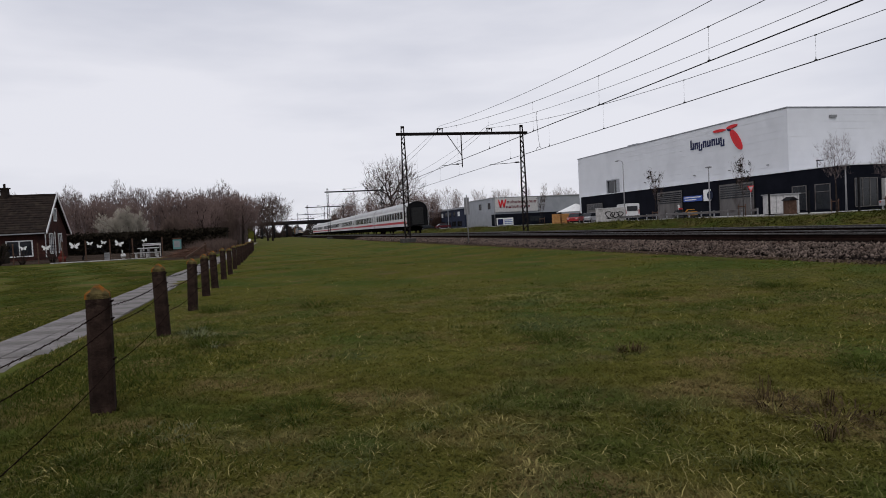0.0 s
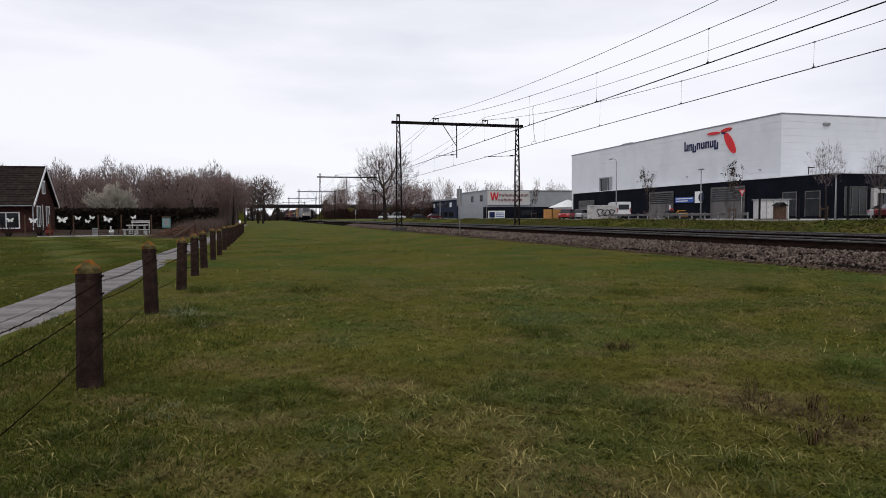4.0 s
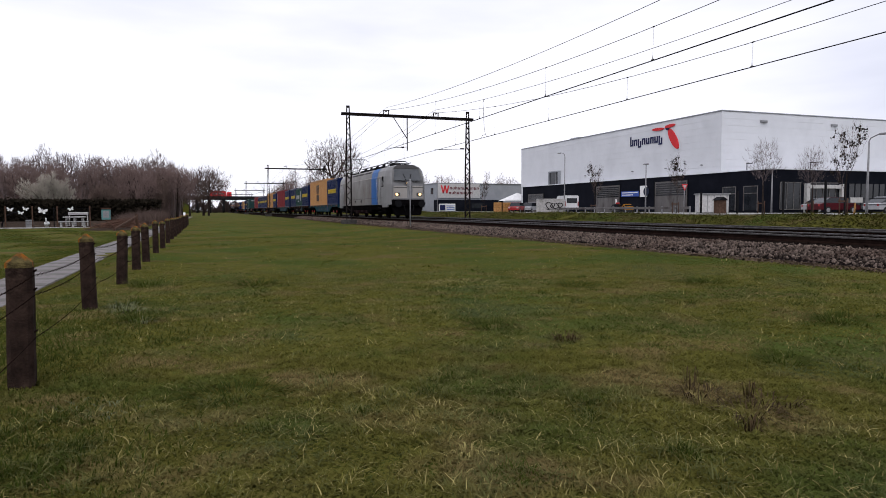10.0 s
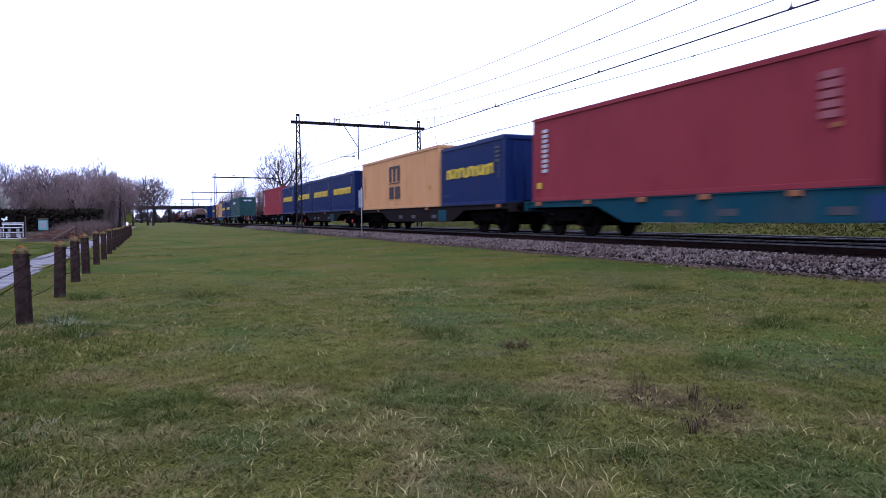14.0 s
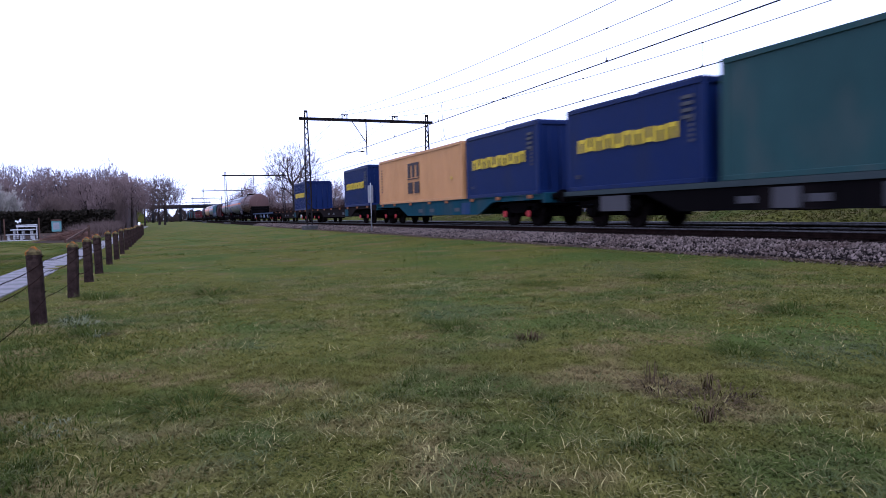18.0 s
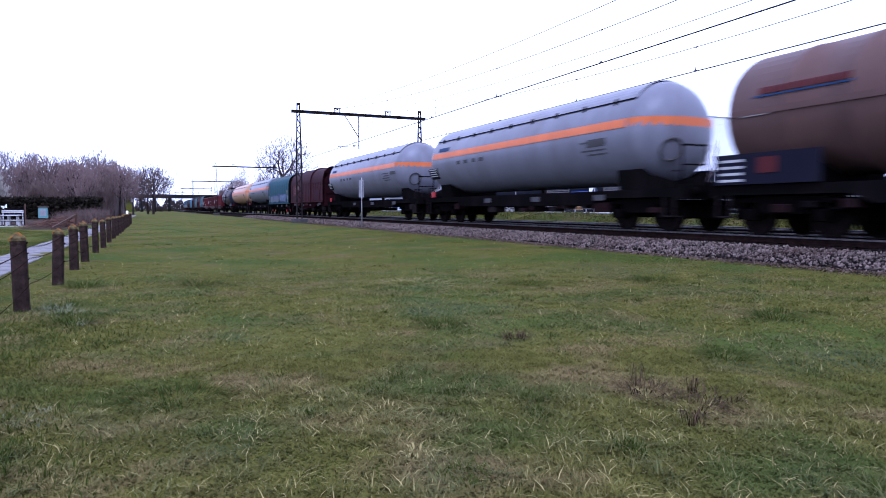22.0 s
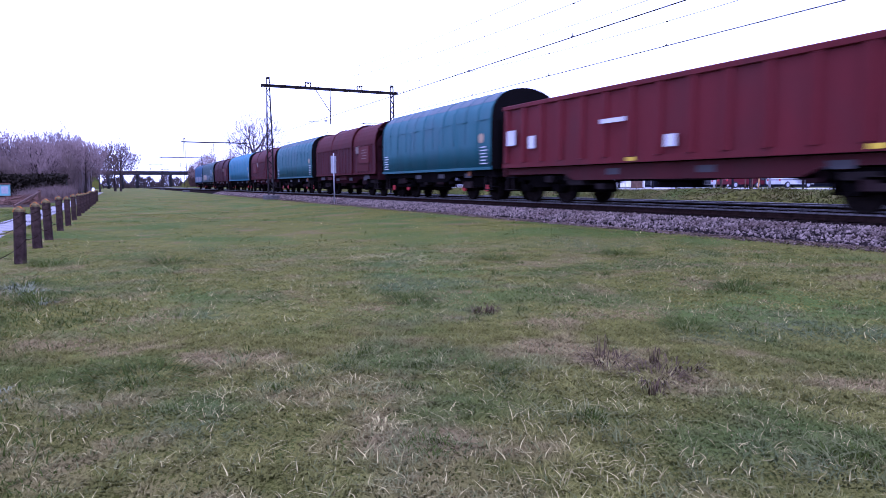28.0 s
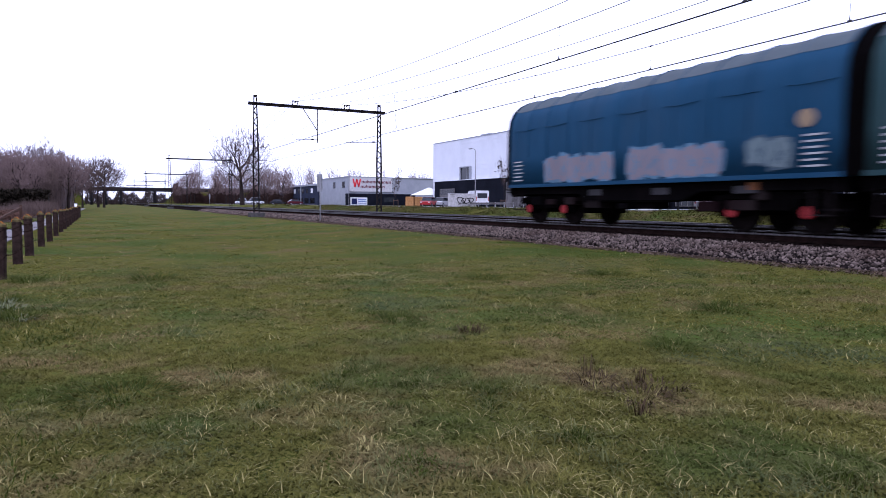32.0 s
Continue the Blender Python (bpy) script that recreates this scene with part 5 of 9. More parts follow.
    part("front_beam", Build().box(-1.22, 1.22, -0.06, 0.5, 0.86, 1.36, 0.04).box(-0.18, 0.18, -0.30, -0.058, 0.95, 1.15, 0.02), "frame_dark", t, "black buffer beam and coupler")
    part("plough", Build().loft([[(-1.15, 0.12, 0.86), (1.15, 0.12, 0.86), (1.15, 0.5, 0.86), (-1.15, 0.5, 0.86)], [(-0.95, 0.0, 0.22), (0.95, 0.0, 0.22), (0.95, 0.3, 0.22), (-0.95, 0.3, 0.22)]]), "frame_dark", t, "black snow plough")
    part("roof_brow", Build().loft([[(-0.98, wy(3.58) - 0.05, 3.58), (0.98, wy(3.58) - 0.05, 3.58), (0.98, wy(3.58) + 0.2, 3.60), (-0.98, wy(3.58) + 0.2, 3.60)], [(-0.62, wy(3.86) - 0.05, 3.875), (0.62, wy(3.86) - 0.05, 3.875), (0.62, wy(3.86) + 0.6, 3.885), (-0.62, wy(3.86) + 0.6, 3.885)]]), "frame_grey", t, "dark brow above the windscreen")
    for k in (-0.35, 0.35):
        part("brake_hose", Build().line([(k, -0.07, 0.95), (k, -0.2, 0.8), (k * 0.8, -0.22, 0.55)], 0.03, 6), "black", t)
    part("rear_apron", Build().box(-1.2, 1.2, L - 0.6, L - 0.02, 0.7, 0.995), "black", t)
    part("skirt", Build().box(-1.38, 1.38, 1.9, L - 1.9, 0.62, 0.998, 0.03), "frame_dark", t, "grimy equipment skirt")
    for y0, w, z0 in ((6.6, 1.5, 0.34), (8.4, 1.0, 0.42), (9.7, 1.8, 0.30), (11.8, 0.8, 0.45)):
        part("equipment_box", Build().box(-1.36, -0.4, y0, y0 + w, z0, 0.618, 0.03), "frame_brown", t)
    for s in (-1, 1):
        x = s * 1.486
        part("blue_panel", Build().box(min(x, x + s * 0.012), max(x, x + s * 0.012), 3.1, 5.0, 1.02, 3.0), "loco_blue", t, "bright blue side panel")
        part("blue_panel", Build().add([(s * w_ + s * 0.012, y_, z_) for y_ in (3.1, 5.0) for w_, z_ in ((1.486, 3.002), (1.464, 3.05), (1.383, 3.45), (1.19, 3.725))], [(i, i + 1, i + 5, i + 4) for i in range(3)]).add([(s * w_, y_, z_) for y_ in (3.1, 5.0) for w_, z_ in ((1.486, 3.002), (1.464, 3.05), (1.383, 3.45), (1.19, 3.725))], [(i + 4, i + 5, i + 1, i) for i in range(3)]), "loco_blue", t, "blue panel carried up over the roof curve")
        part("seam", Build().box(min(x, x + s * 0.013), max(x, x + s * 0.013), 1.7, L - 1.7, 1.50, 1.52), "frame_grey", t)
        for y in (2.2, L - 2.9):
            d = part("door", Build().box(min(x, x + s * 0.014), max(x, x + s * 0.014), y, y + 0.75, 1.12, 3.0), "loco_cab", t, "cab door")
            part("hinge", Build().box(min(x, x + s * 0.03), max(x, x + s * 0.03), y + 0.02, y + 0.14, 1.75, 1.80).box(min(x, x + s * 0.03), max(x, x + s * 0.03), y + 0.02, y + 0.14, 2.5, 2.55), "black", d)
            q = y - 0.80 if y < 9 else y + 1.05
            w = part("cab_window", Build().box(min(x - s * 0.03, x + s * 0.008), max(x - s * 0.03, x + s * 0.008), q, q + 0.5, 2.30, 2.98, 0.01), "black", t, "cab side window in a black frame")
            part("pane", Build().box(min(x, x + s * 0.012), max(x, x + s * 0.012), q + 0.05, q + 0.45, 2.36, 2.92), "loco_glass", w)
            part("handrail", Build().tube((x + s * 0.06, y - 0.08, 1.2), (x + s * 0.06, y - 0.08, 2.9), 0.018).tube((x + s * 0.06, y + 0.83, 1.2), (x + s * 0.06, y + 0.83, 2.9), 0.018), "steel_grid", d)
            part("step", Build().box(min(x, x - s * 0.3), max(x, x - s * 0.3), y + 0.05, y + 0.7, 0.45, 0.49).box(min(x, x - s * 0.3), max(x, x - s * 0.3), y + 0.05, y + 0.7, 0.75, 0.79), "black", d)
        for y in (8.5, 10.8, 13.2):
            part("hatch", Build().box(min(x, x + s * 0.01), max(x, x + s * 0.01), y, y + 0.32, 1.22, 1.42), "black", t)
        for y0 in (5.6, 8.0, 10.4, 12.8):
            g = part("grille", Build().box(min(s * 1.36, s * 1.30), max(s * 1.36, s * 1.30), y0, y0 + 2.0, 3.46, 3.60), "frame_grey", t)
        part("gutter", Build().box(min(s * 1.47, s * 1.45), max(s * 1.47, s * 1.45), 1.6, L - 1.6, 3.04, 3.09), "loco_front", t)
    roof = Build()
    for y, l in ((5.2, 1.2), (7.4, 1.6), (9.8, 0.9), (11.4, 1.4)):
        roof.box(-0.6, 0.6, y, y + l, 3.862, 4.05, 0.03)
    for i in range(12):
        roof.tube((-0.5 + 0.1 * (i % 3), 4.6 + 0.7 * i, 3.86), (-0.5 + 0.1 * (i % 3), 4.6 + 0.7 * i, 4.18), 0.05, n=6)
    roof.tube((-0.45, 4.4, 4.2), (-0.45, 12.6, 4.2), 0.03, n=6)
    part("roof_gear", roof, "black", t, "insulators and cable runs on the roof")
    for y, up in ((2.6, 0.0), (16.3, 1.0)):
        s = 1 if y < 9 else -1
        b = Build().box(-0.7, 0.7, y - 0.5, y + 0.5, 3.95, 4.02).tube((-0.5, y - 0.4, 3.86), (-0.5, y - 0.4, 3.98), 0.05).tube((0.5, y - 0.4, 3.86), (0.5, y - 0.4, 3.98), 0.05).tube((-0.5, y + 0.4, 3.86), (-0.5, y + 0.4, 3.98), 0.05).tube((0.5, y + 0.4, 3.86), (0.5, y + 0.4, 3.98), 0.05)
        base = part("pantograph", b, "black", t, "raised pantograph" if up else "folded pantograph")
        part("pan_frame", Build().line([(-0.72, y - 0.9, 4.10), (-0.72, y + 0.9, 4.10)], 0.03, 6).line([(0.72, y - 0.9, 4.10), (0.72, y + 0.9, 4.10)], 0.03, 6).line([(-0.72, y, 4.1), (0.72, y, 4.1)], 0.03, 6), "black", base)
        knee = (0, y + s * 1.55, 4.62) if up else (0, y + s * 1.7, 4.15)
        head = (0, y + s * 0.35, 5.34) if up else (0, y + s * 0.2, 4.28)
        part("arm", Build().tube((0, y - s * 0.3, 4.03), knee, 0.05).tube((-0.25, y - s * 0.3, 4.03), knee, 0.02).tube(knee, head, 0.035).tube((knee[0], knee[1], knee[2] + 0.1), (-0.5, head[1], head[2]), 0.02).tube((knee[0], knee[1], knee[2] + 0.1), (0.5, head[1], head[2]), 0.02), "black", base)
        part("contact_strip", Build().bar((-0.6, head[1] - 0.15, head[2]), (0.6, head[1] - 0.15, head[2]), 0.06, 0.04).bar((-0.6, head[1] + 0.15, head[2]), (0.6, head[1] + 0.15, head[2]), 0.06, 0.04).tube((-0.6, head[1], head[2]), (-0.95, head[1], head[2] - 0.2), 0.02).tube((0.6, head[1], head[2]), (0.95, head[1], head[2] - 0.2), 0.02), "black", base)
    for y in (4.0, L - 4.0):
        f = child("bogie", BOGIE, t, (0, y, 0.06))
        for d in (-1.3, 1.3):
            w = child("wheelset", WHEELSET, f, (0, d, -0.06))
            w.scale = (1, 1.33, 1.33)
    return t


def coach(u, last=False, seed=0):
    """A light grey express coach on the farther track; its tail is at u."""
    t = thing("passenger_coach", pose(TRACKS[1], 80 + u, RAIL), "light grey express coach with a red stripe and dark windows", "railway coach", "coaches of the express train")
    COACHES.append((t, u))
    L = 26.1
    prof = [(-1.40, 0.95), (-1.41, 1.6), (-1.41, 2.7), (-1.36, 3.1), (-1.22, 3.45), (-0.95, 3.75), (-0.5, 3.95), (0, 4.02), (0.5, 3.95), (0.95, 3.75), (1.22, 3.45), (1.36, 3.1), (1.41, 2.7), (1.41, 1.6), (1.40, 0.95)]
    if "body" not in COACH_MESHES:
        COACH_MESHES["body"] = shared("body", Build().prism(prof, 0.25, L), "coach_white")
        top = [(x * 1.008, z + 0.012) for x, z in prof[3:12]]
        COACH_MESHES["roof"] = shared("roof", Build().prism(top + [(x * 0.98, z - 0.03) for x, z in reversed(prof[3:12])], 0.27, L - 0.02), "coach_roof")
        COACH_MESHES["stripe"] = shared("stripe", Build().box(-1.422, -1.411, 0.3, L - 0.05, 1.30, 1.56), "coach_red")
        COACH_MESHES["window"] = shared("window", Build().box(-1.424, -1.411, -0.78, 0.78, 1.90, 2.82, 0.004), "glass")
        COACH_MESHES["door"] = shared("door", Build().box(-1.422, -1.411, -0.42, 0.42, 1.0, 2.95), "coach_white")
        COACH_MESHES["end"] = shared("end_wall", Build().prism([(x * 0.97, z) for x, z in prof], 0.20, 0.249), "black")
        COACH_MESHES["gangway"] = shared("gangway", Build().box(-0.72, 0.72, 0.0, 0.2, 1.05, 3.2, 0.05).box(-0.42, 0.42, -0.03, -0.002, 1.15, 3.0), "rubber")
        COACH_MESHES["skirt"] = shared("underframe", Build().box(-1.2, 1.2, 5.5, L - 5.5, 0.45, 0.94, 0.05), "frame_dark")
    for n in ("body", "roof", "stripe", "end", "gangway", "skirt"):
        child({"end": "end_wall", "skirt": "underframe"}.get(n, n), COACH_MESHES[n], t)
    for i in range(11):
        child("window", COACH_MESHES["window"], t, (0, 3.3 + 1.95 * i, 0))
    for y in (1.0, L - 1.0):
        d = child("door", COACH_MESHES["door"], t, (0, y, 0))
        child("window", COACH_MESHES["window"], d).scale = (1, 0.5, 1)
    for y in (3.6, L - 3.6):
        f = child("bogie", BOGIE, t, (0, y, 0))
        for d in (-1.2, 1.2):
            child("wheelset", WHEELSET, f, (0, d, 0))
    return t


COACHES, COACH_MESHES = [], {}


def under(t, length, sill, pivots, red=False, gap=0.62):
    """Sills, headstocks and running gear under a closed or tank wagon."""
    for s in (-1, 1):
        x0, x1 = sorted((s * 1.24, s * 1.12))
        part("side_sill", Build().prism([(gap, 0.92), (3.9, 0.92), (4.4, 0.72), (length - 4.4, 0.72), (length - 3.9, 0.92), (length - gap, 0.92), (length - gap, 1.14), (gap, 1.14)], x0, x1, "x"), sill, t)
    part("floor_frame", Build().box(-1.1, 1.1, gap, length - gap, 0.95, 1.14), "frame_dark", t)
    for y in (gap - 0.12, length - gap):
        part("headstock", Build().box(-1.32, 1.32, y, y + 0.12, 0.86, 1.24, 0.01), sill, t)
    for i in range(3):
        child("data_plate", PLATE, t, (-1.242, length * (0.22 + 0.2 * i), 0.86), "pale data plate")
    part("brake_gear", Build().box(-0.9, -0.3, length / 2 - 0.5, length / 2 + 0.7, 0.5, 0.9, 0.02).tube((-1.15, length / 2 - 1.6, 0.7), (-1.15, length / 2 + 1.8, 0.7), 0.03), "frame_dark", t)
    rng = random.Random(int(length * 100))
    for i in range(9):
        y0, w, z0 = rng.uniform(1.0, length - 2.0), rng.uniform(0.25, 0.8), rng.uniform(0.42, 0.72)
        part(rng.choice(("brake_box", "tool_box", "valve_box")), Build().box(-1.20, -0.7, y0, y0 + w, z0, z0 + rng.uniform(0.12, 0.3), 0.02), rng.choice(("frame_dark", "frame_brown", "frame_grime")), t)
    for y0 in (gap + 0.1, length - gap - 0.5):
        part("step", Build().box(-1.36, -1.1, y0, y0 + 0.4, 0.40, 0.43).box(-1.34, -1.30, y0, y0 + 0.03, 0.40, 0.92).box(-1.34, -1.30, y0 + 0.37, y0 + 0.40, 0.40, 0.92), "frame_grime", t)
        part("grab_rail", Build().line([(-1.30, y0 + 0.2, 1.16), (-1.30, y0 + 0.2, 1.6), (-0.9, y0 + 0.2, 1.6), (-0.9, y0 + 0.2, 1.16)], 0.015, 6), "frame_grime", t)
    running_gear(t, length, pivots, red)


def ladder(t, x, y, z0, z1, out=0.0):
    b = Build().tube((x, y - 0.2, z0), (x + out, y - 0.2, z1), 0.02).tube((x, y + 0.2, z0), (x + out, y + 0.2, z1), 0.02)
    n = int((z1 - z0) / 0.3)
    for i in range(n):
        k = (i + 0.5) / n
        b.tube((x + out * k, y - 0.2, z0 + (z1 - z0) * k), (x + out * k, y + 0.2, z0 + (z1 - z0) * k), 0.015)
    part("ladder", b, "bogie", t)


def tank_wagon(u, length, skin, word, kind="gas", seed=0, radius=1.48, porch=0.9, coats=()):
    t = wagon(u, "%s tank wagon %s" % (word, "with an orange band and sun shield" if kind == "gas" else "with a top walkway and ladder"), "tank wagon", "tank wagons")
    rng = random.Random(seed)
    R, zc, a, b = radius, (1.18 if coats else 1.32) + radius, porch, length - 0.75
    head = 0.95 if kind == "gas" else 0.38
    prof = [(a, 0.02)] + [(a + head * (1 - math.cos(math.pi / 2 * i / 7)), R * math.sin(math.pi / 2 * i / 7)) for i in range(1, 8)]
    if kind == "gas":
        body = prof + [(b + a - y, r) for y, r in reversed(prof)]
    else:
        body = list(prof)
        n = 9
        for i in range(1, n):
            y = a + head + (b - a - 2 * head) * i / n
            body += [(y - 0.06, R), (y - 0.05, R + 0.018), (y + 0.05, R + 0.018), (y + 0.06, R)]
        body += [(b + a - y, r) for y, r in reversed(prof)]
    barrel = part("tank", Build().lathe_y(body, 0, zc, 40), skin, t, "%s tank barrel" % word)
    for y0, y1, coat, words in coats:
        part("painted_ring", Build().lathe_y([(y0, R + 0.001), (y0 + 0.02, R + 0.022), (y1 - 0.02, R + 0.022), (y1, R + 0.001)], 0, zc, 40), coat, barrel, words)
    ring = lambda r0, r1, a0, a1, n=12: [(r1 * math.cos(a0 + (a1 - a0) * i / n), zc + r1 * math.sin(a0 + (a1 - a0) * i / n)) for i in range(n + 1)] + [(r0 * math.cos(a1 - (a1 - a0) * i / n), zc + r0 * math.sin(a1 - (a1 - a0) * i / n)) for i in range(n + 1)]
    if kind == "gas":
        for side in (math.pi, 0.0):
            s = 1 if side else -1
            part("band", Build().prism(ring(R + 0.002, R + 0.012, side - s * 0.07, side - s * 0.24, 4), a + head + 0.02, b - head - 0.02), "band_orange", t, "orange band round the tank")
        # band over the leading head
        n = 12
        arc = []
        for i in range(n + 1):
            f = -1 + 2 * i / n
            xx = R * 0.99 * math.sin(f * math.pi / 2)
            rr = min(0.999, math.hypot(xx, 0.22) / R)
            arc.append((xx, a + head * (1 - math.sqrt(1 - rr * rr)) - 0.012))
        part("band", Build().add([(x, y, zc + dz) for x, y in arc for dz in (0.10, 0.35)], [(2 * i, 2 * i + 1, 2 * i + 3, 2 * i + 2) for i in range(n)]).add([(x, y + 0.01, zc + dz) for x, y in arc for dz in (0.10, 0.35)], [(2 * i, 2 * i + 2, 2 * i + 3, 2 * i + 1) for i in range(n)]), "band_orange", t)
        shield = part("sun_shield", Build().prism(ring(R + 0.012, R + 0.03, math.radians(38), math.radians(142), 16), a + head * 0.93, b - head * 0.93), skin, t, "curved sun shield")
        for k in (38, 142):
            c, s = math.cos(math.radians(k)), math.sin(math.radians(k))
            part("shield_edge", Build().bar(((R + 0.025) * c, a + head * 0.93, zc + (R + 0.025) * s), ((R + 0.025) * c, b - head * 0.93, zc + (R + 0.025) * s), 0.03, 0.03), "black", shield)
        for i in range(9):
            y = a + head + (b - a - 2 * head) * (i + 0.5) / 9
            part("shield_bracket", Build().bar((-(R + 0.0) * math.cos(math.radians(34)), y, zc + R * math.sin(math.radians(34))), (-(R + 0.08) * math.cos(math.radians(40)), y, zc + (R + 0.08) * math.sin(math.radians(40))), 0.1, 0.04), "black", shield)
        ang = [2 * math.pi * i / 20 for i in range(21)]
        if seed in (2, 3):
            part("head_ring", Build().line([(-0.55 + 0.30 * math.cos(g), a + head * (1 - math.sqrt(max(0.0, 1 - ((0.55 - 0.3 * math.cos(g)) ** 2 + (0.55 - 0.3 * math.sin(g)) ** 2) / R ** 2))) - 0.02, zc - 0.55 + 0.30 * math.sin(g)) for g in ang], 0.035, 6), "frame_grey", t, "dark ring on the tank head")
        for i, (y0, w) in enumerate(((length * 0.62, 0.5), (length * 0.66, 0.35), (length * 0.70, 0.45), (length * 0.74, 0.4))):
            part("mark", Build().prism(ring(R + 0.004, R + 0.009, math.radians(184), math.radians(190), 3), y0, y0 + w * 0.8), "frame_grey", t)
        for i in range(4):
            part("notice_line", Build().prism(ring(R + 0.004, R + 0.009, math.radians(186 + 5 * i), math.radians(188 + 5 * i), 2), a + 1.9, a + 3.1 - 0.3 * (i % 2)), "frame_grey", t)
        part("name_board", Build().prism(ring(R + 0.004, R + 0.016, math.radians(184), math.radians(191), 3), 3.4, 4.3), "frame_grey", t)
        part("mark", Build().prism(ring(R + 0.004, R + 0.010, math.radians(164), math.radians(157), 3), length - 3.4, length - 2.3), "frame_blue", t)
        part("hazard_panel", Build().prism(ring(R + 0.004, R + 0.02, math.radians(192), math.radians(212), 4), length - 2.2, length - 1.2), "black", t, "dark notice panel")
        for i in range(4):
            z = math.radians(193 + 4 * i)
            part("notice_line", Build().prism(ring(R + 0.021, R + 0.026, z, z + 0.03, 2), length - 2.1, length - 1.35), "mark_white", t)
        part("hazard_plate", Build().box(-1.35, -1.32, length - 1.7, length - 1.3, 1.16, 1.42), "axle_red", t)
        r = Build().tube((-1.2, 0.6, 1.2), (-1.2, 0.6, 2.25), 0.025).tube((-0.4, 0.6, 1.2), (-0.4, 0.6, 2.25), 0.025).tube((-1.2, 0.6, 2.25), (-0.4, 0.6, 2.25), 0.025).tube((-1.2, 0.6, 1.75), (-0.4, 0.6, 1.75), 0.02)
        part("end_rail", r, "bogie", t)
    else:
        part("walkway", Build().box(-0.55, 0.55, length * 0.38, length * 0.68, zc + R + 0.10, zc + R + 0.14).box(-0.75, -0.70, length * 0.40, length * 0.66, zc + R + 0.02, zc + R + 0.16), "bogie", t, "dark top walkway")
        part("manhole", Build().tube((0, length * 0.5, zc + R - 0.05), (0, length * 0.5, zc + R + 0.09), 0.3, n=14), "frame_dark", t)
        ladder(t, -R - 0.12, length * 0.5, 1.0, zc + 0.5, 0.0)
        ladder(t, -R - 0.10, length * 0.5, zc + 0.5, zc + R + 0.1, 0.75)
        part("stiffener", Build().prism(ring(R + 0.002, R + 0.03, math.radians(178), math.radians(183), 2), a + head, b - head), skin, t)
        for y0, w, k in ((length * 0.60, 0.9, 186), (length * 0.24, 1.1, 176), (length * 0.86, 0.9, 178)):
            part("notice", Build().prism(ring(R + 0.02, R + 0.026, math.radians(k), math.radians(k + 6), 3), y0, y0 + w * 0.8), "tank_pale", t)
        if not coats:
            for i in range(7):
                part("red_letter_block", Build().prism(ring(R + 0.019, R + 0.027, math.radians(166), math.radians(160), 3), b - 3.2 + 0.30 * i, b - 2.95 + 0.30 * i), "panel_red", t)
            part("mark_underline", Build().prism(ring(R + 0.019, R + 0.027, math.radians(168.5), math.radians(167), 2), b - 3.3, b - 1.0), "frame_blue", t)
            plate = part("end_plate", Build().box(-1.33, -1.28, b - 2.6, b + 0.1, 1.16, 1.85), "navy_plate", t, "dark navy end plate")
            part("red_notice", Build().box(-1.345, -1.331, b - 1.6, b - 1.1, 1.4, 1.75), "panel_red", plate)
            for i in range(4):
                part("notice_line", Build().box(-1.345, -1.331, b - 0.7, b - 0.05, 1.22 + 0.15 * i, 1.28 + 0.15 * i), "mark_white", plate)
        part("head_plate", Build().tube((0, a + 0.02, zc), (0, a - 0.02, zc), 0.52, n=16), skin, t)
        if coats:
            part("dark_line", Build().prism(ring(R + 0.024, R + 0.034, math.radians(176.5), math.radians(181), 2), a + head, b - head), "frame_dark", t)
            part("sprayed_mark", Build().prism(ring(R + 0.006, R + 0.024, math.radians(171), math.radians(158), 4), b - 1.9, b - 0.5), "mark_white", t)
            for i in range(3):
                part("notice", Build().prism(ring(R + 0.006, R + 0.024, math.radians(190 + 5 * i), math.radians(193 + 5 * i), 2), b - 1.5, b - 0.6), "mark_white", t)
            part("red_mark", Build().prism(ring(R + 0.006, R + 0.024, math.radians(187), math.radians(190), 2), b - 3.2, b - 2.5), "axle_red", t)
            part("skirt", Build().prism([(a - 0.6, 1.14), (a + 3.0, 1.14), (a + 2.2, 1.4), (a + 0.2, 1.62)], -1.3, -1.26, "x"), skin, t, "slate blue saddle plate")
        else:
            part("porch_plate", Build().box(-1.30, -1.24, 0.9, a + 2.2, 1.145, 1.62).box(-1.25, 1.25, 0.74, 0.80, 1.2, 1.88), "frame_dark", t, "dark plated end porch")
            part("end_platform", Build().box(-1.35, 1.35, 0.62, a + 0.5, 1.9, 1.98).box(-1.35, 1.35, 0.60, 0.66, 1.98, 2.25), "frame_dark", t, "dark end platform")
        for k in (-1.3, 1.2) if not coats else ():
            part("platform_leg", Build().box(k, k + 0.1, 0.65, 0.75, 1.14, 1.9), "frame_dark", t)
    for y in (2.6, length - 2.6):
        part("saddle", Build().prism([(-1.12, 1.14), (1.12, 1.14), (1.2, 1.72), (0.9, 1.56), (0.0, 1.38), (-0.9, 1.56), (-1.2, 1.72)], y - 0.55, y + 0.55), "frame_brown" if seed == 5 else "frame_dark", t)
    part("valve", Build().tube((-0.9, length / 2, 0.6), (0.9, length / 2, 0.6), 0.08).tube((0, length / 2, 0.6), (0, length / 2, zc - R + 0.05), 0.1), "frame_dark", t)
    under(t, length, "frame_dark", (2.35, length - 2.35))
    return t


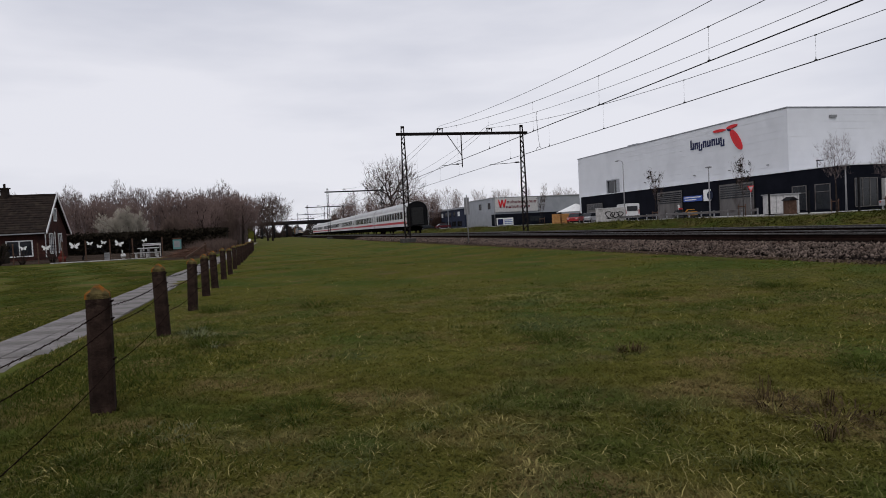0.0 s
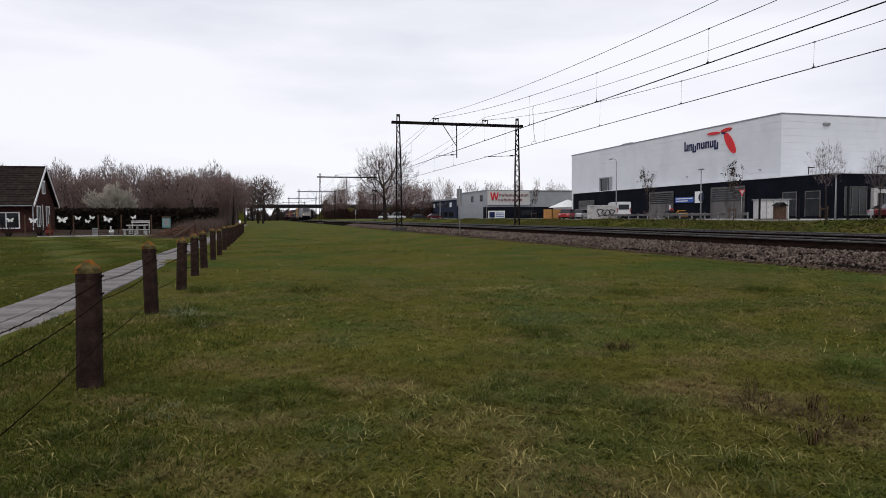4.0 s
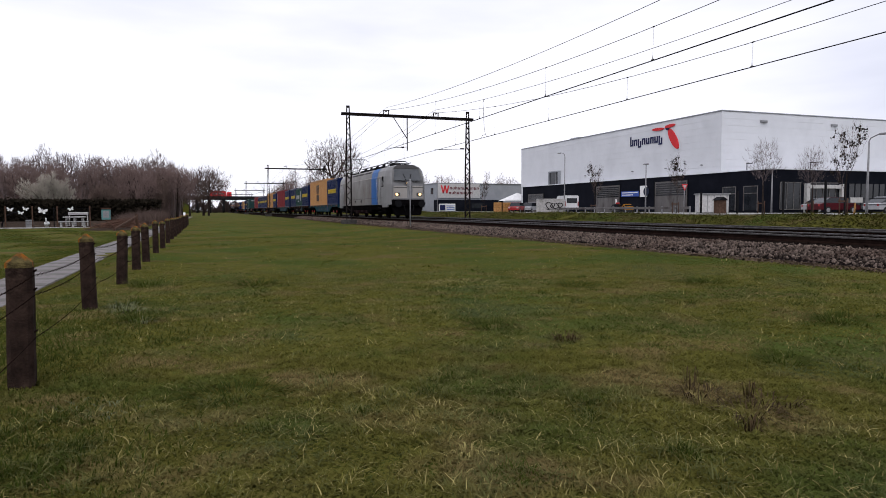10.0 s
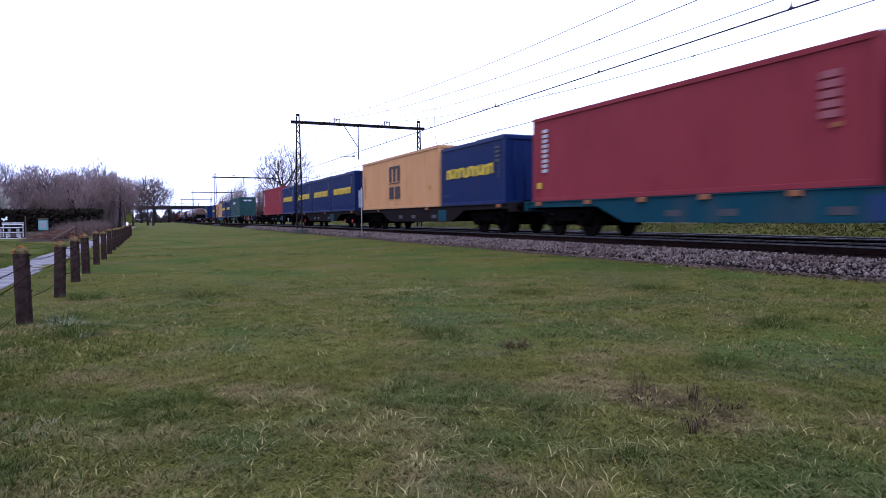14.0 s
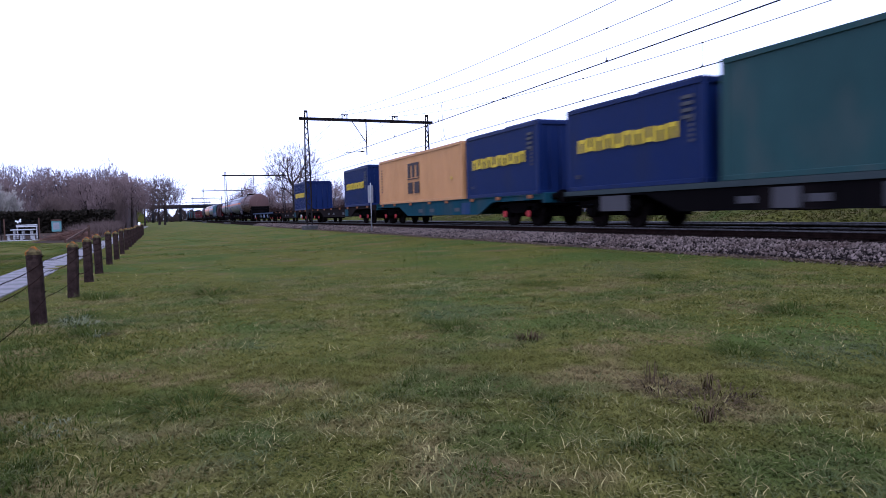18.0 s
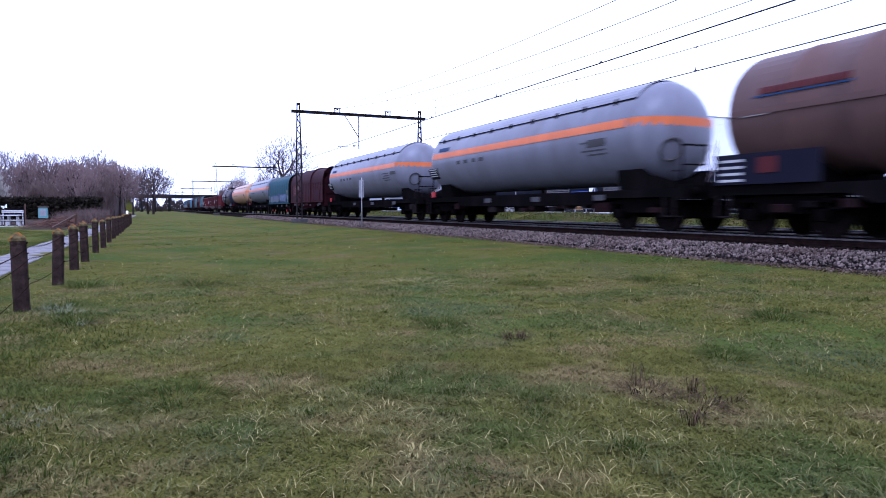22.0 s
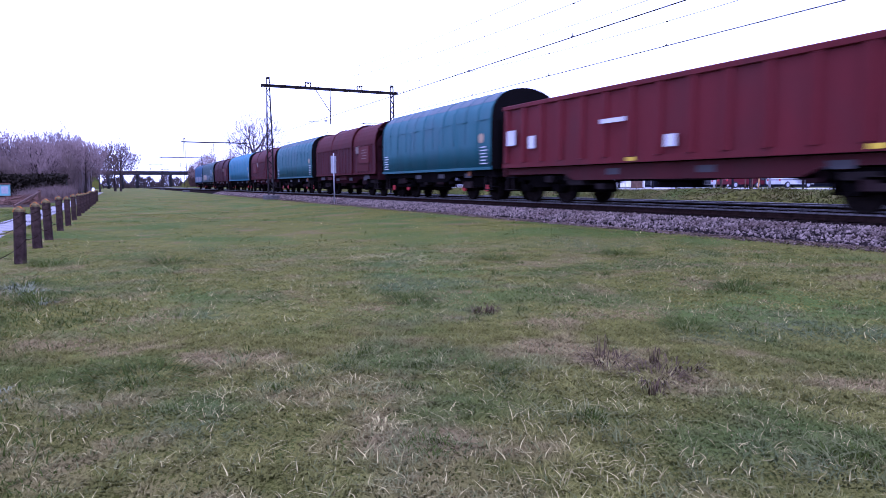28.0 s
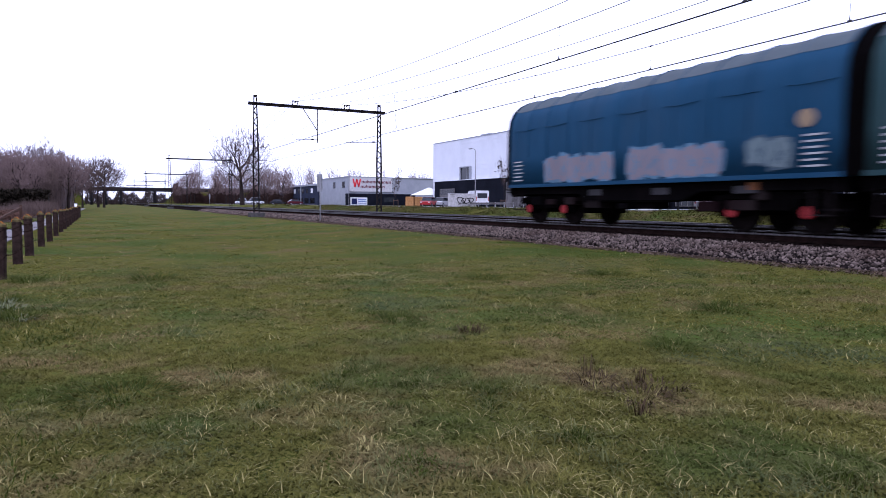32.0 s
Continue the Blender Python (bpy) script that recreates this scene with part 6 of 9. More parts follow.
def blob(cy, cz, w, h, rng, x, depth=0.012, n=26):
    """A plain rounded patch with a lumpy outline."""
    ph = [rng.uniform(0, 6.28) for _ in range(3)]
    pts = []
    for i in range(n):
        a = 2 * math.pi * i / n
        k = 1 + 0.08 * math.sin(5 * a + ph[0]) + 0.06 * math.sin(9 * a + ph[1])
        c, s = math.cos(a), math.sin(a)
        e = 0.55
        pts.append((cy + w / 2 * k * math.copysign(abs(c) ** e, c), cz + h / 2 * k * math.copysign(abs(s) ** e, s)))
    return Build().prism(pts, x - depth, x, "x")


def graffiti(t, x, y0, y1, z0, z1, n, fill, edge, rng):
    """A row of plump sprayed shapes with a darker rim and a few loose strokes; they stand for no letters."""
    w = (y1 - y0) / n
    for i in range(n):
        cy, cz = y0 + w * (i + 0.5), (z0 + z1) / 2 + rng.uniform(-0.05, 0.05)
        h = (z1 - z0) * rng.uniform(0.82, 1.05)
        g = part("graffiti", blob(cy, cz, w * 1.22, h, rng, x - 0.001 * (i % 2), 0.004), edge, t, "sprayed rim of a graffiti shape")
        part("graffiti_fill", blob(cy, cz + 0.01, w * 1.02, h * 0.86, rng, x - 0.006 - 0.001 * (i % 2), 0.004), fill, g, "pale sprayed graffiti filling")
        for k in range(3):
            a, b = rng.uniform(-0.34, 0.34), rng.uniform(-0.30, 0.30)
            part("graffiti_stroke", Build().bar((x - 0.013, cy + a * w, cz - h * rng.uniform(0.1, 0.36)), (x - 0.013, cy + b * w, cz + h * rng.uniform(0.05, 0.34)), 0.003, 0.035), edge, g)


def scribble(t, x, y0, y1, z0, z1, n, colours, rng):
    """Loose overlapping sprayed loops and strokes."""
    for i in range(n):
        cy, cz = y0 + (y1 - y0) * (i + rng.random()) / n, rng.uniform(z0 + 0.15, z1 - 0.2)
        w, h, ph = rng.uniform(0.12, 0.36), rng.uniform(0.12, 0.36), rng.uniform(0, 6.28)
        pts = [(x - 0.005 - 0.0008 * (i % 7), cy + w * math.sin(1.3 * k + ph), cz + h * math.sin(0.9 * k + 0.5 * ph) * 0.8) for k in range(8)]
        part("graffiti_stroke", Build().sweep(pts, rng.uniform(0.008, 0.020), 4), colours[i % len(colours)], t, "loose sprayed graffiti strokes")


def tarp_wagon(u, length, skin, word, sprayed=(), seed=0, arch=4.12, loose=()):
    t = wagon(u, "%s tarpaulin-covered steel coil wagon%s" % (word, " sprayed with pale graffiti" if sprayed or loose else ""), "covered wagon", "tarpaulin wagons")
    rng = random.Random(seed)
    a, b = 0.45, length - 0.55
    W = 1.44

    def section(y, k, lift=0.0):
        pts = [(-W + k * 0.5, 1.16), (-W - 0.01 + k * 0.4, 2.1), (-W + k * 0.7, 2.95)]
        for i in range(1, 12):
            g = math.pi * i / 12
            pts.append((-(W - k) * math.cos(g), 2.95 + (arch - 2.95 - k * 1.4) * math.sin(g) ** 0.8))
        pts += [(W - k * 0.7, 2.95), (W + 0.01 - k * 0.4, 2.1), (W - k * 0.5, 1.16)]
        return [(x + (lift if x > 0 else -lift) * 0.4, y, z + (lift if z > 3.2 else 0)) for x, z in pts]

    # the cover hangs slack between its hoops
    hoops = int(round((b - a) / 1.02))
    rings, tops = [section(a, 0.05)], []
    for i in range(hoops * 4 + 1):
        y = a + 0.06 + (b - a - 0.12) * i / (hoops * 4)
        k = (0.0, 0.011, 0.016, 0.011)[i % 4] + rng.uniform(0, 0.010)
        rings.append(section(y, k))
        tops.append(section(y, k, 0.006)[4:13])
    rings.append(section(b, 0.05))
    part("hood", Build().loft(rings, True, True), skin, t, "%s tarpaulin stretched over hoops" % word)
    # Top sheet, paler for dust and for light from above put into its colour.
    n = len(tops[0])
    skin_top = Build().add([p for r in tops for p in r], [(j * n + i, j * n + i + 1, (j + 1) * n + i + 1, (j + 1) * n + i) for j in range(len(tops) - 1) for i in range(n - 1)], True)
    part("hood_top", skin_top, "tarp_lit_dust" if skin != "tarp_bright" else skin, t, "weathered top of the tarpaulin, dust and top light in its colour")
    for i in range(hoops + 1):
        y = a + 0.06 + (b - a - 0.12) * i / hoops
        part("hoop_ridge", Build().sweep([(x_, y_, z_) for x_, y_, z_ in section(y, -0.002)[1:9]], 0.012), skin, t)
    for y, d in ((a - 0.10, 0.095), (b + 0.004, 0.10)):
        e = part("end_wall", Build().prism([(x * 1.015, z) for x, _, z in section(0, 0.0)], y, y + d), "frame_dark", t, "dark steel end wall")
        part("end_panel", Build().box(-1.2, 1.2, y - 0.03 if y < 3 else y + d, y if y < 3 else y + d + 0.03, 1.3, 2.9), "bogie", e)
    part("hem", Build().box(-W - 0.03, -W + 0.01, a, b, 1.14, 1.24), skin, t)
    for i in range(7):
        y = a + 0.8 + (b - a - 1.6) * i / 6
        part("fold", Build().sweep([(-W - 0.004, y - 0.6, 2.97 + 0.03 * rng.random()), (-W - 0.008, y, 2.94 + 0.03 * rng.random()), (-W - 0.004, y + 0.4, 2.98 + 0.03 * rng.random())], 0.009), skin, t)
        part("crease", Build().sweep([(-W + 0.002, y + 0.3, 1.3), (-W - 0.008, y + 0.35 + 0.1 * rng.random(), 2.1), (-W + 0.002, y + 0.45, 2.9)], 0.009), skin, t)
    x = -W - 0.014
    for y in (a + 0.55, b - 0.55):
        for i in range(6):
            part("notice_line", Build().box(x - 0.01, x, y - 0.22 + 0.06 * (i % 2), y + 0.24, 1.35 + 0.12 * i, 1.39 + 0.12 * i), "mark_white", t)
    part("badge", ellipse(Build(), a + 0.75, 2.3, 0.19, 0.18, x, depth=0.012), "graffiti_warm", t, "round pale badge")
    for y0, y1, z0, z1, k, fill, edge in sprayed:
        graffiti(t, x, y0, y1, z0, z1, k, fill, edge, rng)
    for y0, y1, z0, z1, k, colours in loose:
        scribble(t, x, y0, y1, z0, z1, k, colours, rng)
    part("sill_step", Build().box(-1.3, -1.1, a, a + 0.5, 0.5, 0.54), "frame_dark", t)
    part("sill_lamp", Build().box(-1.26, -1.245, a + 1.9, a + 2.15, 0.93, 1.1), "lash_orange", t, "orange sill plate")
    under(t, length, "frame_dark", (2.2, length - 2.2), True)
    return t


def hood_wagon(u, length, skin, word, seed=0, board_at=None, badge_at=None):
    t = wagon(u, "%s steel coil wagon with three telescopic hoods" % word, "covered wagon", "telescopic hood wagons")
    rng = random.Random(seed)
    a, b = 0.75, length - 0.6
    third = (b - a) / 3
    m0 = (a + b) / 2
    for i, (k, y0, y1) in enumerate(((0.0, a, a + third + 0.1), (0.07, a + third - 0.15, a + 2 * third + 0.15), (0.0, a + 2 * third - 0.1, b))):
        W = 1.40 + k
        bend = [(-W + (W - 0.50) * (1 - math.cos(g)), 2.78 + (1.17 + k) * math.sin(g)) for g in (0.0, 0.22, 0.44, 0.66, 0.90, 1.20, math.pi / 2)]
        sec = [(-W, 1.18)] + bend + [(-x, z) for x, z in reversed(bend)] + [(W, 1.18)]
        h = part("hood", Build().prism(sec, y0, y1), skin, t, "%s telescopic steel hood" % word)
        part("side_panel", Build().box(-W - 0.012, -W - 0.001, y0 + 0.11, y1 - 0.11, 1.3, 2.70), "hood_side", h, "redder streaked side")
        for yy in (y0, y1 - 0.10):
            part("hood_rim", Build().prism([(x * 1.018, z + (0.035 if z > 3 else 0)) for x, z in sec], yy, yy + 0.10), skin, h)
        n = 7
        for j in range(1, n):
            y = y0 + (y1 - y0) * j / n
            part("rib", Build().box(-W - 0.035, -W + 0.005, y - 0.035, y + 0.035, 1.25, 2.74), skin, h)
        part("edge_rail", Build().bar((-W - 0.02, y0, 2.78), (-W - 0.02, y1, 2.78), 0.04, 0.05).bar((-W - 0.03, y0, 1.22), (-W - 0.03, y1, 1.22), 0.06, 0.07), "hood_red", h)
    part("end_wall", Build().prism([(-1.3, 1.15), (-1.3, 2.9), (-0.7, 3.7), (0.7, 3.7), (1.3, 2.9), (1.3, 1.15)], a - 0.1, a - 0.002), "hood_end", t, "dark maroon end wall")
    for k in (0.9, 1.7, 2.5):
        part("end_beam", Build().box(-1.3, 1.3, a - 0.18, a - 0.101, 1.0 + k - 0.06, 1.0 + k + 0.06), "hood_end", t)
    bc, gc = board_at or length - 2.9, badge_at or length - 4.3
    part("badge", Build().box(-1.50, -1.402, gc - 0.24, gc + 0.24, 2.35, 2.72, 0.01), "badge", t, "square beige badge")
    board = part("notice_board", Build().box(-1.49, -1.402, bc - 0.80, bc + 0.80, 1.80, 2.70), "panel_red", t, "faded red notice panel")
    for i in range(4):
        part("notice_line", Build().box(-1.495, -1.491, bc - 0.42, bc + 0.35 - 0.1 * (i % 2), 2.02 + 0.15 * i, 2.06 + 0.15 * i), "badge" if seed < 3 else "hood_side", board)
    for y0, w, m_ in ((a + 1.4, 0.8, "plate_grey"), (m0 - 0.3, 1.4, "hood_red"), (b - 3.0, 0.9, "panel_red"), (b - 1.4, 0.8, "plate_grey")):
        part("sill_plate", Build().box(-1.262, -1.244, y0, y0 + w, 0.93, 1.12), m_, t)
    part("lower_patch", Build().box(-1.442, -1.402, a + 1.0, a + 2.9, 1.35, 2.2), skin, t)
    under(t, length, "hood_end", (2.2, length - 2.2))
    return t


def gondola(u, length, skin, word, seed=0):
    t = wagon(u, "%s open box wagon with ribbed steel sides" % word, "open wagon", "open box wagons")
    a, b, top = 0.68, length - 0.68, 3.12
    for s in (-1, 1):
        x = s * 1.36
        side = part("side_wall", Build().box(min(x, x + s * 0.06), max(x, x + s * 0.06), a, b, 1.16, top), skin, t, "%s ribbed side" % word)
        part("top_rail", Build().box(min(x - s * 0.03, x + s * 0.13), max(x - s * 0.03, x + s * 0.13), a, b, top, top + 0.14, 0.015), skin, side)
        part("bottom_rail", Build().box(min(x + s * 0.061, x + s * 0.12), max(x + s * 0.061, x + s * 0.12), a, b, 1.16, 1.32), skin, side)
        n = 15
        rib = shared("rib", Build().loft([[(0, -0.10, 1.33), (0, 0.10, 1.33), (s * 0.13, 0.06, 1.33), (s * 0.13, -0.06, 1.33)], [(0, -0.10, top - 0.005), (0, 0.10, top - 0.005), (s * 0.10, 0.06, top - 0.005), (s * 0.10, -0.06, top - 0.005)]]), skin)
        for i in range(n):
            child("rib", rib, side, (x + s * 0.061, a + 0.25 + (b - a - 0.5) * i / (n - 1), 0))
    for y in (a, b - 0.07):
        e = part("end_wall", Build().box(-1.36, 1.36, y, y + 0.07, 1.16, top + 0.1), skin, t)
        for k in (1.6, 2.1, 2.6):
            part("end_rib", Build().box(-1.33, 1.33, y - 0.08 if y < 3 else y + 0.071, y - 0.001 if y < 3 else y + 0.15, k, k + 0.16), skin, e)
    part("floor", Build().box(-1.35, 1.35, a + 0.08, b - 0.08, 1.145, 1.2), "frame_dark", t)
    x = -1.442
    for y0, z, w, h in ((length * 0.57, 2.25, 1.0, 0.12), (length * 0.83, 1.75, 0.35, 0.4), (length * 0.46, 1.5, 0.35, 0.3), (length - 1.6, 1.9, 0.5, 0.5)):
        part("notice", Build().box(x - 0.125, x - 0.105, y0, y0 + w, z, z + h), "mark_white", t)
    for y in (length * 0.16, length * 0.55):
        part("yellow_plate", Build().box(x - 0.05, x - 0.02, y, y + 0.35, 1.2, 1.3), "mark_yellow", t)
    under(t, length, "gondola_old", (2.5, length - 2.5))
    return t


# the freight train, nose first; numbers are metres behind the nose
engine()
BOX20, BOX40 = 6.058, 12.192
blue20 = lambda u: container(u, BOX20, 2.62, "term_blue", "deep blue ribbed container with a row of yellow letter blocks", "ten", True)
tan40 = lambda u, h=2.9: container(u, BOX40, h, "tan", "tan ribbed forty-foot container with a dark brown mark", "two_rows")
red40 = lambda u: container(u, BOX40, 2.9, "red_box", "faded red ribbed forty-foot container", "upright")
flat_wagon(19.5, 20.3, "frame_teal", True, 1, "teal")
blue20(20.55)
tan40(26.75)
flat_wagon(39.95, 20.4, "frame_grime", True, 2)
blue20(40.65)
container(46.95, BOX20, 2.55, "sea_green", "sea green container with white letter blocks and a white column", "four")
blue20(53.4)
flat_wagon(60.45, 20.4, "frame_teal", False, 3, "teal")
blue20(61.25)
red40(67.75)
flat_wagon(80.95, 20.2, "frame_grime", False, 4)
blue20(81.95)
tan40(88.25)
flat_wagon(101.25, 20.4, "frame_grime", True, 5)
blue20(102.3)
blue20(108.65)
blue20(115.05)
flat_wagon(121.75, 20.3, "frame_dark", False, 6)
blue20(122.4)
red40(128.75)
flat_wagon(142.15, 20.5, "frame_navy", False, 7, "grimy navy")
flat_wagon(162.75, 20.9, "frame_dark", False, 8, "dark grey-plated", "frame_rim")
container(164.2, BOX40, 2.9, "dark_green", "dark green ribbed forty-foot container with white letter blocks", "seven")
blue20(176.85)
flat_wagon(183.75, 20.6, "frame_teal", True, 9, "teal")
blue20(184.7)
tan40(191.2, 2.6)
flat_wagon(204.45, 20.3, "frame_grime", True, 10)
blue20(205.85)
flat_wagon(224.8, 20.2, "frame_grime", True, 11)
blue20(225.75)
flat_wagon(245.1, 20.5, "frame_dark", True, 12, "dark blue-rimmed", "frame_blue")
tank_wagon(265.7, 15.45, "rust_tank", "rust-brown", "oil", 1, 1.43, 1.0)
tank_wagon(281.1, 18.0, "silver_tank", "silver", "gas", 2, 1.47, 1.55)
tank_wagon(299.2, 19.4, "silver_tank", "silver", "gas", 3, 1.47, 2.6)
hood_wagon(318.6, 13.9, "hood_maroon", "maroon", 1)
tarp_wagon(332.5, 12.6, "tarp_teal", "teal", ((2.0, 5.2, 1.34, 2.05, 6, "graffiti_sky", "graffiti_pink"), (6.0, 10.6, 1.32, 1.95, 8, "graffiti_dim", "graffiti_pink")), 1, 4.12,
           ((1.2, 11.4, 1.3, 2.2, 46, ("graffiti", "graffiti_pink", "graffiti_sky", "tarp_grey", "graffiti_pink")),))
tank_wagon(345.0, 17.5, "grey_tank", "slate grey", "gas", 4, 1.47, 0.8)
tank_wagon(362.5, 20.1, "beige_tank", "beige", "gas", 5, 1.47, 1.32)
tank_wagon(382.6, 15.8, "slate_tank", "slate blue", "oil", 6, 1.46, 1.45,
           ((11.6, 11.95, "tank_rust", "rusty brown ring"), (10.15, 10.7, "tank_pale", "pale worn ring"), (8.9, 9.8, "tank_rust", "rusty brown ring"), (7.3, 8.7, "tank_worn", "worn grey-brown coat"),
            (6.15, 7.15, "tank_rust", "rusty streaks under the ladder"), (4.6, 6.1, "tank_worn", "worn grey-brown coat"), (3.8, 4.5, "tank_rust", "rusty brown ring"), (2.9, 3.7, "tank_worn", "worn grey-brown coat")))
gondola(398.9, 15.3, "gondola", "dark red", 1)
gondola(414.0, 15.5, "gondola_old", "brownish red", 2)
gondola(429.7, 16.2, "gondola", "dark red", 3)
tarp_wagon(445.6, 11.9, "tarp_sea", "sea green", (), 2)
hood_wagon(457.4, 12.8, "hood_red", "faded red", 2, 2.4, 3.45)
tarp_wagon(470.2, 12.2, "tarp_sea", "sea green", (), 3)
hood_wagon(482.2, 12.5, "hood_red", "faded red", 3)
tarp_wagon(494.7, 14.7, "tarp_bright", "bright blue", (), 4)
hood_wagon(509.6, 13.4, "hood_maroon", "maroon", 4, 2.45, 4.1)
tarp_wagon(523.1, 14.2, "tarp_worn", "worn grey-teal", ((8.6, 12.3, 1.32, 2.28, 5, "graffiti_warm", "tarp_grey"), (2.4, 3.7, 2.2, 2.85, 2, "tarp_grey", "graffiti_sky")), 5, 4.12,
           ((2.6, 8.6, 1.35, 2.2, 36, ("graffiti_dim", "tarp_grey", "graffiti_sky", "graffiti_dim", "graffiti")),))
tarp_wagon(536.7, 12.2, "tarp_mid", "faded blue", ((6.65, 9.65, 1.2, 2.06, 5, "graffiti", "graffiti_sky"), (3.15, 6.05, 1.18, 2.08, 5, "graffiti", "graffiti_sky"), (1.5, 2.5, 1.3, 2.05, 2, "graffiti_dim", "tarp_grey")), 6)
for i in range(7):
    coach(26.4 * i)


# ---- bare trees, woods and hedges ----
def grow(seed, height, spread=0.55, levels=5, first=0.22, lean=0.0, upright=0.35, thin=1.0):
    """Segments of a bare tree: lists of (p, q, r0, r1, level)."""
    rng = random.Random(seed)
    segs = []

    def branch(p, d, length, r, level):
        n = 4 if level == 0 else 3
        for i in range(n):
            bend = Vector((rng.uniform(-1, 1), rng.uniform(-1, 1), rng.uniform(-0.5, 1) * (0.6 if level else 0.2)))
            d = (d + bend * (0.06 if level == 0 else 0.16) + Vector((0, 0, 0.05 * level * upright))).normalized()
            q = p + d * (length / n)
            r1 = r * (0.86 if level == 0 else 0.80)
            segs.append((p, q, r, r1, level))
            if level < levels and (level > 0 or i >= 1):
                for _ in range(2 if level < 2 else rng.choice((1, 2, 2))):
                    a = rng.uniform(0, 2 * math.pi)
                    side = d.orthogonal().normalized()
                    side.rotate(Matrix.Rotation(a, 3, d))
                    nd = (d * (1 - spread) + side * spread + Vector((0, 0, upright * 0.3))).normalized()
                    branch(q, nd, length * rng.uniform(0.48, 0.72), r1 * rng.uniform(0.42, 0.6), level + 1)
            p, r = q, r1
        if level < levels:
            branch(p, d, length * 0.6, r * 0.8, level + 1)

    branch(Vector((0, 0, -0.1)), Vector((lean, 0, 1)).normalized(), height * 0.48, height * 0.017 * thin, 0)
    top = max(q.z for _, q, *_ in segs)
    k = height / top
    return [(p * k, q * k, r, s, l) for p, q, r, s, l in segs]


def crowned(seed, height, radius, low, n=1100, trunk=0.24, squash=1.0, fine=1.0, spray=3):
    """Segments of a tree whose limbs fork towards buds spread through an oval crown."""
    rng = np.random.default_rng(seed)
    u = rng.normal(size=(n, 3))
    u /= np.linalg.norm(u, axis=1, keepdims=True)
    bump = 0.82 + 0.18 * np.sin(3.1 * np.arctan2(u[:, 0], u[:, 1]) + seed) * np.sin(4.0 * u[:, 2] + seed * 2.0) + rng.normal(0, 0.05, n)
    k = (rng.random(n) ** 0.36) * bump
    mid, half = (height + low) / 2, (height - low) / 2
    buds = np.stack([u[:, 0] * k * radius, u[:, 1] * k * radius * squash, mid + u[:, 2] * k * half * 1.08], 1)
    buds[:, 2] = np.where(buds[:, 2] < low, low + 0.3 * (low - buds[:, 2]), buds[:, 2])
    segs = []
    tip = (0.008 + height * 0.0003) * fine
    reach_out = height * 0.075

    def reach(p, idx, heading):
        m = len(idx)
        pts = buds[idx]
        r = tip * m ** 0.42
        level = 0 if m > n * 0.2 else 1 if m > 60 else 2 if m > 12 else 3
        if m == 1:
            q = pts[0]
            mid_ = (p + q) / 2 + rng.normal(0, 0.05, 3) * np.linalg.norm(q - p)
            segs.append((Vector(p), Vector(mid_), r, r * 0.9, level))
            segs.append((Vector(mid_), Vector(q), r * 0.9, r * 0.6, level))
            out = q - np.array((0, 0, low))
            out = out / (np.linalg.norm(out) + 1e-6)
            for _ in range(spray):
                d = out + rng.normal(0, 0.42, 3) + np.array((0, 0, 0.45))
                segs.append((Vector(q), Vector(q + d / np.linalg.norm(d) * reach_out * rng.uniform(0.5, 1.1)), r * 0.7, r * 0.3, 3))
            return
        c = pts.mean(0)
        step = (c - p) * (0.34 if m > 40 else 0.42)
        step = step + heading * np.linalg.norm(step) * 0.18 + rng.normal(0, 0.03, 3) * np.linalg.norm(step)
        q = p + step
        segs.append((Vector(p), Vector(q), r, r * 0.93, level))
        d = pts - q
        d = d / (np.linalg.norm(d, axis=1, keepdims=True) + 1e-6)
        w = d - d.mean(0)
        axis = np.linalg.svd(w, full_matrices=False)[2][0] if m > 2 else w[0]
        s = w @ axis
        cut = np.quantile(s, rng.uniform(0.32, 0.68))
        one, two = idx[s <= cut], idx[s > cut]
        h = step / (np.linalg.norm(step) + 1e-6)
        for part_ in (one, two):
            if len(part_):
                reach(q, part_, h)

    # a leader with limbs leaving it at rising heights
    fork = height * trunk
    top = fork + (height - fork) * 0.38
    r0 = tip * n ** 0.42 * 1.15
    limbs = 9 if n > 600 else 7
    way = np.stack([np.cos(np.arange(limbs) * 2.4 + seed), np.sin(np.arange(limbs) * 2.4 + seed), np.linspace(0.15, 1.9, limbs)], 1)
    way /= np.linalg.norm(way, axis=1, keepdims=True)
    rel = buds - np.array((0, 0, fork))
    rel /= np.linalg.norm(rel, axis=1, keepdims=True) + 1e-6
    owner = np.argmax(rel @ way.T, axis=1)
    lean_x, lean_y = rng.normal(0, 0.02, 2)
    stem = lambda z: np.array((lean_x * z, lean_y * z, z))
    last, lr = stem(-0.1), r0 * 1.3
    for i in range(limbs):
        z = fork + (top - fork) * i / (limbs - 1)
        p, r1 = stem(z), r0 * (1.0 - 0.75 * i / limbs)
        segs.append((Vector(last), Vector(p), lr, r1, 0))
        last, lr = p, r1
        idx = np.nonzero(owner == i)[0]
        if len(idx):
            reach(p, idx, way[i] * 0.8 + np.array((0, 0, 0.35)))
    return segs


